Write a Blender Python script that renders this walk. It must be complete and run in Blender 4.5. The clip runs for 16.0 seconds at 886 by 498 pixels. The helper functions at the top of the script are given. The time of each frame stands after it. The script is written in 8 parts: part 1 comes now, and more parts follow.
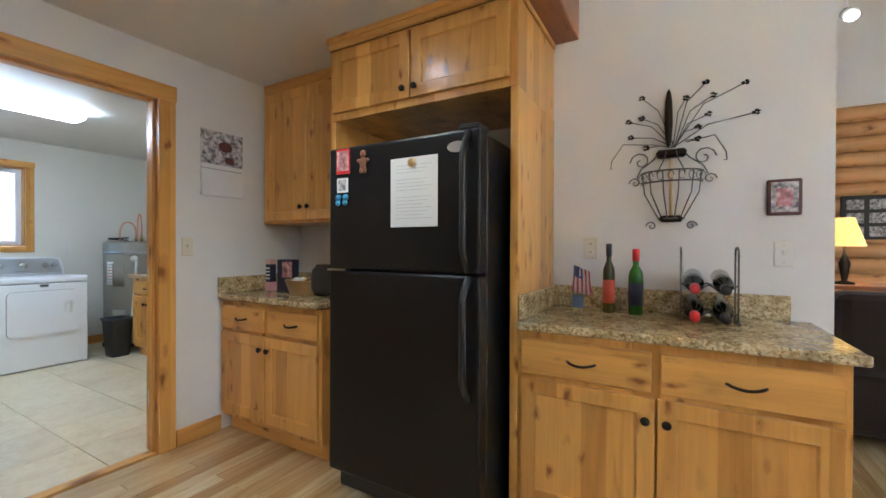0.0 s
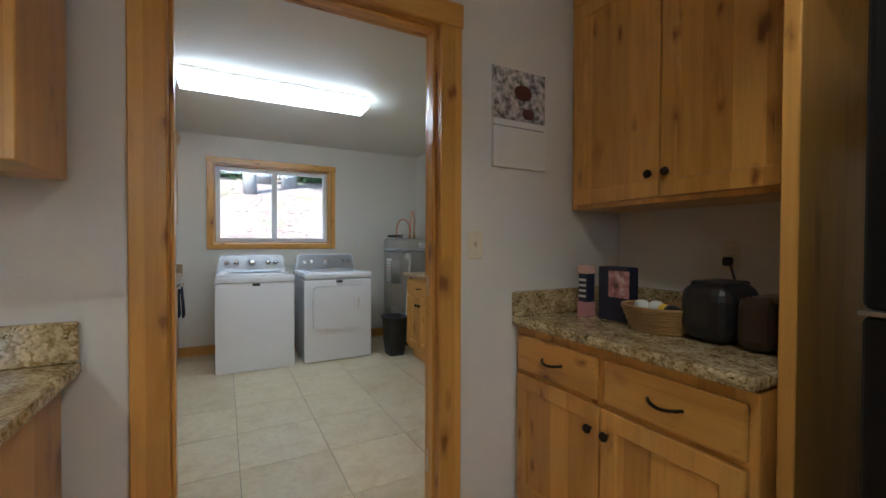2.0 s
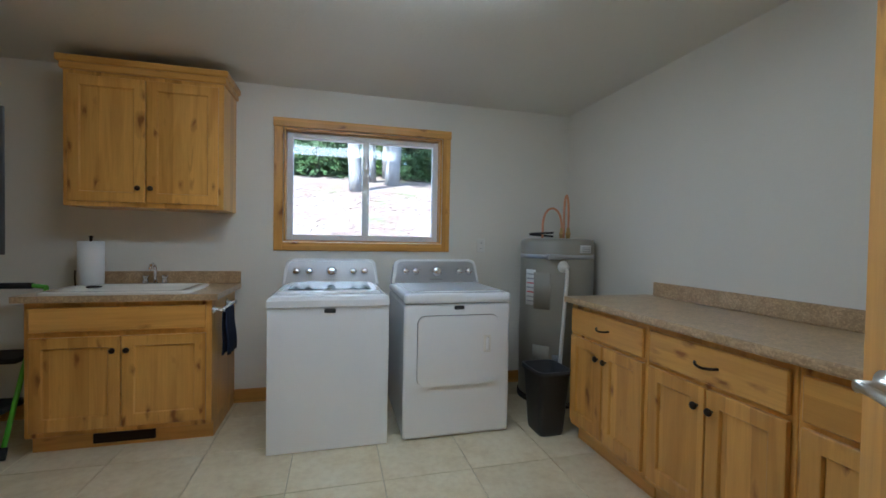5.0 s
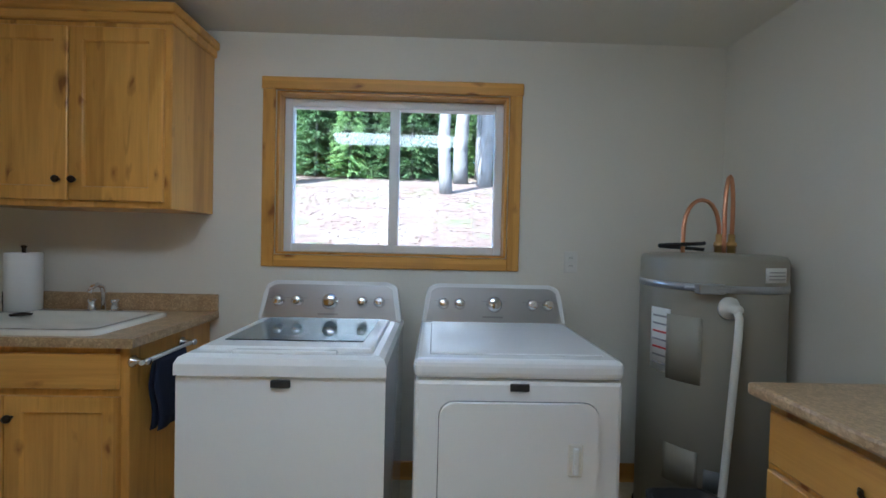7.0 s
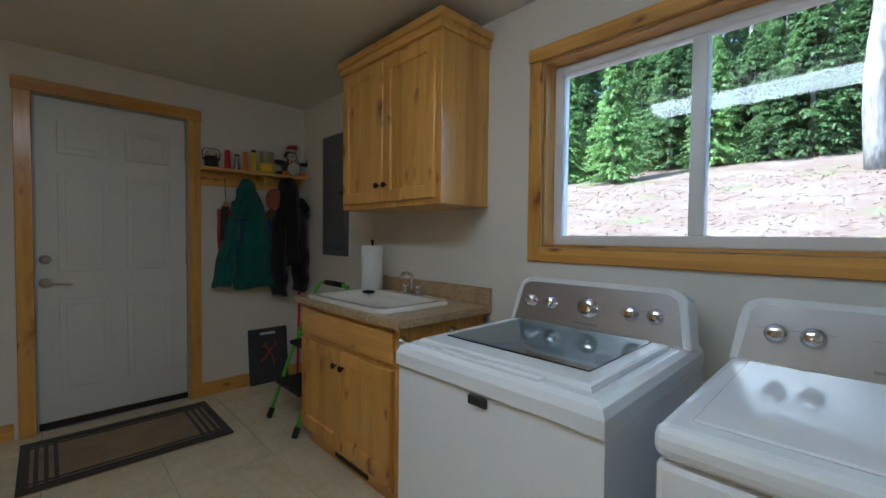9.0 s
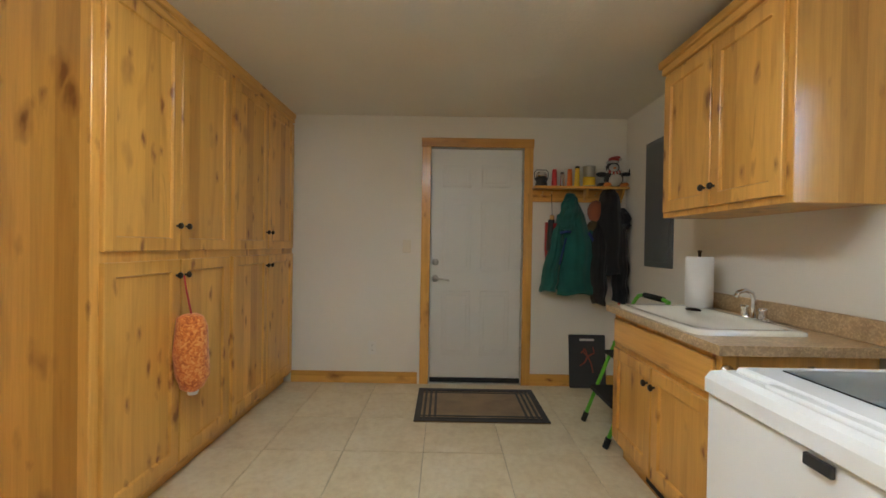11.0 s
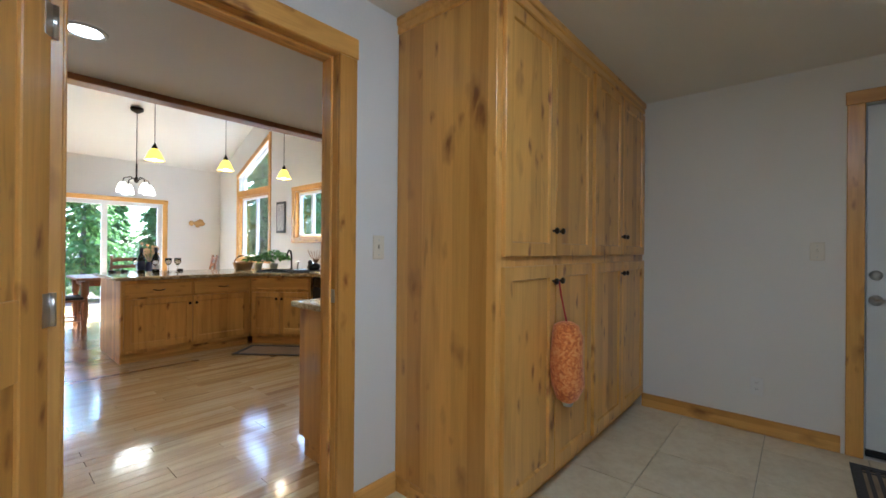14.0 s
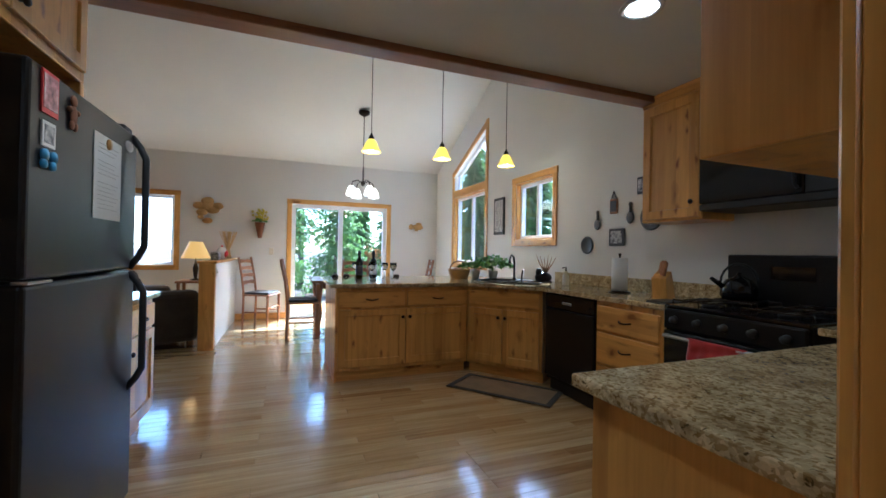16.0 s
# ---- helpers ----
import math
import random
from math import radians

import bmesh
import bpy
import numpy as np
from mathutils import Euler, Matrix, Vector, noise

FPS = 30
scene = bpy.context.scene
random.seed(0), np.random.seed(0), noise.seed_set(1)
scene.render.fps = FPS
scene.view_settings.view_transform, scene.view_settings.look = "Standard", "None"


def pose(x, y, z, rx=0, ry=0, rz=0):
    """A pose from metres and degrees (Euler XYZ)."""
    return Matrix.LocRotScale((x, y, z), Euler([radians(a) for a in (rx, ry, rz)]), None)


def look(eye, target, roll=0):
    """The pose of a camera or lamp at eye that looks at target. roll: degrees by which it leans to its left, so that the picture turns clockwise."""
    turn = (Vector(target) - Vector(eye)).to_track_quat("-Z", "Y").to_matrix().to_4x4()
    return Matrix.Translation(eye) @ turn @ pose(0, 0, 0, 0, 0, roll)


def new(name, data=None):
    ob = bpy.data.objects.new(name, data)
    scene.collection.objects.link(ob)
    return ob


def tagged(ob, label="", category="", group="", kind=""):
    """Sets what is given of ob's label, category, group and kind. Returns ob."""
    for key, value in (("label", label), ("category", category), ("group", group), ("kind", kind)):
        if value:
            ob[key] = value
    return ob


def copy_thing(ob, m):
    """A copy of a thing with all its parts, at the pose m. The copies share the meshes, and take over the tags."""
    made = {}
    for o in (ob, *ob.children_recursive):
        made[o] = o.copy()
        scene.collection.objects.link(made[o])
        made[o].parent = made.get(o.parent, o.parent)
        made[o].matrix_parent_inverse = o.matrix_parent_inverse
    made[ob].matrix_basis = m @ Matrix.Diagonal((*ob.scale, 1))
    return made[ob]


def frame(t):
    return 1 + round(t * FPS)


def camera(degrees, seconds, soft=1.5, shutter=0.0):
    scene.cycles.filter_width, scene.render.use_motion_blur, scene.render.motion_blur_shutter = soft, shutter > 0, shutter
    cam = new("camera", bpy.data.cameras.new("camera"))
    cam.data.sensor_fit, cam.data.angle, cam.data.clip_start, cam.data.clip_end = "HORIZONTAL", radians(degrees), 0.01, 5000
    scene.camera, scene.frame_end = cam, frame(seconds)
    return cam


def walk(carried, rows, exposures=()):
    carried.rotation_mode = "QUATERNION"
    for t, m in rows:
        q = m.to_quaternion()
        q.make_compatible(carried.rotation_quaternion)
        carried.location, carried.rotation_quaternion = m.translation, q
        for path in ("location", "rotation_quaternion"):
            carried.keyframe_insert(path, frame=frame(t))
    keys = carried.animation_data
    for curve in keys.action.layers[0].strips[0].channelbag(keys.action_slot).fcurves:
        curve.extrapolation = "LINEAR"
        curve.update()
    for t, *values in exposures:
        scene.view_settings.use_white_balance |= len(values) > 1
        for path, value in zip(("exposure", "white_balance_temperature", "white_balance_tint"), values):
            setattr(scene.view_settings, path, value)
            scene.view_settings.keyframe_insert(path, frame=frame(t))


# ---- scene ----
cam = camera(94.7, 16.0, soft=1.6)

PATH = [
    (0, (0.494, -0.804, 1.194), (2.229, 0.190, 1.183), 0.2),
    (0.5, (0.653, -0.557, 1.202), (2.208, 0.700, 1.177), 0.2),
    (1, (0.764, -0.275, 1.197), (2.086, 1.226, 1.169), 0.2),
    (1.5, (0.860, 0.071, 1.208), (1.971, 1.734, 1.175), 0.1),
    (2, (0.992, 0.416, 1.200), (1.937, 2.179, 1.168), 0.2),
    (2.5, (1.091, 0.741, 1.191), (1.848, 2.592, 1.157), 0.2),
    (3, (1.144, 1.067, 1.192), (1.828, 2.946, 1.153), 0.3),
    (3.5, (1.206, 1.381, 1.196), (1.826, 3.282, 1.151), 0.4),
    (4, (1.240, 1.668, 1.204), (1.802, 3.587, 1.149), 0.6),
    (4.2, (1.230, 1.763, 1.202), (1.786, 3.683, 1.152), 0.7),
    (6.3, (1.562, 2.968, 1.244), (1.904, 4.938, 1.203), 1.1),
    (6.5, (1.613, 3.064, 1.248), (1.918, 5.042, 1.208), 1.1),
    (7, (1.758, 3.338, 1.272), (1.799, 5.338, 1.235), 1.3),
    (7.5, (1.797, 3.580, 1.260), (1.498, 5.558, 1.228), 1.4),
    (8, (1.829, 3.737, 1.241), (1.163, 5.622, 1.196), 1.5),
    (8.5, (1.897, 3.833, 1.257), (0.788, 5.496, 1.180), 0.8),
    (9, (1.966, 3.860, 1.230), (0.536, 5.256, 1.171), 0.6),
    (9.5, (2.026, 3.842, 1.246), (0.361, 4.950, 1.193), 0.6),
    (10, (2.038, 3.838, 1.255), (0.203, 4.629, 1.207), 0.6),
    (10.2, (2.045, 3.852, 1.247), (0.144, 4.475, 1.207), 0.8),
    (12.3, (2.107, 4.019, 1.196), (0.221, 3.357, 1.196), 0.0),
    (12.5, (2.117, 4.007, 1.199), (0.252, 3.285, 1.200), 0.0),
    (13, (2.114, 3.939, 1.185), (0.316, 3.064, 1.194), 0.2),
    (13.5, (2.035, 3.766, 1.171), (0.353, 2.683, 1.179), 0.5),
    (14, (1.902, 3.516, 1.192), (0.397, 2.200, 1.195), 0.5),
    (14.5, (1.695, 3.242, 1.193), (0.400, 1.717, 1.199), 0.8),
    (15, (1.521, 2.877, 1.189), (0.465, 1.178, 1.190), 0.9),
    (15.5, (1.428, 2.473, 1.181), (0.536, 0.683, 1.191), 0.9),
    (16, (1.341, 2.069, 1.179), (0.627, 0.201, 1.197), 1.0),
]
walk(cam, [(t, look(eye, target, roll)) for t, eye, target, roll in PATH],
     [(0, 4.1, 4750, 3), (0.5, 4.15, 4850, 3), (1, 4.05, 5150, 4), (1.5, 3.45, 5150, 4), (2.5, 3.2, 5050, 4), (4, 3.25, 4950, 3), (6.5, 3.15, 4950, 3), (7, 3.15, 4950, 3), (8, 2.95, 4900, 2), (9, 2.95, 5050, 1), (10.2, 3.6, 5650, 3), (12.5, 4.3, 6050, 7), (13.5, 3.9, 5200, 5), (14.5, 3.2, 4600, 4), (15, 3.0, 4550, 4), (16, 2.9, 4550, 4)])

# ---- world, sun, large lights ----
world = bpy.data.worlds.new("sky")
scene.world = world
world.use_nodes = True
_wn = world.node_tree.nodes
_sky = _wn.new("ShaderNodeTexSky")
_sky.sky_type, _sky.sun_disc = "NISHITA", False
_sky.sun_elevation, _sky.sun_rotation = radians(52), radians(218)
world.node_tree.links.new(_sky.outputs[0], _wn["Background"].inputs[0])
_wn["Background"].inputs[1].default_value = 0.15
_sun = bpy.data.lights.new("sun", "SUN")
_sun.energy, _sun.angle, _sun.color = 3.4, radians(0.6), (1.0, 0.95, 0.88)
_dir = Vector((math.sin(radians(218)) * math.cos(radians(52)), math.cos(radians(218)) * math.cos(radians(52)), math.sin(radians(52))))
new("sun", _sun).matrix_world = look(_dir * 30, (0, 0, 0))


def point_lamp(name, at, watts, color, size=0.04):
    la = bpy.data.lights.new(name, "POINT")
    la.energy, la.color, la.shadow_soft_size = watts, color, size
    ob = new(name, la)
    ob.location = at
    return ob


WARM = (1.0, 0.78, 0.5)

# ---- materials ----
def material(name, base=(0.8, 0.8, 0.8), rough=0.5, metal=0.0, **more):
    m = bpy.data.materials.new(name)
    m.use_nodes = True
    b = m.node_tree.nodes["Principled BSDF"]
    b.inputs["Base Color"].default_value = (*base, 1)
    b.inputs["Roughness"].default_value = rough
    b.inputs["Metallic"].default_value = metal
    for k, v in more.items():
        b.inputs[k.replace("_", " ")].default_value = v
    return m


def nd(m, kind, **props):
    n = m.node_tree.nodes.new(kind)
    for k, v in props.items():
        if k == "operation":
            n.operation = v
        elif k == "blend_type":
            n.blend_type = v
        elif k == "feature":
            n.feature = v
        elif k == "data_type":
            n.data_type = v
    return n


def ln(m, a, b):
    m.node_tree.links.new(a, b)


def coords(m, scale, shift=True):
    """Object coordinates, scaled, with an offset of its own for each object."""
    tc, mp = nd(m, "ShaderNodeTexCoord"), nd(m, "ShaderNodeMapping")
    mp.inputs["Scale"].default_value = scale
    if shift:
        oi, ml, ad = nd(m, "ShaderNodeObjectInfo"), nd(m, "ShaderNodeMath", operation="MULTIPLY"), nd(m, "ShaderNodeVectorMath", operation="ADD")
        ml.inputs[1].default_value = 37.0
        ln(m, oi.outputs["Random"], ml.inputs[0])
        ln(m, tc.outputs["Object"], ad.inputs[0])
        ln(m, ml.outputs[0], ad.inputs[1])
        ln(m, ad.outputs[0], mp.inputs[0])
    else:
        ln(m, tc.outputs["Object"], mp.inputs[0])
    return mp.outputs[0]


def noise_tex(m, vec, scale, detail=4, rough=0.55, distort=0.0):
    n = nd(m, "ShaderNodeTexNoise")
    n.inputs["Scale"].default_value, n.inputs["Detail"].default_value = scale, detail
    n.inputs["Roughness"].default_value, n.inputs["Distortion"].default_value = rough, distort
    ln(m, vec, n.inputs["Vector"])
    return n.outputs["Fac"]


def ramp(m, fac, stops):
    r = nd(m, "ShaderNodeValToRGB")
    e = r.color_ramp.elements
    while len(e) < len(stops):
        e.new(0.5)
    for el, (p, c) in zip(e, stops):
        el.position, el.color = p, (*c, 1) if len(c) == 3 else c
    ln(m, fac, r.inputs[0])
    return r.outputs[0]


def mixc(m, kind, fac, a, b):
    n = nd(m, "ShaderNodeMix", data_type="RGBA", blend_type=kind)
    for sock, v in ((n.inputs["Factor"], fac), (n.inputs[6], a), (n.inputs[7], b)):
        if isinstance(v, (int, float)):
            sock.default_value = v
        elif isinstance(v, tuple):
            sock.default_value = (*v, 1)
        else:
            ln(m, v, sock)
    return n.outputs[2]


def bump(m, height, strength, dist=0.01):
    n = nd(m, "ShaderNodeBump")
    n.inputs["Strength"].default_value, n.inputs["Distance"].default_value = strength, dist
    ln(m, height, n.inputs["Height"])
    ln(m, n.outputs[0], m.node_tree.nodes["Principled BSDF"].inputs["Normal"])


def color(m, out):
    ln(m, out, m.node_tree.nodes["Principled BSDF"].inputs["Base Color"])


def rough_from(m, fac, lo, hi):
    n = nd(m, "ShaderNodeMapRange")
    n.inputs["To Min"].default_value, n.inputs["To Max"].default_value = lo, hi
    ln(m, fac, n.inputs[0])
    ln(m, n.outputs[0], m.node_tree.nodes["Principled BSDF"].inputs["Roughness"])


def wood(name, axis, light=(0.73, 0.395, 0.085), dark=(0.52, 0.24, 0.040), rough=0.30, stave=10.5, knots=1.0):
    """Knotty alder: glued staves of differing tone, soft cathedral figure, scattered knots and mineral streaks."""
    m = material(name, light, rough, Coat_Weight=0.25, Coat_Roughness=0.16)
    across = [7.0, 7.0, 7.0]
    across[axis] = 0.7
    g = noise_tex(m, coords(m, across), 1.5, 4, 0.5, 1.4)
    fine = [120.0, 120.0, 120.0]
    fine[axis] = 4.0
    f = noise_tex(m, coords(m, fine), 1.0, 3, 0.6)
    mid = tuple(0.5 * (p + q) for p, q in zip(light, dark))
    base = ramp(m, g, ((0.30, mid), (0.5, light), (0.66, tuple(min(1.0, 1.06 * v) for v in light)), (0.80, mid)))
    if stave:
        vs = nd(m, "ShaderNodeVectorMath", operation="FLOOR")
        ln(m, coords(m, [0.0 if k == axis else stave for k in range(3)]), vs.inputs[0])
        wn = nd(m, "ShaderNodeTexWhiteNoise")
        ln(m, vs.outputs[0], wn.inputs[0])
        tone = ramp(m, wn.outputs["Value"], ((0.0, (0.77, 0.71, 0.61)), (0.4, (0.95, 0.94, 0.91)), (1.0, (1.08, 1.08, 1.09))))
        base = mixc(m, "MULTIPLY", 1.0, base, tone)
    base = mixc(m, "MULTIPLY", 0.5, base, ramp(m, f, ((0.35, (0.86, 0.82, 0.78)), (0.6, (1.0, 1.0, 1.0)))))
    for size, stretch, pick_at, core, halo, tint in ((6.5, 0.5, 0.70, 0.15, 0.30, (0.20, 0.068, 0.014)), (15.0, 0.42, 0.62, 0.17, 0.30, (0.26, 0.09, 0.018))):
        ks = [size] * 3
        ks[axis] = size * stretch
        kc = coords(m, ks)
        wob, wsc, wn2 = nd(m, "ShaderNodeVectorMath", operation="ADD"), nd(m, "ShaderNodeVectorMath", operation="SCALE"), nd(m, "ShaderNodeTexNoise")
        wn2.inputs["Scale"].default_value = 2.2
        wsc.inputs["Scale"].default_value = 0.5
        kv = nd(m, "ShaderNodeTexVoronoi")
        kv.inputs["Scale"].default_value = 1.0
        ln(m, kc, wn2.inputs["Vector"])
        ln(m, wn2.outputs["Color"], wsc.inputs[0])
        ln(m, kc, wob.inputs[0])
        ln(m, wsc.outputs[0], wob.inputs[1])
        ln(m, wob.outputs[0], kv.inputs["Vector"])
        kn = ramp(m, kv.outputs["Distance"], ((0.0, (1, 1, 1)), (core * 0.6 * knots, (0.9, 0.9, 0.9)), (core * knots + 0.01, (0.42, 0.42, 0.42)), (halo * knots + 0.02, (0, 0, 0))))
        pick = nd(m, "ShaderNodeMath", operation="GREATER_THAN")
        pick.inputs[1].default_value = pick_at
        sp = nd(m, "ShaderNodeSeparateColor")
        ln(m, kv.outputs["Color"], sp.inputs[0])
        ln(m, sp.outputs[0], pick.inputs[0])
        base = mixc(m, "MIX", mixc(m, "MULTIPLY", 1.0, kn, pick.outputs[0]), base, tint)
    streak = [17.0, 17.0, 17.0]
    streak[axis] = 1.9
    sk_ = ramp(m, noise_tex(m, coords(m, streak), 1.0, 2, 0.5, 0.9), ((0.68, (0, 0, 0)), (0.76, (0.5, 0.5, 0.5))))
    base = mixc(m, "MIX", sk_, base, tuple(0.62 * v for v in dark))
    color(m, base)
    bump(m, f, 0.03, 0.003)
    rough_from(m, g, rough - 0.06, rough + 0.1)
    return m


WOOD_X, WOOD_Y, WOOD_Z = wood("alder_along_x", 0), wood("alder_along_y", 1), wood("alder_along_z", 2)
DARKWOOD_X = wood("stained_beam", 0, (0.30, 0.12, 0.04), (0.16, 0.06, 0.02), 0.4, 0.0)
CHAIRWOOD = wood("dark_chair_wood", 2, (0.30, 0.13, 0.05), (0.16, 0.06, 0.02), 0.35, 0.0, 0.2)
LOG = wood("varnished_log", 1, (0.66, 0.38, 0.14), (0.45, 0.22, 0.07), 0.4, 0.0, 0.7)


def paint(name, base, peel=0.15, rough=0.6):
    m = material(name, base, rough)
    c = coords(m, (1, 1, 1), False)
    big = noise_tex(m, c, 1.3, 3)
    color(m, ramp(m, big, ((0.3, tuple(v * 0.965 for v in base)), (0.7, base))))
    bump(m, noise_tex(m, c, 55, 3, 0.6), peel, 0.006)
    return m


WALL = paint("wall_paint", (0.78, 0.765, 0.73))
CEIL = paint("ceiling_paint", (0.76, 0.745, 0.71), 0.35)
WALL_L = paint("cream_wall_paint", (0.79, 0.755, 0.665))
CEIL_L = paint("cream_ceiling_paint", (0.77, 0.74, 0.655), 0.35)
WHITE = material("white_enamel", (0.85, 0.86, 0.87), 0.16, Coat_Weight=0.6, Coat_Roughness=0.05)
_c = coords(WHITE, (1, 1, 1), False)
bump(WHITE, noise_tex(WHITE, _c, 140, 2), 0.03, 0.002)
VINYL = material("white_vinyl", (0.80, 0.81, 0.82), 0.35)
DOORPAINT = paint("white_door_paint", (0.72, 0.72, 0.68), 0.05, 0.4)
PLASTIC_W = material("white_plastic", (0.78, 0.76, 0.70), 0.4)
ALMOND = material("almond_plastic", (0.74, 0.68, 0.54), 0.4)
GLASS = material("window_glass", (1, 1, 1), 0.0, Transmission_Weight=1.0, IOR=1.45)
GLASS_G = material("clear_glass", (0.95, 0.98, 0.97), 0.02, Transmission_Weight=1.0, IOR=1.45)
BLACK = material("black_gloss_enamel", (0.008, 0.008, 0.009), 0.34, Specular_IOR_Level=0.35)
bump(BLACK, noise_tex(BLACK, coords(BLACK, (1, 1, 1), False), 320, 2), 0.10, 0.002)
BLACKG = material("black_glass", (0.008, 0.008, 0.009), 0.06)
BLACKP = material("black_plastic", (0.02, 0.02, 0.022), 0.42)
RUBBER = material("black_rubber", (0.018, 0.017, 0.016), 0.8)
IRON = material("dark_bronze_iron", (0.035, 0.026, 0.02), 0.38, 0.85)
CHROME = material("chrome", (0.75, 0.75, 0.76), 0.12, 1.0)
STEEL = material("brushed_steel", (0.52, 0.53, 0.55), 0.32, 0.9)
bump(STEEL, noise_tex(STEEL, coords(STEEL, (4, 160, 160), False), 3, 3), 0.05, 0.002)
NICKEL = material("satin_nickel", (0.62, 0.60, 0.56), 0.28, 1.0)
COPPER = material("copper_pipe", (0.72, 0.36, 0.2), 0.3, 1.0)
BRASS = material("brass", (0.66, 0.45, 0.18), 0.3, 1.0)
GREY = material("grey_metal_panel", (0.14, 0.15, 0.16), 0.45, 0.2)
TANK = material("tan_tank_enamel", (0.31, 0.29, 0.235), 0.36)
GREEN = material("green_painted_steel", (0.16, 0.58, 0.04), 0.35)
PAPER = material("paper", (0.80, 0.80, 0.78), 0.8)
INK = material("grey_ink", (0.35, 0.35, 0.37), 0.8)
RED = material("red_plastic", (0.62, 0.03, 0.03), 0.4)
ORANGE = material("orange_plastic", (0.85, 0.22, 0.03), 0.45)
YELLOW = material("yellow_plastic", (0.85, 0.58, 0.03), 0.4)
BLUE = material("blue_plastic", (0.08, 0.32, 0.62), 0.4)
NAVY = material("navy_terry", (0.012, 0.018, 0.045), 0.95)
bump(NAVY, noise_tex(NAVY, coords(NAVY, (1, 1, 1), False), 260, 2), 0.6, 0.004)


def cloth(name, base, scale=90.0):
    m = material(name, base, 0.9, Sheen_Weight=0.25)
    c = coords(m, (1, 1, 1), False)
    b = noise_tex(m, c, 6, 4)
    color(m, ramp(m, b, ((0.3, tuple(v * 0.6 for v in base)), (0.7, base))))
    bump(m, noise_tex(m, c, scale, 3), 0.4, 0.004)
    return m


TEAL = cloth("teal_fleece", (0.01, 0.12, 0.10))
BLACKCLOTH = cloth("black_fleece", (0.007, 0.007, 0.009))
REDCLOTH = cloth("red_cotton", (0.55, 0.03, 0.03))
SOFA = cloth("brown_leather", (0.035, 0.018, 0.012), 40)
DARKSOFA = cloth("patterned_upholstery", (0.07, 0.05, 0.035), 20)
CUSHION = cloth("dark_cushion", (0.03, 0.028, 0.03))


def speckle(name, a, b, c3, rough, scale, blotch=(0.55, 0.48, 0.38)):
    """Polished stone: blotches, mineral grains and dark specks."""
    m = material(name, a, rough)
    c = coords(m, (1, 1, 1), False)
    blot = noise_tex(m, c, 9 * scale, 4, 0.65)
    grains = nd(m, "ShaderNodeTexVoronoi")
    grains.inputs["Scale"].default_value = 85 * scale
    ln(m, c, grains.inputs["Vector"])
    tone = ramp(m, grains.outputs["Color"], ((0.2, b), (0.5, a), (0.8, tuple(min(1, 1.25 * v) for v in a))))
    col = mixc(m, "MULTIPLY", 1.0, tone, ramp(m, blot, ((0.35, blotch), (0.6, (1.05, 1.05, 1.05)))))
    spk = noise_tex(m, c, 42 * scale, 3, 0.6, 0.8)
    col = mixc(m, "MIX", ramp(m, spk, ((0.62, (0, 0, 0)), (0.69, (1, 1, 1)))), col, c3)
    color(m, col)
    return m


GRANITE = speckle("polished_granite", (0.61, 0.51, 0.30), (0.37, 0.265, 0.11), (0.10, 0.07, 0.032), 0.09, 1.45)
LAMINATE = speckle("tan_laminate", (0.47, 0.335, 0.185), (0.42, 0.29, 0.155), (0.35, 0.235, 0.12), 0.30, 1.6, (0.86, 0.83, 0.78))


def tile_material():
    m = material("stone_look_tile", (0.6, 0.53, 0.38), 0.3)
    c = coords(m, (1, 1, 1), True)
    b1, b2 = noise_tex(m, c, 5, 5, 0.65), noise_tex(m, c, 26, 4, 0.6)
    col = ramp(m, b1, ((0.28, (0.66, 0.55, 0.345)), (0.5, (0.75, 0.655, 0.45)), (0.72, (0.79, 0.715, 0.53))))
    col = mixc(m, "MULTIPLY", 0.6, col, ramp(m, b2, ((0.35, (0.86, 0.83, 0.78)), (0.6, (1, 1, 1)))))
    oi = nd(m, "ShaderNodeObjectInfo")
    col = mixc(m, "MULTIPLY", 1.0, col, ramp(m, oi.outputs["Random"], ((0, (0.93, 0.92, 0.90)), (1, (1.03, 1.03, 1.03)))))
    color(m, col)
    bump(m, b2, 0.12, 0.003)
    rough_from(m, b1, 0.24, 0.42)
    return m


TILE = tile_material()
GROUT = paint("grout", (0.46, 0.40, 0.28), 0.4, 0.9)


def plank_material(name, per_object):
    m = material(name, (0.55, 0.36, 0.17), 0.2, Coat_Weight=0.9, Coat_Roughness=0.09)
    c = coords(m, (1.2, 22, 22), True)
    g = noise_tex(m, c, 1.5, 5, 0.6, 0.5)
    r = nd(m, "ShaderNodeObjectInfo").outputs["Random"] if per_object else nd(m, "ShaderNodeNewGeometry").outputs["Random Per Island"]
    tone = ramp(m, r, ((0.0, (0.40, 0.24, 0.10)), (0.10, (0.52, 0.345, 0.155)), (0.5, (0.61, 0.44, 0.215)), (1.0, (0.68, 0.52, 0.29))))
    col = mixc(m, "MULTIPLY", 0.85, tone, ramp(m, g, ((0.32, (0.70, 0.62, 0.52)), (0.62, (1.04, 1.04, 1.04)))))
    color(m, col)
    rough_from(m, g, 0.16, 0.26)
    bump(m, g, 0.03, 0.003)
    return m


PLANK, PLANKFAR = plank_material("hickory_plank", True), plank_material("hickory_planks_joined", False)


def glow(name, col, strength, base=(0.9, 0.9, 0.9)):
    return material(name, base, 0.4, Emission_Color=(*col, 1), Emission_Strength=strength)


# ---- mesh helpers ----


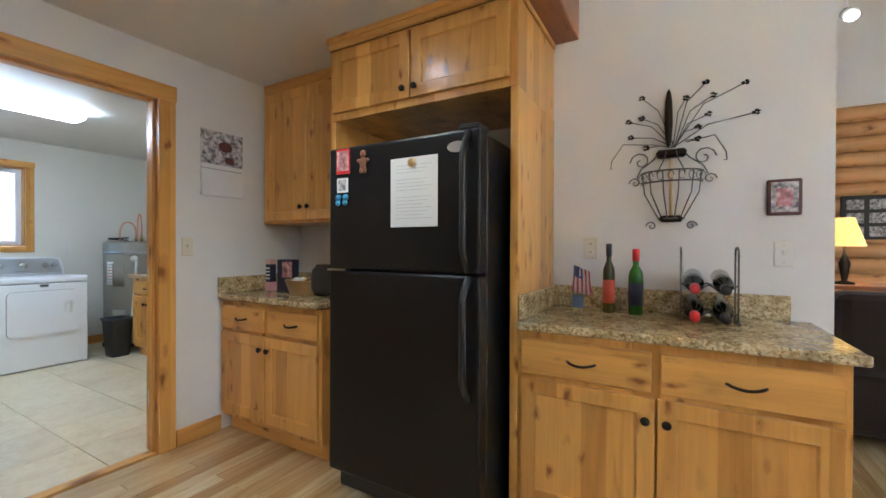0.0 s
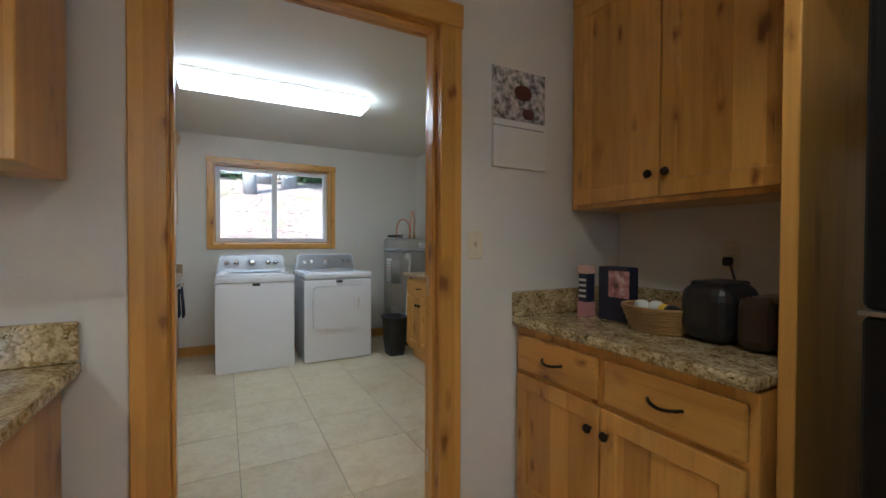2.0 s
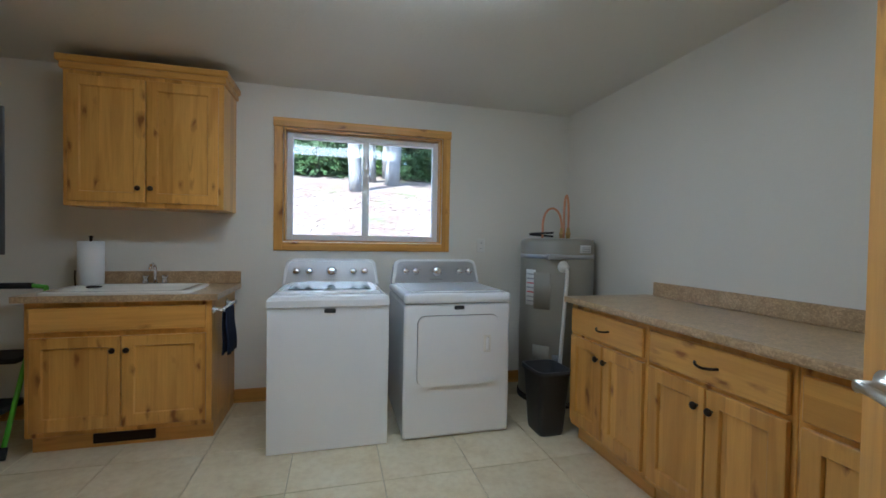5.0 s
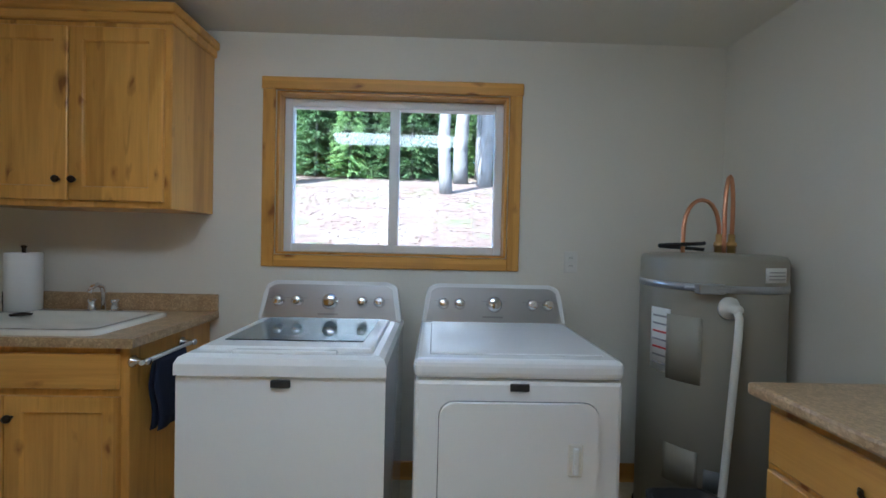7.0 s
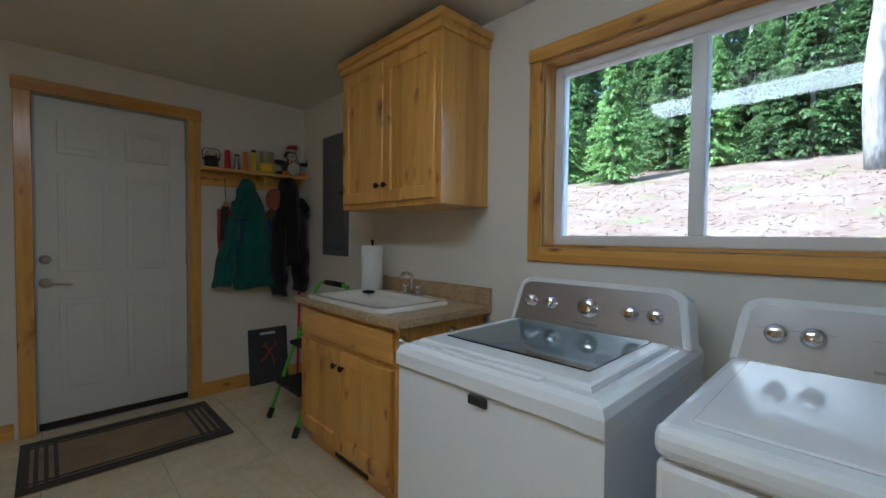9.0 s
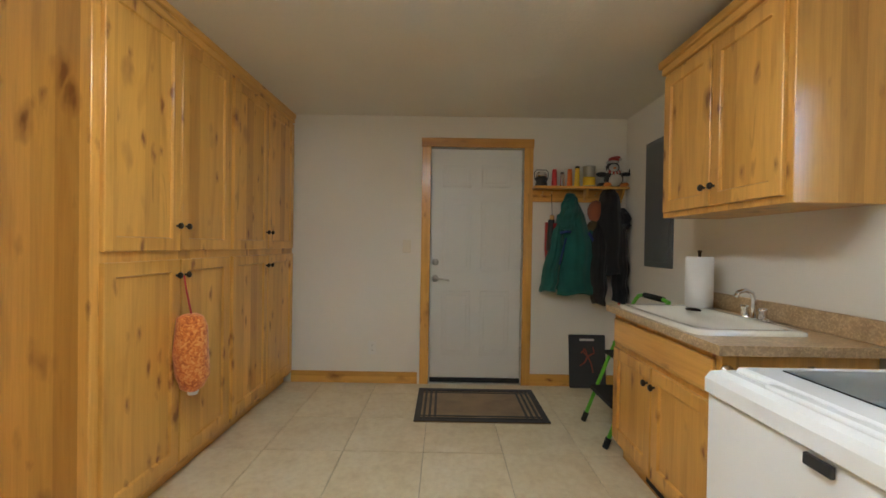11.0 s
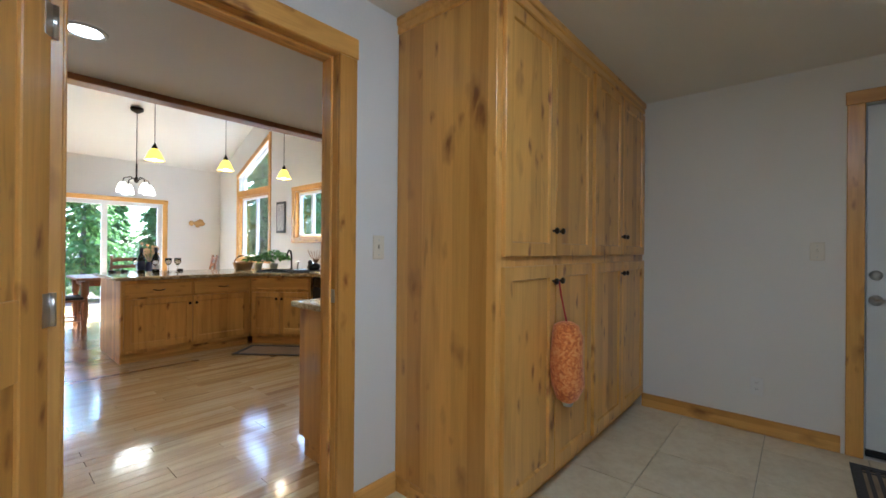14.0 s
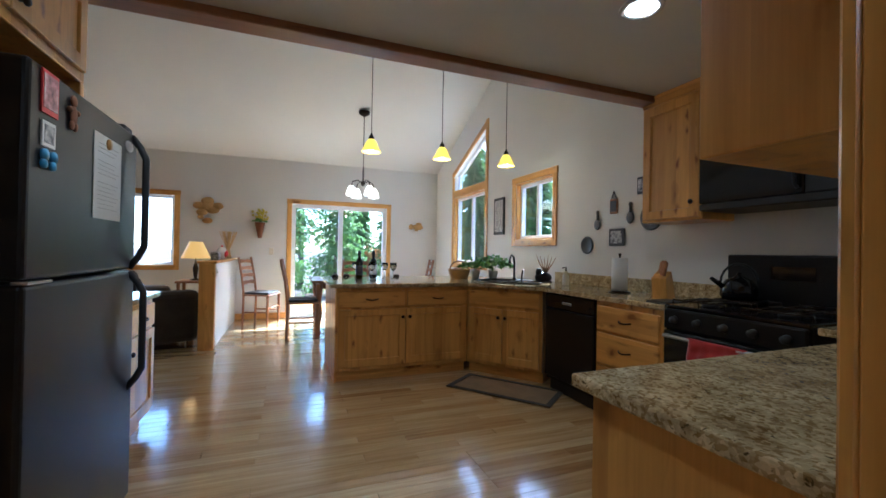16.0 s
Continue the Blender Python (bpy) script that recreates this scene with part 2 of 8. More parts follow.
def box(bm, x0, x1, y0, y1, z0, z1, bevel=0.0, seg=1):
    """A box between the limits, edges rounded off by bevel."""
    r = bmesh.ops.create_cube(bm, size=1.0)
    vs = r["verts"]
    bmesh.ops.scale(bm, vec=(abs(x1 - x0), abs(y1 - y0), abs(z1 - z0)), verts=vs)
    bmesh.ops.translate(bm, vec=((x0 + x1) / 2, (y0 + y1) / 2, (z0 + z1) / 2), verts=vs)
    if bevel:
        es = list({e for v in vs for e in v.link_edges})
        bmesh.ops.bevel(bm, geom=es, offset=bevel, segments=seg, affect="EDGES", profile=0.5)
    return bm


def boxed(*args, **kw):
    return box(bmesh.new(), *args, **kw)


def lathe(bm, profile, seg=24, at=(0, 0, 0), m=None):
    """Turns a profile of (radius, height) round z."""
    rings = []
    for r, z in profile:
        rings.append([bm.verts.new((r * math.cos(2 * math.pi * k / seg), r * math.sin(2 * math.pi * k / seg), z)) for k in range(seg)])
    faces = []
    for a, b in zip(rings, rings[1:]):
        for k in range(seg):
            faces.append(bm.faces.new((a[k], a[(k + 1) % seg], b[(k + 1) % seg], b[k])))
    ring_only = profile[0] == profile[-1]
    if profile[0][0] > 1e-4 and not ring_only:
        faces.append(bm.faces.new(rings[0][::-1]))
    if profile[-1][0] > 1e-4 and not ring_only:
        faces.append(bm.faces.new(rings[-1]))
    mt = Matrix.Translation(at) @ (m or Matrix())
    for ring in rings:
        for v in ring:
            v.co = mt @ v.co
    for f in faces:
        f.smooth = len(f.verts) == 4
    return bm


def tube(bm, pts, r, seg=8, closed=False, taper=None):
    """A round bar along the points."""
    pts = [Vector(p) for p in pts]
    n = len(pts)
    rings, up = [], None
    for i, p in enumerate(pts):
        d = (pts[(i + 1) % n] - pts[i - 1]) if closed else (pts[min(i + 1, n - 1)] - pts[max(i - 1, 0)])
        d.normalize()
        if up is None:
            up = d.orthogonal().normalized()
        up = (up - d * up.dot(d))
        up = up.normalized() if up.length > 1e-5 else d.orthogonal().normalized()
        side = d.cross(up)
        rr = r if taper is None else r + (taper - r) * i / (n - 1)
        rings.append([bm.verts.new(p + rr * (math.cos(2 * math.pi * k / seg) * up + math.sin(2 * math.pi * k / seg) * side)) for k in range(seg)])
    pairs = list(zip(rings, rings[1:])) + ([(rings[-1], rings[0])] if closed else [])
    for a, b in pairs:
        for k in range(seg):
            bm.faces.new((a[k], a[(k + 1) % seg], b[(k + 1) % seg], b[k])).smooth = True
    if not closed:
        bm.faces.new(rings[0][::-1])
        bm.faces.new(rings[-1])
    return bm


def ball(bm, at, rx, ry, rz, seg=14):
    r = bmesh.ops.create_uvsphere(bm, u_segments=seg, v_segments=max(6, seg // 2), radius=1.0)
    bmesh.ops.scale(bm, vec=(rx, ry, rz), verts=r["verts"])
    bmesh.ops.translate(bm, vec=at, verts=r["verts"])
    for v in r["verts"]:
        for f in v.link_faces:
            f.smooth = True
    return bm


def prism(bm, outline, z0, z1, bevel=0.0, m=None):
    """An upright block on a flat outline of (x, y)."""
    lo, hi = [bm.verts.new((x, y, z0)) for x, y in outline], [bm.verts.new((x, y, z1)) for x, y in outline]
    n = len(outline)
    fs = [bm.faces.new(lo[::-1]), bm.faces.new(hi)]
    for k in range(n):
        fs.append(bm.faces.new((lo[k], lo[(k + 1) % n], hi[(k + 1) % n], hi[k])))
    if bevel:
        bmesh.ops.bevel(bm, geom=list({e for f in fs for e in f.edges}), offset=bevel, segments=2, affect="EDGES", profile=0.5)
    if m is not None:
        for v in bm.verts:
            v.co = m @ v.co
    return bm


def mesh_of(name, bm, mat):
    bmesh.ops.recalc_face_normals(bm, faces=bm.faces)
    me = bpy.data.meshes.new(name)
    bm.to_mesh(me)
    bm.free()
    me.materials.append(mat)
    return me


def thing(name, m, label, category, group="", kind=""):
    """An Empty at a thing's base."""
    ob = new(name)
    ob.empty_display_size = 0.1
    ob.matrix_basis = m if isinstance(m, Matrix) else pose(*m)
    return tagged(ob, label, category, group, kind)


def part(name, bm, mat, parent, label="", here=False):
    """Links a bmesh as one mesh under a thing; here: the bmesh is in world places."""
    ob = new(name, mesh_of(name, bm, mat))
    if here:
        top = parent
        mw = Matrix()
        while top:
            mw = top.matrix_basis @ mw
            top = top.parent
        ob.data.transform(mw.inverted())
    ob.parent = parent
    if label:
        ob["label"] = label
    return ob


def solid(name, bm, mat, label="", category="", group="", kind=""):
    """A thing of one mesh, built in world places."""
    me = mesh_of(name, bm, mat)
    co = np.array([v.co[:] for v in me.vertices])
    base = Vector(((co[:, 0].min() + co[:, 0].max()) / 2, (co[:, 1].min() + co[:, 1].max()) / 2, co[:, 2].min()))
    me.transform(Matrix.Translation(-base))
    ob = new(name, me)
    ob.location = base
    return tagged(ob, label, category, group, kind)


def structure(name, bm, mat, label=""):
    ob = new(name, mesh_of(name, bm, mat))
    return tagged(ob, label, "", "", "structure")


# ---- the large structure ----
XW, XK, XE = -1.615, -1.51, 3.34       # laundry west, kitchen west, laundry east
YN, YL, YK, YS = 5.565, 1.965, 1.855, -5.78
ZC, ZL, T = 2.37, 2.37, 0.15
XW2, XLIV = 2.8, 6.2                   # fridge wall, log wall
D0, D1, DZ = 0.848, 1.745, 2.06          # doorway to the laundry


def wall_y(name, y0, y1, x0, x1, z0, z1, holes, label, mat=None):
    """A wall along x with rectangular holes (x0, x1, z0, z1)."""
    bm = bmesh.new()
    xs = sorted({x0, x1, *[h[0] for h in holes], *[h[1] for h in holes]})
    for a, b in zip(xs, xs[1:]):
        zs = [z0]
        for h in sorted(holes, key=lambda h: h[2]):
            if h[0] <= a and h[1] >= b:
                zs += [h[2], h[3]]
        zs.append(z1)
        for k in range(0, len(zs), 2):
            if zs[k + 1] - zs[k] > 1e-4:
                box(bm, a, b, y0, y1, zs[k], zs[k + 1])
    return structure(name, bm, mat or WALL, label)


def wall_x(name, x0, x1, y0, y1, z0, z1, holes, label, mat=None):
    bm = bmesh.new()
    ys = sorted({y0, y1, *[h[0] for h in holes], *[h[1] for h in holes]})
    for a, b in zip(ys, ys[1:]):
        zs = [z0]
        for h in sorted(holes, key=lambda h: h[2]):
            if h[0] <= a and h[1] >= b:
                zs += [h[2], h[3]]
        zs.append(z1)
        for k in range(0, len(zs), 2):
            if zs[k + 1] - zs[k] > 1e-4:
                box(bm, x0, x1, a, b, zs[k], zs[k + 1])
    return structure(name, bm, mat or WALL, label)


ROOF0, PITCH, RIDGE = 2.78, 0.44, -2.0
ROOFT = ROOF0 + PITCH * (RIDGE - YS)
wall_y("wall_north", YN, YN + T, XW - T, XE + T, -0.3, 2.6, [(0.89, 2.15, 1.183, 2.067)], "cream painted laundry wall with a window", WALL_L)
wall_x("wall_west_laundry", XW - T, XW, YL - 0.06, YN, -0.3, 2.6, [(3.81, 4.645, 0.0, 2.095)], "cream painted laundry wall with the outside door", WALL_L)
wall_x("wall_east_laundry", XE, XE + T, YL, YN, -0.3, 2.6, [], "cream painted laundry wall", WALL_L)
wall_y("wall_door", YK, YL, XW, XLIV, 0.0, 2.6, [(D0 - 0.02, D1 + 0.02, 0.0, DZ + 0.02)], "off-white wall between kitchen and laundry with a doorway")
wall_x("wall_fridge", XW2, XW2 + 0.13, -1.38, YK, 0.0, 3.9, [], "pale painted wall behind fridge and wine counter")
# gable wall with the trapezoid window
bm = bmesh.new()
TWA, TWB, TZ0, TZM0, TZM1, TZA, TZB = -4.83, -3.58, 1.0, 2.18, 2.30, 2.58, 3.13
RWA, RWB, RZ0, RZ1 = -2.68, -1.86, 1.36, 2.11
box(bm, XK - T, XK, RWB, YK, -0.3, 3.6)
box(bm, XK - T, XK, RWA, RWB, -0.3, RZ0)
box(bm, XK - T, XK, RWA, RWB, RZ1, 4.6)
box(bm, XK - T, XK, TWB, RWA, -0.3, 4.2)
box(bm, XK - T, XK, TWA, TWB, -0.3, TZ0)
box(bm, XK - T, XK, TWA, TWB, TZM0, TZM1)
box(bm, XK - T, XK, YS - T, TWA, -0.3, 3.2)
_sw = Matrix(((0, 0, 1, 0), (1, 0, 0, 0), (0, 1, 0, 0), (0, 0, 0, 1)))
g2 = bmesh.new()
prism(g2, [(TWA, TZA), (TWB, TZB), (TWB, 4.2), (TWA, 3.2)], XK - T, XK)
prism(g2, [(YS - T, 3.1), (TWA, 3.1), (TWB, 4.1), (RWA, 4.1), (RWA, 4.5), (RWB, 4.5), (RWB, 3.5), (YK, 3.5), (YK, 5.6), (YS - T, 5.6)], XK - T, XK - 0.004)
for v in g2.verts:
    v.co = _sw @ v.co
_tmp = bpy.data.meshes.new("gable")
g2.to_mesh(_tmp)
g2.free()
bm.from_mesh(_tmp)
structure("wall_west_kitchen", bm, WALL, "white gable wall with two kitchen windows")
SLX0, SLX1, SLZ = -0.47, 1.27, 2.02
wall_y("wall_south", YS - T, YS, XK - T, XLIV, -0.3, 3.0, [(SLX0, SLX1, 0.0, SLZ), (3.08, 4.3, 0.9, 2.05)], "white wall with sliding glass door and window")
# log wall to the east
bm = bmesh.new()
for k in range(17):
    z = 0.08 + 0.155 * k
    tube(bm, [(XLIV + 0.02 + 0.012 * math.sin(3 * k), YS - T + 0.5 * j, z) for j in range(17)], 0.085, 10)
structure("wall_east_logs", bm, LOG, "varnished round log wall")
wall_x("wall_east_gable", XLIV + 0.02, XLIV + T, YS - T, YL, -0.1, 5.4, [], "painted gable wall above the logs")
# ceilings
structure("ceiling_laundry", boxed(XW, XE, YL, YN, ZL, ZL + 0.12), CEIL_L, "textured cream laundry ceiling")
structure("ceiling_kitchen", boxed(XK, XW2, -0.2, YK, ZC, ZC + 0.12), CEIL, "flat white kitchen ceiling")
bm = bmesh.new()
prism(bm, [(YS - T, ROOF0 - PITCH * T), (RIDGE, ROOFT), (YL, ROOFT - PITCH * (YL - RIDGE)), (YL, ROOFT - PITCH * (YL - RIDGE) + 0.15), (RIDGE, ROOFT + 0.15), (YS - T, ROOF0 + 0.15)], XK - T, XLIV + T)
for v in bm.verts:
    v.co = _sw @ v.co
structure("ceiling_vault", bm, CEIL, "sloping white vaulted ceiling")
structure("wall_loft", boxed(XK, XW2, -0.32, -0.2, 2.75, 4.1), WALL, "white wall above the kitchen beam")
structure("beam", boxed(XK, XW2, -0.335, -0.2, 2.325, 2.75, bevel=0.006), DARKWOOD_X, "dark stained wooden beam across the kitchen ceiling")
structure("roof_laundry", boxed(XW - T, XE + T, YL, YN + 0.5, 2.6, 2.7), WALL, "plain roof deck")
# sub-floors
structure("floor_laundry", boxed(XW, XE, YL - 0.06, YN, -0.12, -0.006), GROUT, "sand-coloured grout bed under laundry tiles")
structure("floor_kitchen", boxed(XK - 0.1, XLIV, YS - T, YL - 0.06, -0.12, -0.014), PLANKFAR, "wooden sub-floor of the kitchen")
# trim
def trim(name, bm, mat, label=""):
    return structure(name, bm, mat, label)


def casing_y(y0, y1, x0, x1, z0, z1, w, sill=False, name="trim"):
    """Casing round an opening in a wall along x; the limits are the opening's."""
    trim(name, boxed(x0 - w, x0, y0, y1, z0 - (w if sill else 0), z1, bevel=0.004), WOOD_Z, "knotty alder casing")
    trim(name, boxed(x1, x1 + w, y0, y1, z0 - (w if sill else 0), z1, bevel=0.004), WOOD_Z, "knotty alder casing")
    trim(name, boxed(x0 - w - 0.006, x1 + w + 0.006, y0 - 0.002, y1 + 0.002, z1, z1 + w, bevel=0.004), WOOD_X, "knotty alder head casing")
    if sill:
        trim(name, boxed(x0, x1, y0, y1, z0 - w, z0, bevel=0.004), WOOD_X, "knotty alder casing")


def casing_x(x0, x1, y0, y1, z0, z1, w, sill=False, name="trim"):
    trim(name, boxed(x0, x1, y0 - w, y0, z0 - (w if sill else 0), z1, bevel=0.004), WOOD_Z, "knotty alder casing")
    trim(name, boxed(x0, x1, y1, y1 + w, z0 - (w if sill else 0), z1, bevel=0.004), WOOD_Z, "knotty alder casing")
    trim(name, boxed(x0 - 0.002, x1 + 0.002, y0 - w - 0.006, y1 + w + 0.006, z1, z1 + w, bevel=0.004), WOOD_Y, "knotty alder head casing")
    if sill:
        trim(name, boxed(x0, x1, y0, y1, z0 - w, z0, bevel=0.004), WOOD_Y, "knotty alder casing")


casing_y(YK - 0.018, YK, D0, D1, 0, DZ, 0.095)
casing_y(YL, YL + 0.018, D0, D1, 0, DZ, 0.095)
for x0, x1, s in ((D0 - 0.02, D0, 1), (D1, D1 + 0.02, -1)):
    trim("trim", boxed(x0, x1, YK, YL, 0, DZ, bevel=0.002), WOOD_Z, "knotty alder door jamb")
    xa = x1 if s > 0 else x0 - 0.012
    trim("trim", boxed(xa, xa + 0.012, YK + 0.03, YK + 0.075, 0, DZ, bevel=0.003), WOOD_Z, "alder door stop")
trim("trim", boxed(D0 - 0.02, D1 + 0.02, YK, YL, DZ, DZ + 0.02), WOOD_X, "knotty alder head jamb")
trim("trim", boxed(D0 + 0.012, D1 - 0.012, YK + 0.03, YK + 0.075, DZ - 0.012, DZ, bevel=0.003), WOOD_X, "alder door stop")
casing_x(XW, XW + 0.018, 3.81, 4.645, 0, 2.095, 0.08)
casing_y(YN - 0.018, YN, 0.89, 2.15, 1.183, 2.067, 0.066, True)
for b in ((0.893, 0.908, YN + 0.002, YN + 0.11, 1.198, 2.052), (2.132, 2.147, YN + 0.002, YN + 0.11, 1.198, 2.052)):
    trim("trim", boxed(*b), WOOD_Z, "alder window jamb")
for b in ((0.893, 2.147, YN + 0.002, YN + 0.11, 1.186, 1.198), (0.893, 2.147, YN + 0.002, YN + 0.11, 2.052, 2.064)):
    trim("trim", boxed(*b), WOOD_X, "alder window jamb")
casing_y(YS, YS + 0.018, SLX0, SLX1, 0, SLZ, 0.08)
casing_y(YS, YS + 0.018, 3.08, 4.3, 0.9, 2.05, 0.08, True)
casing_x(XK, XK + 0.018, RWA, RWB, RZ0, RZ1, 0.08, True)
trim("trim", boxed(XK, XK + 0.018, TWA - 0.08, TWA, TZ0 - 0.08, TZA - 0.04, bevel=0.004), WOOD_Z, "alder casing")
trim("trim", boxed(XK, XK + 0.018, TWB, TWB + 0.08, TZ0 - 0.08, TZB + 0.12, bevel=0.004), WOOD_Z, "alder casing")
trim("trim", boxed(XK, XK + 0.018, TWA, TWB, TZ0 - 0.08, TZ0, bevel=0.004), WOOD_Y, "alder casing")
trim("trim", boxed(XK, XK + 0.018, TWA, TWB, TZM0, TZM1, bevel=0.004), WOOD_Y, "alder casing between two panes")
bm = prism(bmesh.new(), [(TWA - 0.08, TZA - 0.035), (TWB, TZB), (TWB, TZB + 0.085), (TWA - 0.08, TZA + 0.05)], XK, XK + 0.02)
for v in bm.verts:
    v.co = _sw @ v.co
trim("trim", bm, WOOD_Y, "sloping alder head casing")
for y0, y1, z0, z1 in ((RWA, RWB, RZ0, RZ1), (TWA, TWB, TZ0, TZM0)):
    for b in ((y0 + 0.003, y0 + 0.016, z0 + 0.003, z1 - 0.003), (y1 - 0.016, y1 - 0.003, z0 + 0.003, z1 - 0.003)):
        trim("trim", boxed(XK - 0.1, XK - 0.002, *b), WOOD_Z, "alder window jamb")
    for b in ((y0 + 0.016, y1 - 0.016, z0 + 0.003, z0 + 0.016), (y0 + 0.016, y1 - 0.016, z1 - 0.016, z1 - 0.003)):
        trim("trim", boxed(XK - 0.1, XK - 0.002, *b), WOOD_Y, "alder window jamb")


def skirting(x0, x1, y0, y1):
    along_x = abs(x1 - x0) > abs(y1 - y0)
    structure("baseboard", boxed(x0, x1, y0, y1, 0, 0.09, bevel=0.004), WOOD_X if along_x else WOOD_Y, "knotty alder baseboard")


skirting(XW, XW + 0.014, 2.57, 3.71)
skirting(XW, XW + 0.014, 4.70, YN)
skirting(XW + 0.014, XE, YN - 0.014, YN)
skirting(0.49, D0 - 0.1, YL, YL + 0.014)
skirting(D1 + 0.1, XE, YL, YL + 0.014)
skirting(D1 + 0.1, 2.13, YK - 0.014, YK)
skirting(-0.8, SLX0 - 0.08, YS, YS + 0.014)
skirting(SLX1 + 0.08, XLIV, YS, YS + 0.014)
skirting(XK, XK + 0.014, YS + 0.014, -3.2)
structure("threshold", boxed(D0, D1, YL - 0.1, YL - 0.03, -0.006, 0.008, bevel=0.003), WOOD_X, "alder threshold strip in the doorway")


# ---- windows ----
def slider_window(name, x0, x1, z0, z1, y, label, axis="y", split=0.5, fr=0.045, depth=0.06):
    """A two-light sliding window with vinyl frame; along x, or along y for axis 'x'."""
    w = thing(name, Matrix(), label, "", "", "structure")
    def put(n, a0, a1, b0, b1, c0, c1, mat, bev=0.004):
        bm = boxed(a0, a1, b0, b1, c0, c1, bevel=bev) if axis == "y" else boxed(b0, b1, a0, a1, c0, c1, bevel=bev)
        return part(n, bm, mat, w)
    xm = x0 + (x1 - x0) * split
    put("frame", x0, x0 + fr, y, y + depth, z0, z1, VINYL)
    put("frame", x1 - fr, x1, y, y + depth, z0, z1, VINYL)
    put("frame", x0 + fr, x1 - fr, y, y + depth, z1 - fr, z1, VINYL)
    put("frame", x0 + fr, x1 - fr, y, y + depth, z0, z0 + fr, VINYL)
    put("mullion", xm - fr * 0.6, xm + fr * 0.6, y + 0.002, y + depth - 0.002, z0 + fr, z1 - fr, VINYL)
    for a, b, o in ((x0 + fr, xm - fr * 0.6, 0.35), (xm + fr * 0.6, x1 - fr, 0.6)):
        p = put("pane", a, b, y + depth * o, y + depth * o + 0.004, z0 + fr, z1 - fr, GLASS, 0)
        p.visible_shadow = False
    return w


slider_window("window_1", 0.908, 2.132, 1.198, 2.052, YN + 0.08, "white vinyl sliding laundry window, shut")
slider_window("window_2", SLX0, SLX1, 0.0, SLZ, YS - 0.11, "white sliding glass patio door, shut", fr=0.07)
slider_window("window_3", 3.08, 4.3, 0.9, 2.05, YS - 0.11, "white living-room window", fr=0.05)
slider_window("window_4", RWA + 0.016, RWB - 0.016, RZ0 + 0.016, RZ1 - 0.016, XK - 0.12, "white vinyl window over the kitchen sink", axis="x", fr=0.04)
slider_window("window_5", TWA + 0.016, TWB - 0.016, TZ0 + 0.016, TZM0 - 0.016, XK - 0.12, "tall white gable window", axis="x", fr=0.04)
w6 = thing("window_6", Matrix(), "trapezoid gable window above the tall window", "", "", "structure")
bm = prism(bmesh.new(), [(TWA, TZM1), (TWB, TZM1), (TWB, TZB), (TWA, TZA)], XK - 0.09, XK - 0.085)
for v in bm.verts:
    v.co = _sw @ v.co
part("pane", bm, GLASS, w6).visible_shadow = False
bm = bmesh.new()
_o = [(TWA, TZM1), (TWB, TZM1), (TWB, TZB), (TWA, TZA)]
for k in range(4):
    (a, b), (c, d) = _o[k], _o[(k + 1) % 4]
    tube(bm, [(XK - 0.09, a, b), (XK - 0.09, c, d)], 0.035, 6)
part("frame", bm, VINYL, w6)

# ---- cabinets ----
def knob(parent, x, y, z):
    """A dark round knob on a front that faces -y."""
    bm = lathe(bmesh.new(), [(0.006, 0), (0.006, 0.012), (0.015, 0.016), (0.017, 0.022), (0.013, 0.029), (0.004, 0.031)], 12, m=Matrix.Rotation(radians(90), 4, "X"))
    for v in bm.verts:
        v.co += Vector((x, y, z))
    part("knob", bm, IRON, parent, "dark bronze knob")


def pull(parent, x, y, z, w=0.11):
    pts = [(x + w * (k / 8 - 0.5), y - 0.028 * math.sin(math.pi * k / 8) ** 0.6, z - 0.008 * math.sin(math.pi * k / 8)) for k in range(9)]
    part("handle", tube(bmesh.new(), pts, 0.0055, 8), IRON, parent, "dark bronze bow handle")


def shaker(bm, x0, x1, z0, z1, y, th=0.02, rail=0.062):
    """A door with a raised frame round a sunk panel, on a front at y that faces -y."""
    rings = []
    for ins, dy in ((0.0, 0.0), (0.0, th - 0.003), (0.003, th), (rail - 0.003, th), (rail, th - 0.003), (rail + 0.003, th - 0.012)):
        rings.append([bm.verts.new(p) for p in ((x0 + ins, y - dy, z0 + ins), (x1 - ins, y - dy, z0 + ins), (x1 - ins, y - dy, z1 - ins), (x0 + ins, y - dy, z1 - ins))])
    for a, b in zip(rings, rings[1:]):
        for k in range(4):
            bm.faces.new((a[k], a[(k + 1) % 4], b[(k + 1) % 4], b[k]))
    bm.faces.new(rings[0])
    bm.faces.new(rings[-1])
    return bm


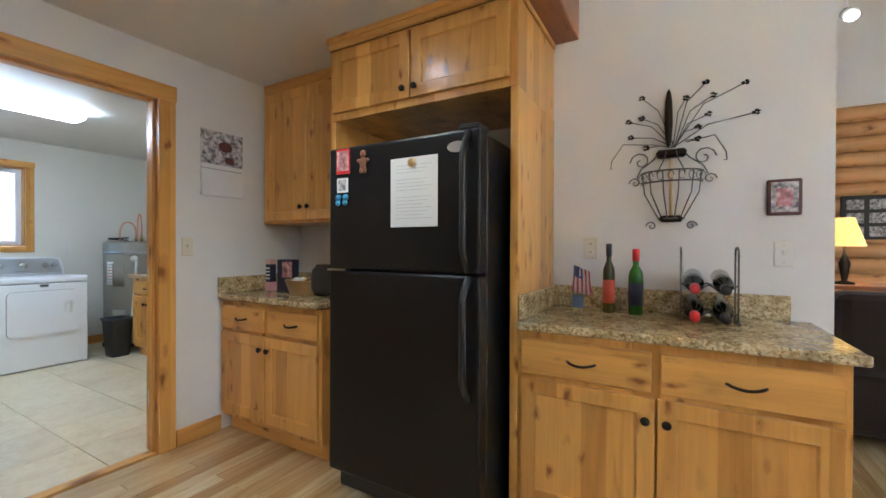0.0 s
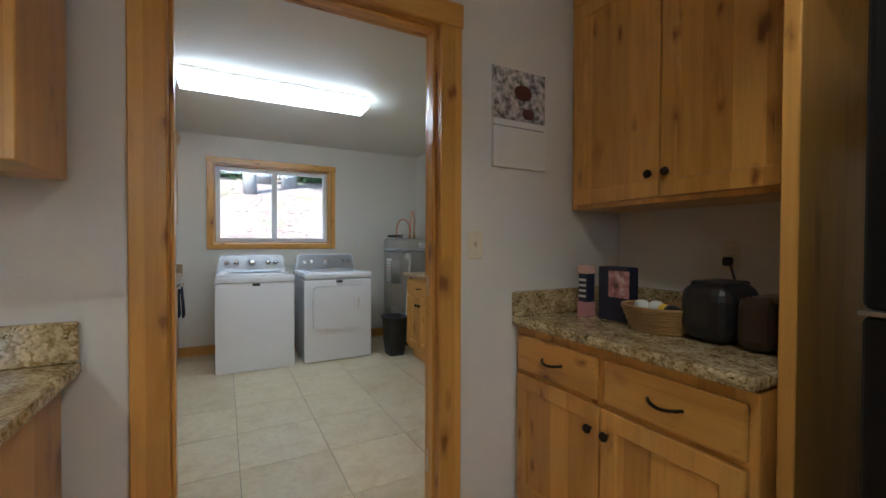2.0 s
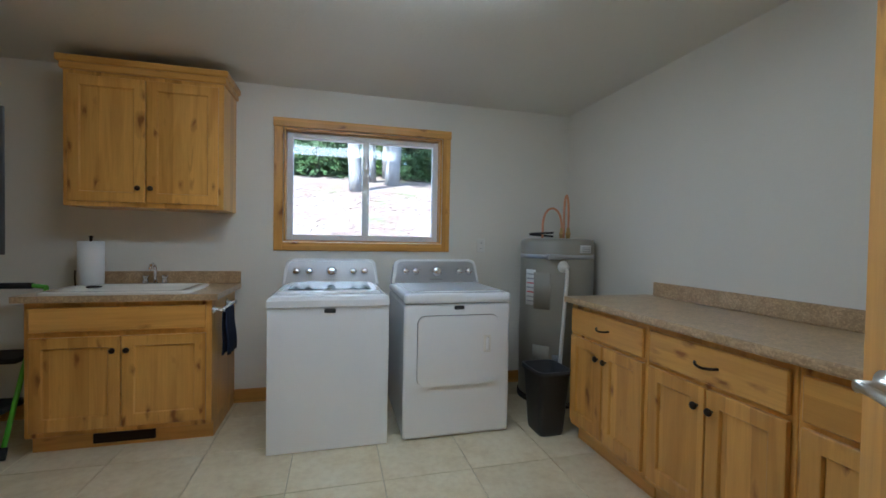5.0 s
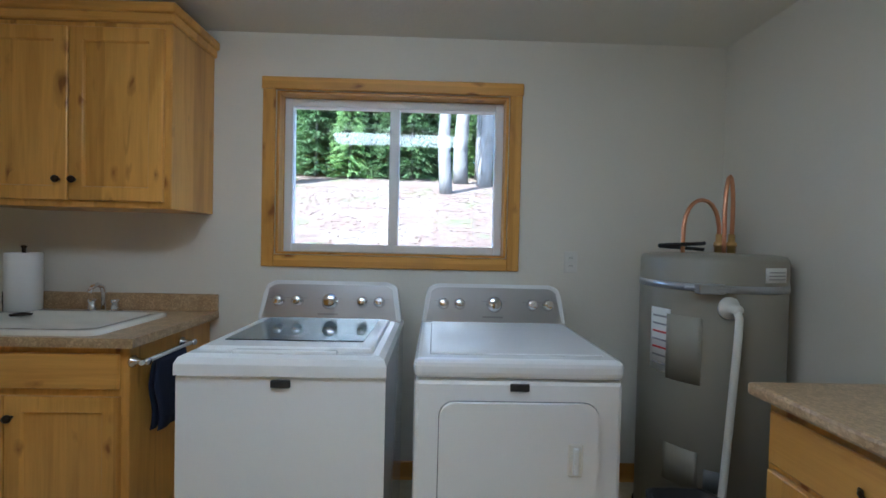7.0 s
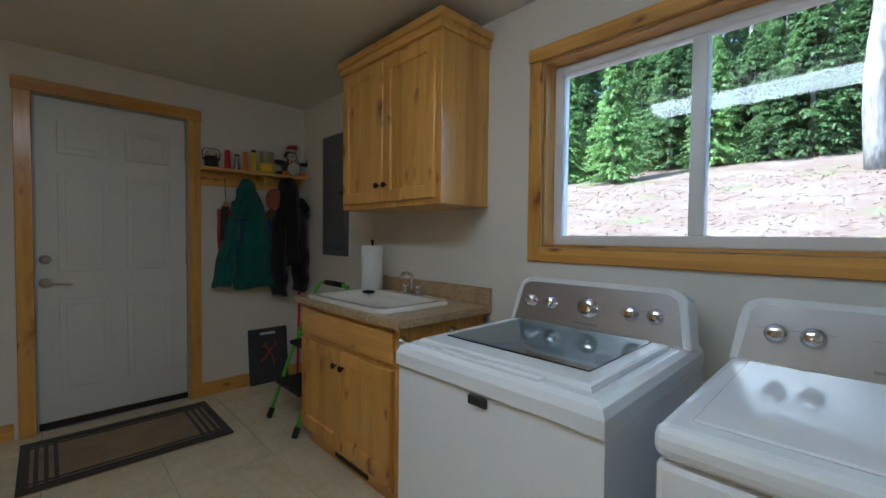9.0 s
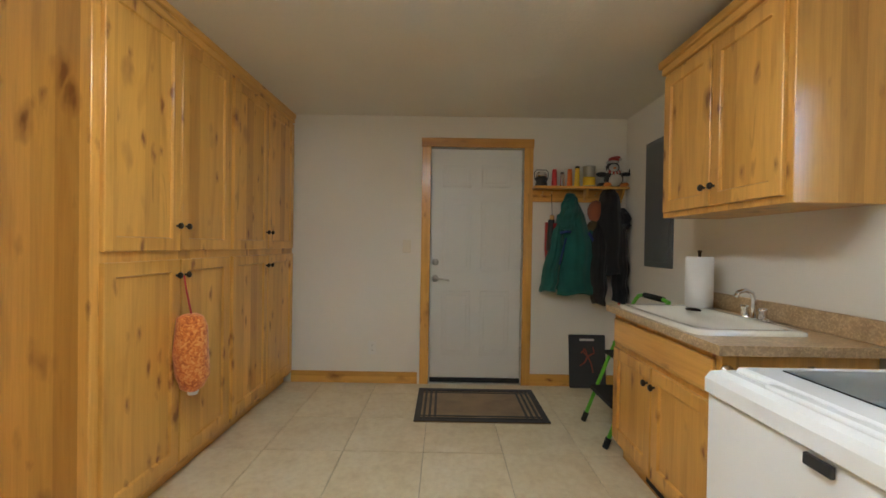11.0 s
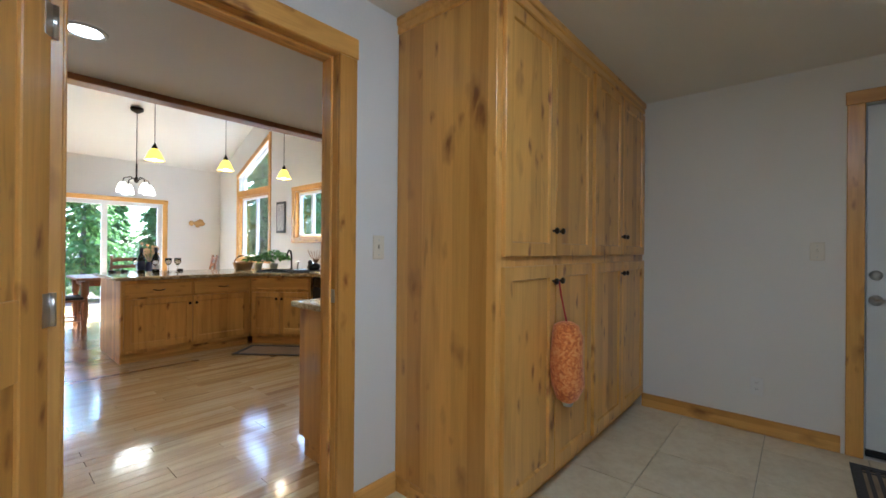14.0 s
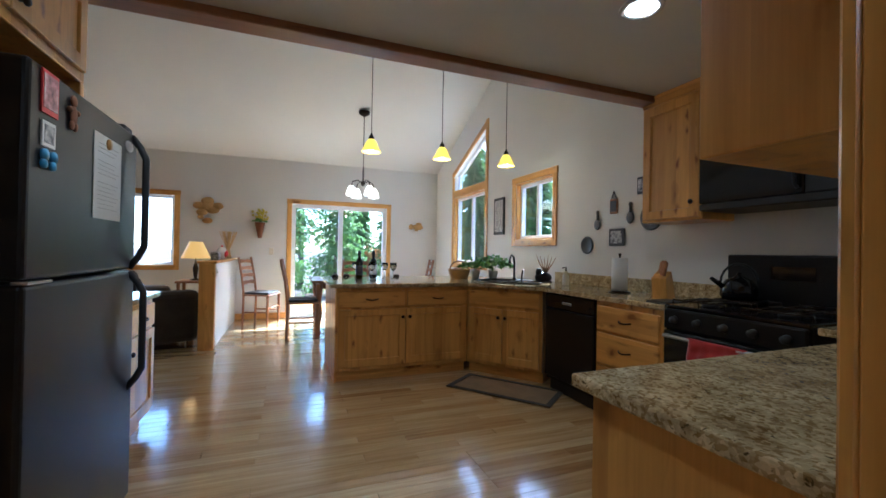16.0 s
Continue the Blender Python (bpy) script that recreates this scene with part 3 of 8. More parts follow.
def cabinet(name, m, w, d, h, fronts, label, toe=0.09, crown=0.0, group="", mat=None):
    """A cabinet whose front lies at y = 0 and faces -y; x from 0 to w. fronts: (kind, x0, x1, z0, z1, hardware x, hardware z)."""
    c = thing(name, m, label, "cabinet", group)
    wm = mat or WOOD_Z
    bm = bmesh.new()
    box(bm, 0, w, 0.0, d, toe, h, bevel=0.003)
    part("body", bm, wm, c)
    if toe:
        part("plinth", boxed(0.004, w - 0.004, 0.06, d, 0, toe), WOOD_X, c, "recessed dark plinth")
    if crown:
        prof = bmesh.new()
        box(prof, -crown * 0.5, w + crown * 0.5, -crown * 0.6, d, h, h + 0.045, bevel=0.006)
        box(prof, -crown, w + crown, -crown * 1.1, d, h + 0.04, h + 0.085, bevel=0.01, seg=2)
        part("crown", prof, WOOD_X, c, "alder crown moulding")
    for kind, x0, x1, z0, z1, hx, hz in fronts:
        if kind == "door":
            f = part("door", shaker(bmesh.new(), x0, x1, z0, z1, -0.001), wm, c)
            knob(f, hx, -0.021, hz)
        else:
            bm = boxed(x0, x1, -0.02, -0.001, z0, z1, bevel=0.005)
            f = part("drawer", bm, WOOD_X, c)
            if kind == "drawer":
                pull(f, hx, -0.018, hz)
    return c


def doors2(x0, x1, z0, z1, kz, gap=0.004):
    xm = (x0 + x1) / 2
    return [("door", x0, xm - gap, z0, z1, xm - 0.035, kz), ("door", xm + gap, x1, z0, z1, xm + 0.035, kz)]


def base_unit(w, h=0.84, split=True):
    """Fronts of a base unit: a row of drawers over a pair of doors."""
    fr = doors2(0.02, w - 0.02, 0.12, h - 0.2, h - 0.28)
    xm = w / 2
    if split:
        fr += [("drawer", 0.02, xm - 0.015, h - 0.18, h - 0.03, xm / 2, h - 0.105), ("drawer", xm + 0.015, w - 0.02, h - 0.18, h - 0.03, xm * 1.5, h - 0.105)]
    else:
        fr += [("drawer", 0.02, w - 0.02, h - 0.18, h - 0.03, xm, h - 0.105)]
    return fr


FACE_E, FACE_W, FACE_N, FACE_S = 90, -90, 180, 0     # which way a front looks
CT = 0.875                                           # worktop height

# laundry: sink cabinet, wall cabinet
cabinet("sink_cabinet", (-0.38, 4.97, 0, 0, 0, FACE_S), 0.94, 0.58, 0.83,
        doors2(0.03, 0.91, 0.12, 0.63, 0.55) + [("false", 0.03, 0.91, 0.66, 0.80, 0, 0)],
        "knotty alder sink cabinet with two doors", 0.09, group="laundry cabinets")
part("floor_vent", boxed(0.3, 0.62, 0.050, 0.066, 0.02, 0.07, bevel=0.002), IRON, bpy.data.objects["sink_cabinet"], "brown slotted floor vent")
cabinet("wall_cabinet", (-0.33, 5.215, 1.39, 0, 0, FACE_S), 0.89, 0.35, 0.83,
        doors2(0.03, 0.86, 0.03, 0.80, 0.12), "knotty alder wall cabinet above the sink", 0, 0.03, "laundry cabinets")
# laundry: base units along the east wall
_y = 4.51
for wdt in (0.66, 0.66, 0.70):
    _y -= wdt
    cabinet("base_cabinet", (2.755, _y + wdt, 0, 0, 0, FACE_W), wdt - 0.002, 0.58, 0.835, base_unit(wdt, 0.835, False),
            "knotty alder base cabinet with drawer and doors", group="laundry cabinets")
# pantry
PX0, PX1, PY = -1.60, 0.49, 2.57
_fr = []
for a, b, k in ((0.04, 0.985, 0.5), (1.035, 2.06, 1.55)):
    _fr += doors2(a, b, 0.10, 1.12, 1.04) + doors2(a, b, 1.165, 2.26, 1.29)
cabinet("pantry_cabinet", (PX1, PY, 0, 0, 0, FACE_N), PX1 - PX0, PY - YL - 0.002, 2.285, _fr, "tall knotty alder pantry cabinet with eight doors", 0.07, 0.018)
# kitchen: cabinets round the fridge
cabinet("base_cabinet", (2.14, 1.85, 0, 0, 0, FACE_W), 0.93, 0.65, 0.835, base_unit(0.93, 0.835), "knotty alder base cabinet beside the fridge", group="kitchen cabinets")
cabinet("wall_cabinet", (2.46, 1.85, 1.355, 0, 0, FACE_W), 0.93, 0.335, 0.95, doors2(0.03, 0.885, 0.02, 0.93, 0.11), "knotty alder wall cabinet beside the fridge", 0, 0.006, "kitchen cabinets")
ofc = cabinet("over_fridge_cabinet", (2.2, 0.915, 1.90, 0, 0, FACE_W), 1.115, 0.595, 0.40, doors2(0.035, 1.08, 0.04, 0.38, 0.085), "knotty alder cabinet above the fridge", 0, 0.02, "kitchen cabinets")
for y0 in (0.875, -0.203):
    part("side_panel", boxed(2.2, 2.796, y0, y0 + 0.037, 0, 1.9, bevel=0.003), WOOD_Z, ofc, here=True)
part("filler", boxed(2.19, 2.796, -0.205, 0.917, 2.30, ZC - 0.003), WOOD_Y, ofc, here=True)
# kitchen: wine counter units
cabinet("base_cabinet", (2.2, -0.206, 0, 0, 0, FACE_W), 1.07, 0.59, 0.835, base_unit(1.07, 0.835), "knotty alder base cabinet under the wine counter", group="kitchen cabinets")
# kitchen: counter on the door wall
for x0, x1 in ((-0.85, -0.12), (-0.12, 0.61)):
    cabinet("base_cabinet", (x0, 1.235, 0, 0, 0, FACE_S), x1 - x0 - 0.002, 0.61, 0.835, base_unit(x1 - x0, 0.835),
            "knotty alder base cabinet beside the laundry door", group="kitchen cabinets")
cabinet("wall_cabinet", (-0.62, 1.53, 1.36, 0, 0, FACE_S), 1.25, 0.30, 0.93, doors2(0.03, 0.62, 0.02, 0.91, 0.11) + doors2(0.64, 1.22, 0.02, 0.91, 0.11),
        "knotty alder wall cabinet beside the laundry door", 0, 0.012, "kitchen cabinets")
# kitchen: west wall
cabinet("wall_cabinet", (-1.2, -0.31, 1.43, 0, 0, FACE_E), 0.49, 0.305, 0.87, [("door", 0.02, 0.47, 0.02, 0.85, 0.43, 0.12)], "narrow knotty alder wall cabinet beside the microwave", 0, 0.012, "kitchen cabinets")
cabinet("wall_cabinet", (-1.2, 0.185, 1.90, 0, 0, FACE_E), 0.78, 0.305, 0.40, doors2(0.02, 0.76, 0.02, 0.38, 0.08), "knotty alder cabinet above the microwave", 0, 0.012, "kitchen cabinets")
cabinet("drawer_cabinet", (-0.90, -0.45, 0, 0, 0, FACE_E), 0.60, 0.60, 0.835,
        [("drawer", 0.02, 0.58, 0.62, 0.80, 0.3, 0.71), ("drawer", 0.02, 0.58, 0.37, 0.60, 0.3, 0.50), ("drawer", 0.02, 0.58, 0.12, 0.35, 0.3, 0.24)],
        "knotty alder drawer cabinet beside the range", group="kitchen cabinets")
# kitchen: peninsula and sink corner
cabinet("peninsula_cabinet", (0.91, -1.78, 0, 0, 0, FACE_N), 1.32, 0.62, 0.835, base_unit(1.32, 0.835), "knotty alder peninsula cabinet with drawers and doors", group="kitchen cabinets")
_a = math.degrees(math.atan2(0.62, -0.49))
cabinet("sink_base_cabinet", (-0.41, -1.78, 0, 0, 0, _a), 0.79, 0.5, 0.835,
        doors2(0.03, 0.76, 0.12, 0.63, 0.55) + [("false", 0.03, 0.76, 0.66, 0.81, 0, 0)], "knotty alder corner sink cabinet", group="kitchen cabinets")


# ---- worktops ----
def worktop(name, outline, top, th, mat, label, splashes=(), edge=0.008):
    w = thing(name, Matrix.Translation((outline[0][0], outline[0][1], top - th)), label, "worktop")
    part("slab", prism(bmesh.new(), outline, top - th, top, bevel=edge), mat, w, here=True)
    for b in splashes:
        part("backsplash", boxed(*b, bevel=0.004), mat, w, here=True)
    return w


sink_top = thing("worktop", Matrix.Translation((-0.42, 4.93, 0.831)), "tan laminate worktop with a drop-in sink", "worktop")
bm = bmesh.new()
for q in ((-0.42, 0.60, 4.93, 4.99), (-0.42, 0.60, 5.39, YN - 0.003), (-0.42, -0.27, 4.99, 5.39), (0.37, 0.60, 4.99, 5.39)):
    box(bm, *q, 0.831, 0.868)
part("slab", bm, LAMINATE, sink_top, here=True)
part("backsplash", boxed(-0.42, 0.60, YN - 0.024, YN - 0.003, 0.868, 0.96, bevel=0.004), LAMINATE, sink_top, here=True)
worktop("worktop", [(2.705, 2.44), (XE - 0.003, 2.44), (XE - 0.003, 4.54), (2.705, 4.54)], 0.873, 0.038, LAMINATE, "tan laminate worktop along the wall",
        [(XE - 0.025, XE - 0.003, 2.44, 4.46, 0.873, 0.965)], 0.010)
worktop("worktop", [(2.105, 0.917), (XW2 - 0.003, 0.917), (XW2 - 0.003, YK - 0.003), (2.105, YK - 0.003)], CT, 0.035, GRANITE, "speckled granite worktop beside the fridge",
        [(2.105, XW2 - 0.003, YK - 0.025, YK - 0.003, CT, 0.985), (XW2 - 0.025, XW2 - 0.003, 0.917, YK - 0.028, CT, 0.985)])
worktop("worktop", [(2.16, -0.207), (2.16, -1.31), (XW2 - 0.003, -1.31), (XW2 - 0.003, -0.207)], CT, 0.035, GRANITE, "speckled granite worktop with wine bottles",
        [(XW2 - 0.025, XW2 - 0.003, -1.235, -0.232, CT, 0.985), (2.2, XW2 - 0.003, -0.229, -0.207, CT, 0.985)])
worktop("worktop", [(0.65, 1.20), (0.65, YK - 0.003), (XK + 0.003, YK - 0.003), (XK + 0.003, 0.965), (-0.87, 0.965), (-0.87, 1.20)], CT, 0.035, GRANITE, "speckled granite worktop beside the laundry door",
        [(XK + 0.02, 0.645, YK - 0.025, YK - 0.003, CT, 0.985)])
worktop("worktop", [(0.97, -1.745), (0.97, -2.95), (-0.75, -2.95), (XK + 0.003, -2.5), (XK + 0.003, 0.175), (-0.87, 0.175), (-0.87, -1.13), (-0.40, -1.745)], CT, 0.035, GRANITE,
        "long speckled granite peninsula worktop with a corner sink", [(XK + 0.003, XK + 0.025, -1.78, 0.17, CT, 0.985)])
part("peninsula_panel", boxed(0.9, 0.915, -2.8, -1.80, 0, 0.835), WOOD_Z, bpy.data.objects["peninsula_cabinet"], here=True)
part("back_panel", boxed(-0.9, 0.9, -2.42, -2.402, 0, 0.835), WOOD_Z, bpy.data.objects["peninsula_cabinet"], here=True)


# ---- fridge ----
def fridge():
    f = thing("fridge", (2.38, 0.28, 0), "black top-freezer fridge with magnets and a letter", "fridge")
    y0, y1 = -0.125, 0.70
    part("body", boxed(2.055, 2.74, y0 + 0.005, y1 - 0.005, 0.03, 1.665, bevel=0.008), BLACK, f, here=True)
    part("grille", boxed(2.04, 2.06, y0 + 0.02, y1 - 0.02, 0.02, 0.1), BLACKP, f, here=True)
    for z0, z1 in ((1.085, 1.675), (0.11, 1.075)):
        d = part("door", boxed(1.975, 2.05, y0, y1, z0, z1, bevel=0.014, seg=3), BLACK, f, here=True)
        top = z0 > 1
        a, b = (1.09, 1.66) if top else (0.57, 1.07)
        x = 1.975
        n = 12
        pts = []
        for k in range(n + 1):
            s = k / n
            out = 0.055 * min(1.0, 6 * min(s, 1 - s)) ** 0.7
            pts.append((x + 0.006 - out, -0.072, a + (b - a) * s))
        bm = tube(bmesh.new(), pts, 0.014, 10)
        part("handle", bm, BLACKP, d, "black bar handle", here=True)
    part("hinge_cover", boxed(1.99, 2.10, 0.0 - 0.11, -0.02, 1.675, 1.70, bevel=0.006), BLACKP, f, here=True)
    part("hinge", boxed(1.965, 2.0, 0.58, 0.70, 1.076, 1.084), NICKEL, f, "bright hinge strip", here=True)
    badge = bmesh.new()
    lathe(badge, [(0.03, 0), (0.03, 0.003)], 20, m=Matrix.Rotation(radians(-90), 4, "Y"))
    for v in badge.verts:
        v.co = Vector((1.975 + v.co.x, -0.02 + v.co.y * 1.5, 1.605 + v.co.z * 0.75))
    part("badge", badge, STEEL, f, "plain oval metal badge", here=True)
    return f


fridge()
FAINT = material("faint_print", (0.45, 0.44, 0.43), 0.6)
note = thing("letter", (1.972, 0.16, 1.29), "white typed letter held on the fridge by a magnet", "paper")
part("sheet", boxed(1.9715, 1.9735, 0.07, 0.315, 1.28, 1.585), PAPER, note, here=True)
for k in range(16):
    if k in (3, 8):
        continue
    part("text_line", boxed(1.9708, 1.9714, 0.10 + 0.02 * ((k * 7) % 3), 0.285, 1.55 - 0.0155 * k, 1.5515 - 0.0155 * k), FAINT, note, here=True)
solid("magnet", lathe(bmesh.new(), [(0.0, 0), (0.02, 0.0), (0.02, 0.006), (0.0, 0.008)], 14, (1.9708, 0.2, 1.56), Matrix.Rotation(radians(-90), 4, "Y")), BRASS, "round gold magnet holding a letter", "magnet")
PHOTO = material("printed_photo", (0.55, 0.3, 0.3), 0.5)
color(PHOTO, ramp(PHOTO, noise_tex(PHOTO, coords(PHOTO, (1, 1, 1)), 28, 4), ((0.3, (0.12, 0.07, 0.07)), (0.5, (0.55, 0.25, 0.26)), (0.7, (0.75, 0.7, 0.68)))))
GREYPHOTO = material("grey_photo", (0.4, 0.4, 0.4), 0.5)
color(GREYPHOTO, ramp(GREYPHOTO, noise_tex(GREYPHOTO, coords(GREYPHOTO, (1, 1, 1)), 40, 4), ((0.35, (0.1, 0.1, 0.12)), (0.65, (0.72, 0.70, 0.70)))))
mg = thing("photo_magnet", (1.972, 0.60, 1.55), "red-edged photo magnet on the fridge", "magnet")
part("border", boxed(1.970, 1.9745, 0.56, 0.645, 1.545, 1.665), RED, mg, here=True)
part("picture", boxed(1.9685, 1.9698, 0.566, 0.639, 1.56, 1.655), PHOTO, mg, here=True)
mg = thing("photo_magnet", (1.972, 0.60, 1.45), "small square white-edged photo magnet on the fridge", "magnet")
part("border", boxed(1.970, 1.9745, 0.572, 0.64, 1.455, 1.525), PAPER, mg, here=True)
part("picture", boxed(1.9685, 1.9698, 0.582, 0.63, 1.465, 1.515), GREYPHOTO, mg, here=True)
bm = bmesh.new()
for yy in (0.585, 0.63):
    lathe(bm, [(0.0, 0), (0.017, 0), (0.016, 0.008), (0.0, 0.01)], 12, (1.972, yy, 1.43), Matrix.Rotation(radians(-90), 4, "Y"))
    lathe(bm, [(0.0, 0), (0.014, 0), (0.013, 0.008), (0.0, 0.01)], 12, (1.972, yy + 0.003, 1.405), Matrix.Rotation(radians(-90), 4, "Y"))
solid("sandal_magnet", bm, BLUE, "pair of light blue sandal-shaped magnets", "magnet")
bm = bmesh.new()
for y, z, a, b in ((0.475, 1.635, 0.022, 0.022), (0.475, 1.585, 0.026, 0.036), (0.505, 1.60, 0.016, 0.011), (0.445, 1.60, 0.016, 0.011), (0.488, 1.545, 0.013, 0.018), (0.462, 1.545, 0.013, 0.018)):
    ball(bm, (1.968, 0.475 + (y - 0.475) * 0.8, 1.59 + (z - 1.59) * 0.85), 0.007, a * 0.8, b * 0.85, 12)
solid("figure_magnet", bm, material("gingerbread_brown", (0.22, 0.09, 0.04), 0.6), "plain brown figure-shaped magnet on the fridge", "magnet")


# ---- washer and dryer ----
def appliance(name, x0, w, washer, label):
    a = thing(name, (x0 + w / 2, 5.04, 0), label, "washing machine" if washer else "dryer")
    x1, yf, yb, zt = x0 + w, 4.69, 5.44, 0.882
    def ring(bm, outer, inner, z0, z1, rnd):
        """A rectangular frame round an opening, its outer upper edge rounded off."""
        loops = []
        for (p0, p1, q0, q1), z in ((outer, z0), (outer, z1 - rnd), ((outer[0] + rnd * 0.3, outer[1] - rnd * 0.3, outer[2] + rnd * 0.3, outer[3] - rnd * 0.3), z1 - rnd * 0.3),
                                    ((outer[0] + rnd, outer[1] - rnd, outer[2] + rnd, outer[3] - rnd), z1), (inner, z1), (inner, z0)):
            loops.append([bm.verts.new((p0, q0, z)), bm.verts.new((p1, q0, z)), bm.verts.new((p1, q1, z)), bm.verts.new((p0, q1, z))])
        for la, lb in zip(loops, loops[1:] + loops[:1]):
            for k in range(4):
                bm.faces.new((la[k], la[(k + 1) % 4], lb[(k + 1) % 4], lb[k]))

    b = bmesh.new()
    ox0, ox1, oy0, oy1 = x0 + 0.10, x1 - 0.10, yf + 0.13, yb - 0.205        # the washer's loading opening
    if washer:
        ring(b, (x0, x1, yf, yb), (ox0 - 0.02, ox1 + 0.02, oy0 - 0.02, oy1 + 0.02), 0.005, 0.812, 0.006)
    else:
        box(b, x0, x1, yf, yb, 0.005, 0.812, bevel=0.016, seg=2)
    part("body", b, WHITE, a, here=True)
    for fx in (x0 + 0.06, x1 - 0.06):
        for fy in (yf + 0.06, yb - 0.06):
            part("foot", lathe(bmesh.new(), [(0.02, 0), (0.02, 0.03)], 10, (fx, fy, 0)), RUBBER, a, here=True)
    lidz = zt
    top = bmesh.new()

    if washer:
        ring(top, (x0 - 0.003, x1 + 0.003, yf - 0.01, yb), (ox0 - 0.02, ox1 + 0.02, oy0 - 0.02, oy1 + 0.02), 0.815, lidz, 0.03)
        part("top", top, WHITE, a, here=True)
        lb_ = bmesh.new()
        ring(lb_, (x0 + 0.05, x1 - 0.05, yf + 0.04, yb - 0.185), (ox0, ox1, oy0, oy1), lidz + 0.0005, lidz + 0.018, 0.012)
        lid = part("lid", lb_, WHITE, a, here=True)
        smoke = material("smoked_lid_glass", (0.42, 0.50, 0.53), 0.02, Transmission_Weight=1.0, IOR=1.45)
        part("lid_glass", boxed(ox0 - 0.004, ox1 + 0.004, oy0 - 0.004, oy1 + 0.004, lidz + 0.0185, lidz + 0.0225, bevel=0.001), smoke, lid, "dark tinted glass", here=True).visible_shadow = False
        xc, yc = (x0 + x1) / 2, (oy0 + oy1) / 2 + 0.01
        drum = lathe(bmesh.new(), [(0.0, 0.53), (0.235, 0.53), (0.24, 0.56), (0.24, 0.80), (0.262, 0.812), (0.262, 0.822), (0.232, 0.826), (0.226, 0.81), (0.226, 0.57), (0.0, 0.545)], 40, (xc, yc, 0))
        part("drum", drum, STEEL, a, "perforated steel drum", here=True)
        part("agitator", lathe(bmesh.new(), [(0.09, 0.545), (0.06, 0.60), (0.045, 0.72), (0.03, 0.74), (0, 0.745)], 20, (xc, yc, 0)), material("grey_plastic", (0.24, 0.26, 0.28), 0.4), a, here=True)
        part("lid_grip", boxed(x0 + 0.17, x1 - 0.17, yf + 0.018, yf + 0.06, lidz - 0.004, lidz + 0.012, bevel=0.006, seg=2), WHITE, lid, here=True)
    if not washer:
        box(top, x0 - 0.003, x1 + 0.003, yf - 0.01, yb, 0.815, lidz, bevel=0.024, seg=3)
        part("top", top, WHITE, a, here=True)
        part("lid", boxed(x0 + 0.05, x1 - 0.05, yf + 0.05, yb - 0.15, lidz - 0.002, lidz + 0.006, bevel=0.004), WHITE, a, here=True)
        d = bmesh.new()
        dx0, dx1, dz0, dz1, r = x0 + 0.085, x1 - 0.085, 0.30, 0.74, 0.05
        out = []
        for cx, cz, s in ((dx1 - r, dz1 - r, 0), (dx0 + r, dz1 - r, 90), (dx0 + r, dz0 + r, 180), (dx1 - r, dz0 + r, 270)):
            out += [(cx + r * math.cos(radians(s + k * 18)), cz + r * math.sin(radians(s + k * 18))) for k in range(6)]
        prism(d, out, 0, 0.018, bevel=0.004)
        for v in d.verts:
            v.co = Vector((v.co.x, yf - 0.001 - v.co.z, v.co.y))
        door = part("door", d, WHITE, a, here=True)
        groove = tube(bmesh.new(), [(x, yf - 0.002, z) for x, z in out], 0.0028, 6, True)
        part("door_gap", groove, GREY, door, here=True)
        part("pull_recess", boxed(dx1 - 0.105, dx1 - 0.055, yf - 0.021, yf - 0.016, 0.50, 0.61, bevel=0.006), PLASTIC_W, door, here=True)
        part("pull_grip", boxed(dx1 - 0.09, dx1 - 0.07, yf - 0.034, yf - 0.02, 0.51, 0.60, bevel=0.006, seg=2), WHITE, door, here=True)
    part("badge", boxed((x0 + x1) / 2 - 0.032, (x0 + x1) / 2 + 0.032, yf - 0.012, yf - 0.002, 0.778, 0.803, bevel=0.002), BLACKP, a, "small dark maker's plate", here=True)
    # console: a leaning panel with rounded upper corners
    c = bmesh.new()
    lo, hi, r = x0 + 0.0, x1 - 0.0, 0.06
    out = [(lo, 0.0), (hi, 0.0), (hi - 0.02, 0.13)] + [(hi - 0.02 - r + r * math.cos(radians(k * 22.5)), 0.15 + 0.045 * math.sin(radians(k * 22.5))) for k in range(1, 5)]
    out += [(lo + 0.02 + r - r * math.sin(radians(k * 22.5)), 0.15 + 0.045 * math.cos(radians(k * 22.5))) for k in range(0, 4)] + [(lo + 0.02, 0.13)]
    prism(c, out, 0, 0.12, bevel=0.012)
    lean = Matrix.Translation((0, yb - 0.145, lidz - 0.005)) @ Matrix.Rotation(radians(-14), 4, "X") @ Matrix(((1, 0, 0, 0), (0, 0, 1, 0), (0, 1, 0, 0), (0, 0, 0, 1)))
    for v in c.verts:
        v.co = lean @ v.co
    con = part("console", c, WHITE, a, here=True)
    fas = bmesh.new()
    inn = [((x - (lo + hi) / 2) * 0.93 + (lo + hi) / 2, 0.012 + y * 0.84) for x, y in out]
    prism(fas, inn, -0.003, 0.004)
    for v in fas.verts:
        v.co = lean @ v.co
    part("fascia", fas, STEEL, con, "brushed silver control panel", here=True)
    ks = ((0.10, 0.024), (0.23, 0.024), (0.455, 0.034), (0.68, 0.024), (0.80, 0.024)) if washer else ((0.11, 0.024), (0.22, 0.024), (0.46, 0.034), (0.72, 0.024), (0.83, 0.024))
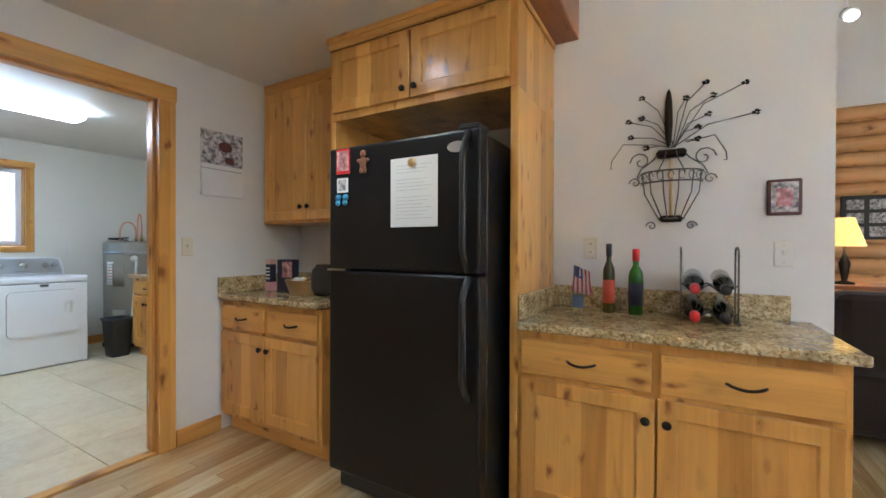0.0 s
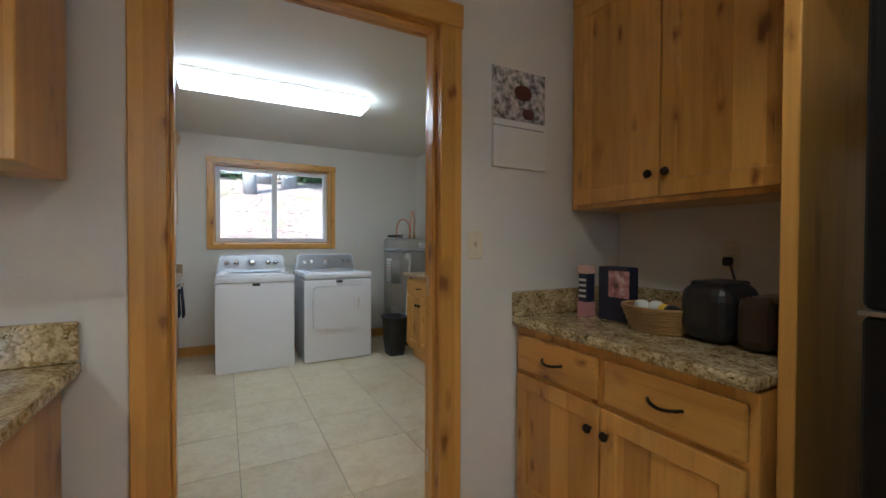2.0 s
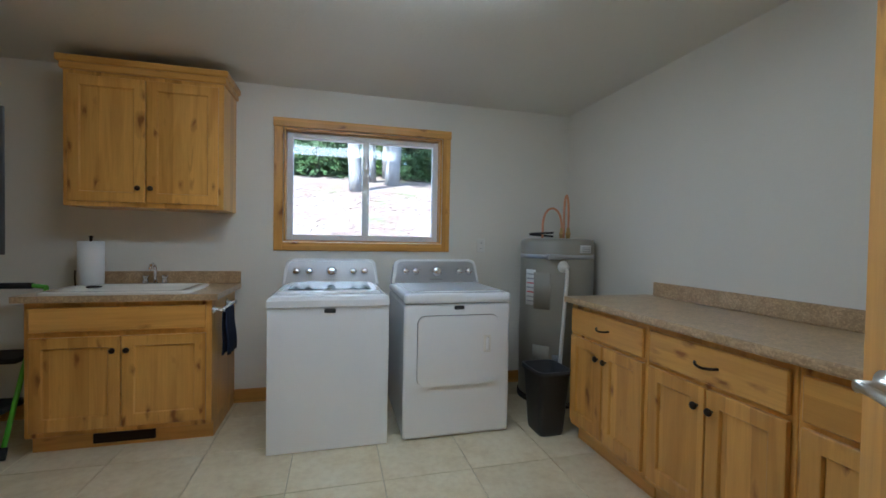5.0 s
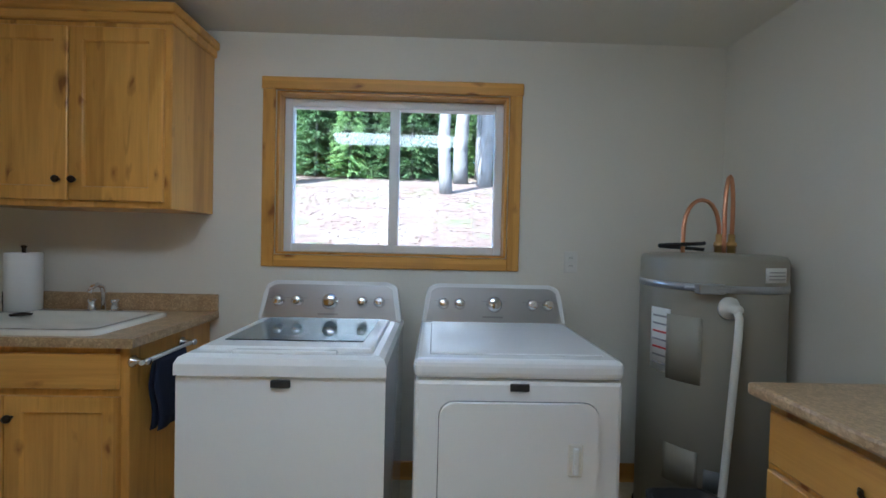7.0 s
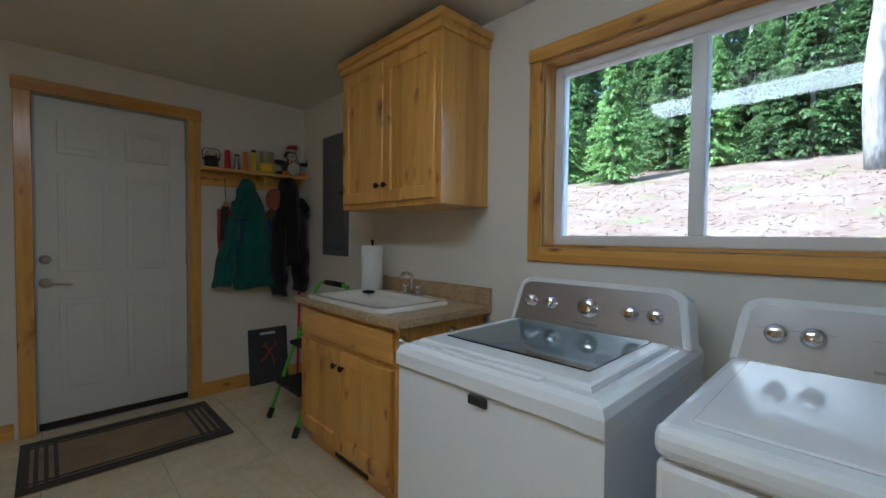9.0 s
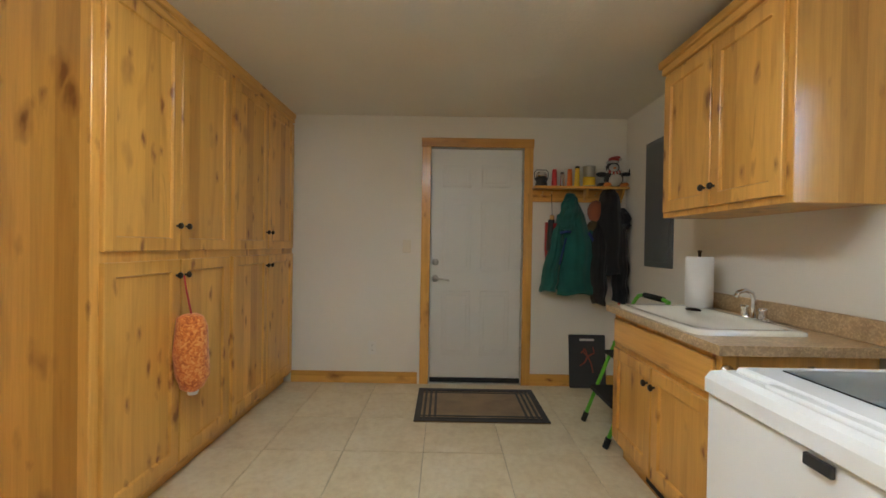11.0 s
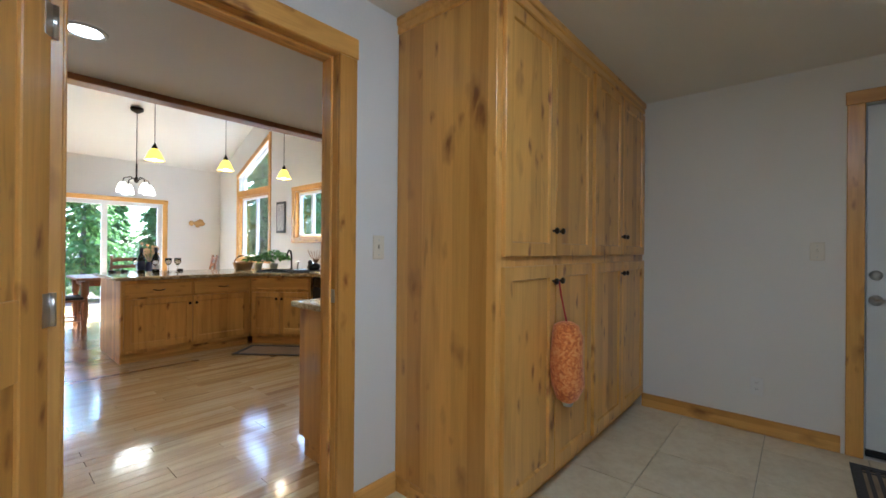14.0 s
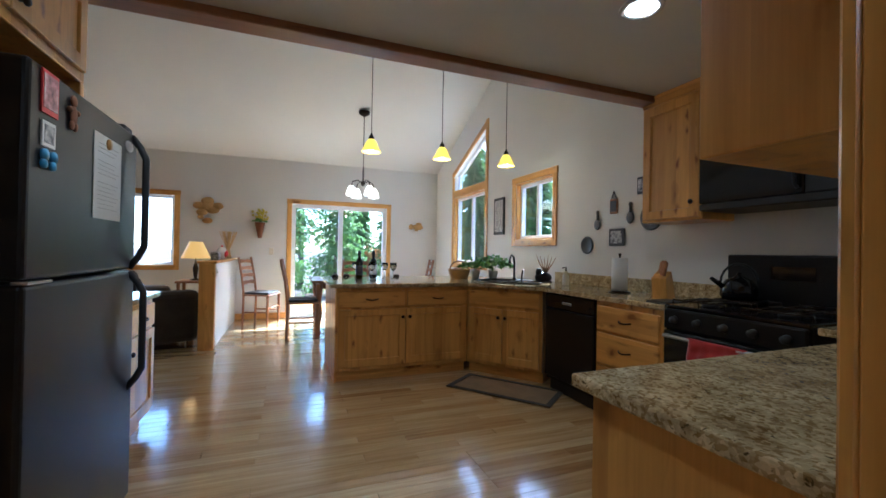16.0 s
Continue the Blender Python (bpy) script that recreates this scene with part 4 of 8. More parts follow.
    for sx, r in ks:
        k = lathe(bmesh.new(), [(r * 1.15, 0), (r * 1.15, 0.004), (r, 0.006), (r * 0.92, 0.028), (r * 0.7, 0.032), (0.0, 0.032)], 18)
        mk = lean @ Matrix.Translation((lo + sx * w + 0.03, 0.095, -0.003)) @ Matrix.Rotation(radians(180), 4, "X")
        for v in k.verts:
            v.co = mk @ v.co
        part("dial", k, CHROME, con, here=True)
        for dx in (-1.5, 1.5):
            bar = boxed(lo + sx * w + 0.03 + dx * r - 0.01, lo + sx * w + 0.03 + dx * r + 0.01, 0.108, 0.110, -0.0042, -0.003)
            for v in bar.verts:
                v.co = lean @ v.co
            part("marking", bar, INK, con, here=True)
    bar = boxed(lo + w * 0.42, lo + w * 0.56, 0.03, 0.038, -0.0042, -0.003)
    for v in bar.verts:
        v.co = lean @ v.co
    part("marking", bar, INK, con, here=True)
    return a


appliance("washing_machine", 0.915, 0.69, True, "white top-loading washing machine with glass lid")
appliance("tumble_dryer", 1.70, 0.705, False, "white front-loading dryer with silver console")


# ---- laundry ceiling light ----
cl = thing("ceiling_light", (1.37, 3.73, ZL), "long white fluorescent ceiling light, switched on", "ceiling lamp")
part("housing", boxed(0.73, 2.01, 3.60, 3.86, ZL - 0.03, ZL - 0.001), PLASTIC_W, cl, here=True)
bm = bmesh.new()
out = [(3.59, ZL - 0.028), (3.87, ZL - 0.028), (3.865, ZL - 0.06), (3.83, ZL - 0.095), (3.63, ZL - 0.095), (3.595, ZL - 0.06)]
prism(bm, out, 0.72, 2.02, bevel=0.008)
for v in bm.verts:
    v.co = _sw @ v.co
part("diffuser", bm, glow("fluorescent_diffuser", (1.0, 1.0, 0.97), 1.42), cl, "glowing acrylic wrap diffuser", here=True)

# ---- laundry door leaf ----
def door_leaf():
    d = thing("door", pose(1.772, 1.99, 0, 0, 0, 180 - 121), "knotty alder panel door, standing wide open", "door")
    w, th, h = 0.86, 0.036, 2.03
    bm = bmesh.new()
    for x0, x1 in ((0, 0.115), (w - 0.115, w)):
        box(bm, x0, x1, -th, 0, 0.01, h, bevel=0.003)
    for z0, z1 in ((0.01, 0.24), (0.86, 1.06), (h - 0.14, h)):
        box(bm, 0.115, w - 0.115, -th + 0.001, -0.001, z0, z1, bevel=0.002)
    part("frame", bm, WOOD_Z, d)
    for z0, z1 in ((0.24, 0.86), (1.06, h - 0.14)):
        for k in range(4):
            x0 = 0.115 + (w - 0.23) * k / 4
            part("plank", boxed(x0 + 0.0003, x0 + (w - 0.23) / 4 - 0.0003, -th + 0.01, -0.01, z0, z1, bevel=0.0012), WOOD_Z, d)
    for s, y in ((1, 0.0), (-1, -th)):
        r = lathe(bmesh.new(), [(0.03, 0), (0.03, 0.006), (0.02, 0.012), (0.011, 0.02), (0.011, 0.045), (0.0, 0.046)], 18, m=Matrix.Rotation(radians(-90 * s), 4, "X"))
        for v in r.verts:
            v.co += Vector((w - 0.065, y, 0.98))
        hd = part("handle", r, NICKEL, d, "satin nickel lever handle")
        part("lever", tube(bmesh.new(), [(w - 0.065, y + s * 0.04, 0.98), (w - 0.11, y + s * 0.045, 0.982), (w - 0.165, y + s * 0.042, 0.976), (w - 0.18, y + s * 0.036, 0.972)], 0.009, 8), NICKEL, hd)
    for z in (0.28, 1.02, 1.8):
        hb = tube(bmesh.new(), [(-0.006, 0.006, z - 0.045), (-0.006, 0.006, z + 0.045)], 0.007, 10)
        box(hb, 0.0, 0.03, 0.0005, 0.003, z - 0.045, z + 0.045)
        box(hb, -0.002, 0.0, -0.032, 0.003, z - 0.045, z + 0.045)
        part("hinge", hb, NICKEL, d, "satin nickel butt hinge")
    return d


door_leaf()
for z in (0.28, 1.02, 1.8):
    structure("hinge_leaf", boxed(D1 - 0.003, D1, YL - 0.042, YL - 0.004, z - 0.045, z + 0.045, bevel=0.001), NICKEL, "satin nickel hinge leaf on the jamb")
structure("strike_plate", boxed(D0, D0 + 0.003, YL - 0.05, YL - 0.01, 0.95, 1.01, bevel=0.001), NICKEL, "satin nickel strike plate on the jamb")

# ---- outside door ----
od = thing("door_1", Matrix.Translation((XW - 0.04, 4.2, 0)), "white painted six-panel outside door, shut", "", "", "structure")
part("slab", boxed(XW - 0.07, XW - 0.03, 3.82, 4.635, 0.02, 2.085, bevel=0.003), DOORPAINT, od, here=True)
for y0, y1 in ((3.92, 4.18), (4.27, 4.53)):
    for z0, z1 in ((0.22, 0.80), (0.98, 1.62), (1.74, 1.95)):
        bm = bmesh.new()
        box(bm, XW - 0.03, XW - 0.022, y0, y1, z0, z1, bevel=0.006, seg=2)
        box(bm, XW - 0.023, XW - 0.017, y0 + 0.035, y1 - 0.035, z0 + 0.035, z1 - 0.035, bevel=0.005)
        part("panel", bm, DOORPAINT, od, here=True)
part("sweep", boxed(XW - 0.05, XW - 0.012, 3.82, 4.635, 0.012, 0.045), RUBBER, od, here=True)
def round_x(bm, at, prof, seg=18):
    return lathe(bm, prof, seg, at, Matrix.Rotation(radians(90), 4, "Y"))
part("deadbolt", round_x(bmesh.new(), (XW - 0.03, 3.86, 1.06), [(0.03, 0), (0.03, 0.008), (0.022, 0.016), (0.02, 0.03), (0.0, 0.031)]), NICKEL, od, "satin nickel deadbolt", here=True)
hd = part("lever_handle", round_x(bmesh.new(), (XW - 0.03, 3.86, 0.91), [(0.032, 0), (0.032, 0.008), (0.018, 0.016), (0.011, 0.05), (0.0, 0.051)]), NICKEL, od, "satin nickel lever handle", here=True)
part("lever", tube(bmesh.new(), [(XW + 0.016, 3.86, 0.91), (XW + 0.018, 3.91, 0.912), (XW + 0.016, 3.97, 0.905), (XW + 0.01, 3.985, 0.895)], 0.009, 8), NICKEL, hd, here=True)
for z in (0.25, 1.05, 1.85):
    part("hinge", tube(bmesh.new(), [(XW - 0.022, 4.637, z - 0.05), (XW - 0.022, 4.637, z + 0.05)], 0.008, 8), NICKEL, od, here=True)
structure("jamb", boxed(XW - T, XW - 0.075, 3.81, 4.645, 0.0, 0.04), DOORPAINT, "white outside door sill")
for b in ((3.80, 3.85, 0.03, 2.06), (4.605, 4.655, 0.03, 2.06), (3.80, 4.655, 2.05, 2.105)):
    structure("jamb", boxed(XW - T + 0.01, XW - 0.068, *b), DOORPAINT, "white outside door frame")

# ---- laundry things ----
def plate(name, at, face, label, kind="switch", mat=None):
    """A wall plate with a rocker or outlets; face: the way it looks."""
    p = thing(name, pose(*at, 0, 0, face), label, "switch" if kind == "switch" else "outlet")
    part("cover", boxed(-0.036, 0.036, -0.006, 0, -0.058, 0.058, bevel=0.003), mat or ALMOND, p)
    if kind == "switch":
        part("toggle", boxed(-0.006, 0.006, -0.017, -0.005, -0.006, 0.014, bevel=0.002), mat or ALMOND, p)
        for z in (-0.036, 0.036):
            part("screw", boxed(-0.003, 0.003, -0.0075, -0.0055, z - 0.003, z + 0.003), NICKEL, p)
    else:
        for z in (-0.022, 0.022):
            o = part("outlet", boxed(-0.016, 0.016, -0.009, -0.005, z - 0.014, z + 0.014, bevel=0.004), mat or ALMOND, p)
            for x in (-0.006, 0.006):
                part("slot", boxed(x - 0.001, x + 0.001, -0.0096, -0.0088, z - 0.004, z + 0.006), IRON, o)
    return p


plate("light_switch", (0.61, YL, 1.20), FACE_N, "almond light switch beside the pantry")
plate("light_switch", (XW, 3.60, 1.20), FACE_E, "almond light switch beside the outside door")
plate("light_switch", (1.915, YK, 1.19), FACE_S, "almond light switch beside the laundry doorway")
plate("outlet", (2.505, YN, 1.175), FACE_S, "white outlet above the dryer", "outlet", PLASTIC_W)
plate("outlet", (XW, 3.30, 0.28), FACE_E, "white outlet low on the wall", "outlet", PLASTIC_W)
plate("outlet", (XW2, -0.40, 1.19), FACE_W, "almond outlet above the wine counter", "outlet")
plate("outlet", (XW2, -1.213, 1.168), FACE_W, "white switch plate above the wine counter", "switch", PLASTIC_W)
plate("outlet", (XW2, 1.32, 1.15), FACE_W, "almond outlet above the coffee counter", "outlet")

# breaker panel
bp = thing("breaker_panel", (-1.03, YN, 1.07), "dark grey steel electrical breaker panel", "breaker panel")
part("frame", boxed(-1.235, -0.835, YN - 0.014, YN, 1.07, 2.05, bevel=0.004), GREY, bp, here=True)
d = part("door", boxed(-1.205, -0.865, YN - 0.024, YN - 0.014, 1.11, 2.01, bevel=0.004), GREY, bp, here=True)
part("latch", boxed(-0.925, -0.88, YN - 0.03, YN - 0.024, 1.55, 1.585, bevel=0.002), BLACKP, d, here=True)

# sink and tap
PORCELAIN = material("off_white_porcelain", (0.80, 0.77, 0.68), 0.15, Coat_Weight=0.4)
sk = thing("sink", (0.05, 5.22, 0.868), "off-white drop-in utility sink", "sink")
bm = bmesh.new()
rings = []
for hx, hy, z in ((0.385, 0.235, 0.0), (0.385, 0.235, 0.012), (0.372, 0.223, 0.019), (0.325, 0.185, 0.017), (0.305, 0.172, -0.005), (0.285, 0.155, -0.032), (0.0, 0.0, -0.034)):
    ring = []
    for k in range(32):
        a = 2 * math.pi * k / 32
        c, s = math.cos(a), math.sin(a)
        ring.append(bm.verts.new((hx * math.copysign(abs(c) ** 0.16, c), hy * math.copysign(abs(s) ** 0.16, s) - 0.03, z)))
    rings.append(ring)
for a, b in zip(rings, rings[1:]):
    for k in range(32):
        bm.faces.new((a[k], a[(k + 1) % 32], b[(k + 1) % 32], b[k])).smooth = True
part("basin", bm, PORCELAIN, sk)
fa = thing("tap", (0.08, 5.445, 0.868), "chrome two-handle tap at the laundry sink", "tap")
part("base", boxed(-0.08, 0.08, -0.025, 0.025, 0, 0.02, bevel=0.008, seg=2), CHROME, fa)
part("spout", tube(bmesh.new(), [(0, 0, 0.01), (0, 0, 0.10), (0, -0.01, 0.135), (0, -0.04, 0.15), (0, -0.075, 0.14), (0, -0.09, 0.115)], 0.011, 10), CHROME, fa)
for x in (-0.058, 0.058):
    part("tap_handle", lathe(bmesh.new(), [(0.018, 0.015), (0.02, 0.03), (0.015, 0.05), (0.02, 0.058), (0.018, 0.07), (0, 0.072)], 14, (x, 0, 0)), CHROME, fa)
# paper towel on a holder
def towel_roll(at, h=0.27, r=0.062):
    p = thing("paper_towel", at, "white paper towel roll on a dark stand", "paper towel")
    part("stand", lathe(bmesh.new(), [(0.085, 0), (0.085, 0.008), (0.02, 0.014), (0.008, 0.02), (0.008, h + 0.04), (0.014, h + 0.05), (0, h + 0.055)], 20), IRON, p)
    part("arm", tube(bmesh.new(), [(-0.075, -0.02, 0.006), (-0.08, -0.02, 0.06), (-0.078, -0.02, 0.11)], 0.005, 8), IRON, p)
    part("roll", lathe(bmesh.new(), [(0.02, 0.016), (r, 0.016), (r + 0.001, h / 2), (r, h + 0.016), (0.02, h + 0.016)], 28), PAPER, p)
    return p


towel_roll((-0.275, 5.40, 0.868), 0.285, 0.07)
# towel bar with navy towel on the end of the sink cabinet
tb = thing("towel_bar", (0.56, 5.12, 0.75), "chrome towel bar on the sink cabinet", "towel bar")
for y in (4.985, 5.30):
    part("post", lathe(bmesh.new(), [(0.024, 0), (0.024, 0.008), (0.012, 0.014), (0.011, 0.05), (0.016, 0.055), (0.014, 0.068), (0, 0.07)], 16, (0.56, y, 0.765), Matrix.Rotation(radians(90), 4, "Y")), CHROME, tb, here=True)
part("rod", tube(bmesh.new(), [(0.612, 4.96, 0.765), (0.612, 5.32, 0.765)], 0.009, 10), PLASTIC_W, tb, here=True)
bm = bmesh.new()
rows = []
for i in range(17):
    s = i / 16
    zz = 0.776 - 0.31 * abs(2 * s - 1) if i != 8 else 0.776
    off = (-0.011 if s < 0.5 else 0.013) - 0.002
    if i == 8:
        off = 0.0
    row = []
    for j in range(9):
        y = 5.03 + 0.20 * j / 8
        row.append(bm.verts.new((0.612 + off + 0.006 * math.sin(j * 2.1 + i * 0.3) * abs(2 * s - 1) + (0.02 * abs(2 * s - 1) if s > 0.5 else 0), y + 0.012 * math.sin(i), zz)))
    rows.append(row)
for a, b in zip(rows, rows[1:]):
    for j in range(8):
        bm.faces.new((a[j], a[j + 1], b[j + 1], b[j])).smooth = True
ob = solid("hand_towel", bm, NAVY, "navy blue hand towel hung over the bar", "towel")
ob.modifiers.new("thick", "SOLIDIFY").thickness = 0.006

# step stool
ss = thing("step_stool", (-0.75, 5.15, 0), "green folding step stool with black treads", "step stool")
for x in (-0.88, -0.48):
    part("front_leg", tube(bmesh.new(), [(x, 4.97, 0.02), (x, 5.12, 0.38), (x, 5.26, 0.72), (x, 5.32, 0.84), (x * 0.97 - 0.02, 5.345, 0.875)], 0.013, 10), GREEN, ss, here=True)
    part("back_leg", tube(bmesh.new(), [(x + 0.006, 5.47, 0.02), (x + 0.006, 5.20, 0.50), (x + 0.006, 5.17, 0.54)], 0.012, 10), GREEN, ss, here=True)
    part("rubber_foot", tube(bmesh.new(), [(x, 4.963, 0.0), (x, 4.985, 0.055)], 0.019, 10), RUBBER, ss, here=True)
    part("rubber_foot", tube(bmesh.new(), [(x + 0.006, 5.477, 0.0), (x + 0.006, 5.45, 0.055)], 0.018, 10), RUBBER, ss, here=True)
part("top_bar", tube(bmesh.new(), [(-0.875, 5.345, 0.875), (-0.80, 5.35, 0.885), (-0.56, 5.35, 0.885), (-0.485, 5.345, 0.875)], 0.013, 10), GREEN, ss, here=True)
part("grip", tube(bmesh.new(), [(-0.80, 5.35, 0.885), (-0.56, 5.35, 0.885)], 0.019, 10), RUBBER, ss, here=True)
part("tread", boxed(-0.865, -0.495, 5.10, 5.36, 0.455, 0.485, bevel=0.01, seg=2), RUBBER, ss, here=True)
part("tread", boxed(-0.865, -0.495, 5.00, 5.20, 0.205, 0.235, bevel=0.01, seg=2), RUBBER, ss, here=True)
# kneeling board leaning on the wall
kb = thing("kneeling_board", pose(XW + 0.05, 5.235, 0, 0, -7, 0), "grey foam kneeling pad with a red emblem", "kneeling pad")
part("pad", boxed(-0.012, 0.012, -0.165, 0.165, 0, 0.43, bevel=0.012, seg=2), material("grey_foam", (0.055, 0.055, 0.058), 0.8), kb)
part("hand_slot", boxed(0.0125, 0.0135, -0.07, 0.06, 0.375, 0.395), PLASTIC_W, kb)
_e = bmesh.new()
for pts in ([(-0.06, 0.27), (-0.02, 0.30), (0.0, 0.24), (-0.03, 0.19)], [(0.05, 0.32), (0.06, 0.27), (0.02, 0.25), (0.0, 0.24)], [(0.0, 0.24), (-0.02, 0.2), (-0.07, 0.17)], [(0.0, 0.24), (0.03, 0.19), (0.045, 0.12)], [(-0.03, 0.31), (-0.04, 0.28), (0.0, 0.24)]):
    tube(_e, [(0.0135, y, z) for y, z in pts], 0.006, 6)
part("emblem", _e, material("dull_red", (0.35, 0.08, 0.05), 0.7), kb, "abstract dull red strokes")
# a red broom stick in the corner
bm = tube(bmesh.new(), [(XW + 0.12, 5.45, 0.02), (XW + 0.035, 5.52, 1.25)], 0.012, 10)
solid("broom_handle", bm, RED, "red broom handle leaning in the corner", "broom")

# water heater
wh = thing("water_heater", (3.045, 5.22, 0), "tan electric water heater with copper pipes", "water heater")
part("tank", lathe(bmesh.new(), [(0.27, 0.03), (0.29, 0.04), (0.29, 1.215), (0.28, 1.235), (0.24, 1.245), (0.0, 1.25)], 40), TANK, wh)
part("stand", lathe(bmesh.new(), [(0.30, 0.0), (0.30, 0.03)], 32), RUBBER, wh)
part("strap", lathe(bmesh.new(), [(0.2915, 1.09), (0.293, 1.09), (0.293, 1.12), (0.2915, 1.12)], 40), STEEL, wh, "galvanised seismic strap")
bk = bmesh.new()
box(bk, -0.23, -0.12, -0.285, -0.245, 1.085, 1.125, bevel=0.005)
tube(bk, [(-0.26, -0.235, 1.105), (-0.1, -0.305, 1.105)], 0.008, 8)
part("strap_bolt", bk, STEEL, wh)


def on_tank(name, a0, a1, z0, z1, mat, r=0.2925, label=""):
    bm = bmesh.new()
    n = 8
    lo = [bm.verts.new((r * math.cos(radians(a0 + (a1 - a0) * k / n)), r * math.sin(radians(a0 + (a1 - a0) * k / n)), z0)) for k in range(n + 1)]
    hi = [bm.verts.new((v.co.x, v.co.y, z1)) for v in lo]
    for k in range(n):
        bm.faces.new((lo[k], lo[k + 1], hi[k + 1], hi[k])).smooth = True
    o = part(name, bm, mat, wh, label)
    o.modifiers.new("thick", "SOLIDIFY").thickness = 0.0025
    return o


on_tank("label", 188, 208, 0.72, 1.0, PAPER, label="white notice label")
for k in range(7):
    on_tank("label_line", 191, 205, 0.75 + 0.035 * k, 0.758 + 0.035 * k, RED if k in (2, 4) else INK, 0.2945)
on_tank("label", 276, 300, 1.135, 1.195, PAPER, label="small white data label")
for k in range(3):
    on_tank("label_line", 279, 297, 1.147 + 0.014 * k, 1.151 + 0.014 * k, INK, 0.2945)
on_tank("access_panel", 205, 232, 0.70, 0.98, TANK, 0.294)
on_tank("access_panel", 205, 232, 0.26, 0.42, TANK, 0.294)
on_tank("sticker", 236, 250, 0.27, 0.36, GREY, 0.2935)
part("relief_valve", lathe(bmesh.new(), [(0.045, 0), (0.045, 0.012), (0.02, 0.02), (0.018, 0.06), (0.0, 0.061)], 18, (-0.10, -0.268, 1.03), Matrix.Rotation(radians(90), 4, "X")), PLASTIC_W, wh, "white valve rosette")
part("discharge_pipe", tube(bmesh.new(), [(-0.10, -0.31, 1.03), (-0.10, -0.33, 1.0), (-0.108, -0.335, 0.9), (-0.16, -0.345, 0.25), (-0.17, -0.345, 0.12)], 0.014, 10), PLASTIC_W, wh, "white plastic discharge pipe")
for x0, x1, top in ((-0.16, 0.04, 0.24), (0.03, 0.10, 0.35)):
    pts = []
    for k in range(13):
        a = math.pi * k / 12
        pts.append(((x0 + x1) / 2 - (x1 - x0) / 2 * math.cos(a), -0.05 + 0.05 * k / 12, 1.25 + 0.05 + (top - 0.05) * math.sin(a) ** 0.8))
    part("copper_pipe", tube(bmesh.new(), [(x0, -0.05, 1.24)] + pts + [(x1, 0, 1.24)], 0.009, 10), COPPER, wh, "flexible corrugated copper pipe")
    part("fitting", lathe(bmesh.new(), [(0.018, 0), (0.018, 0.03), (0.022, 0.032), (0.022, 0.05), (0.014, 0.055), (0.014, 0.09), (0.0, 0.092)], 8, (x1, 0, 1.245)), BRASS, wh, "brass fitting")
part("cable", tube(bmesh.new(), [(-0.19 + 0.1 * math.cos(t / 10 * 6.3), -0.09 + 0.05 * math.sin(t / 10 * 6.3), 1.262 + 0.003 * t) for t in range(11)], 0.008, 8), RUBBER, wh, "coiled black cable")
# waste bin
wb = thing("waste_bin", (2.66, 4.66, 0), "black plastic waste bin beside the cabinets", "bin")
bm = bmesh.new()
prof = ((0.085, 0.10, 0.0), (0.09, 0.105, 0.02), (0.115, 0.135, 0.355), (0.128, 0.148, 0.36), (0.128, 0.148, 0.385), (0.112, 0.132, 0.385), (0.085, 0.10, 0.02), (0, 0, 0.02))
rings = []
for hx, hy, z in prof:
    rings.append([bm.verts.new((hx * math.copysign(abs(math.cos(a)) ** 0.35, math.cos(a)), hy * math.copysign(abs(math.sin(a)) ** 0.35, math.sin(a)), z)) for a in [2 * math.pi * k / 28 for k in range(28)]])
for a, b in zip(rings, rings[1:]):
    for k in range(28):
        bm.faces.new((a[k], a[(k + 1) % 28], b[(k + 1) % 28], b[k])).smooth = True
bm.faces.new(rings[0][::-1])
part("bin_body", bm, BLACKP, wb)

# coat shelf
cs = thing("coat_shelf", (XW, 5.12, 1.62), "knotty alder coat shelf with pegs", "shelf")
part("board", boxed(XW, XW + 0.135, 4.715, 5.54, 1.725, 1.745, bevel=0.004), WOOD_Y, cs, here=True)
part("back_board", boxed(XW, XW + 0.02, 4.72, 5.52, 1.615, 1.725, bevel=0.004), WOOD_Y, cs, here=True)
for y in (5.175, 5.49):
    bm = prism(bmesh.new(), [(XW + 0.02, 1.63), (XW + 0.05, 1.64), (XW + 0.09, 1.68), (XW + 0.11, 1.725), (XW + 0.02, 1.725)], y, y + 0.02)
    for v in bm.verts:
        v.co = Vector((v.co.x, v.co.z, v.co.y))
    part("bracket", bm, WOOD_Z, cs, here=True)
PEGS = (4.80, 4.88, 5.04, 5.28, 5.42)
for y in PEGS:
    hk = tube(bmesh.new(), [(XW + 0.018, y, 1.68), (XW + 0.05, y, 1.675), (XW + 0.065, y, 1.69)], 0.006, 8)
    ball(hk, (XW + 0.068, y, 1.695), 0.009, 0.009, 0.009, 8)
    part("coat_hook", hk, BRASS, cs, here=True)
# things on the shelf
ZSH = 1.745
XS = XW + 0.07
ln_ = thing("lantern", (XS, 4.785, ZSH), "black camping lantern with a chrome head", "lantern")
part("base", lathe(bmesh.new(), [(0.05, 0), (0.052, 0.02), (0.045, 0.045), (0.055, 0.055), (0.055, 0.075)], 20), BLACKP, ln_)
part("globe", lathe(bmesh.new(), [(0.045, 0.075), (0.047, 0.10), (0.035, 0.125), (0, 0.13)], 20), CHROME, ln_)
part("bail", tube(bmesh.new(), [(0, -0.058, 0.06), (0, -0.062, 0.12), (0, -0.045, 0.145), (0, 0.045, 0.145), (0, 0.062, 0.12), (0, 0.058, 0.06)], 0.004, 6), BLACKP, ln_)


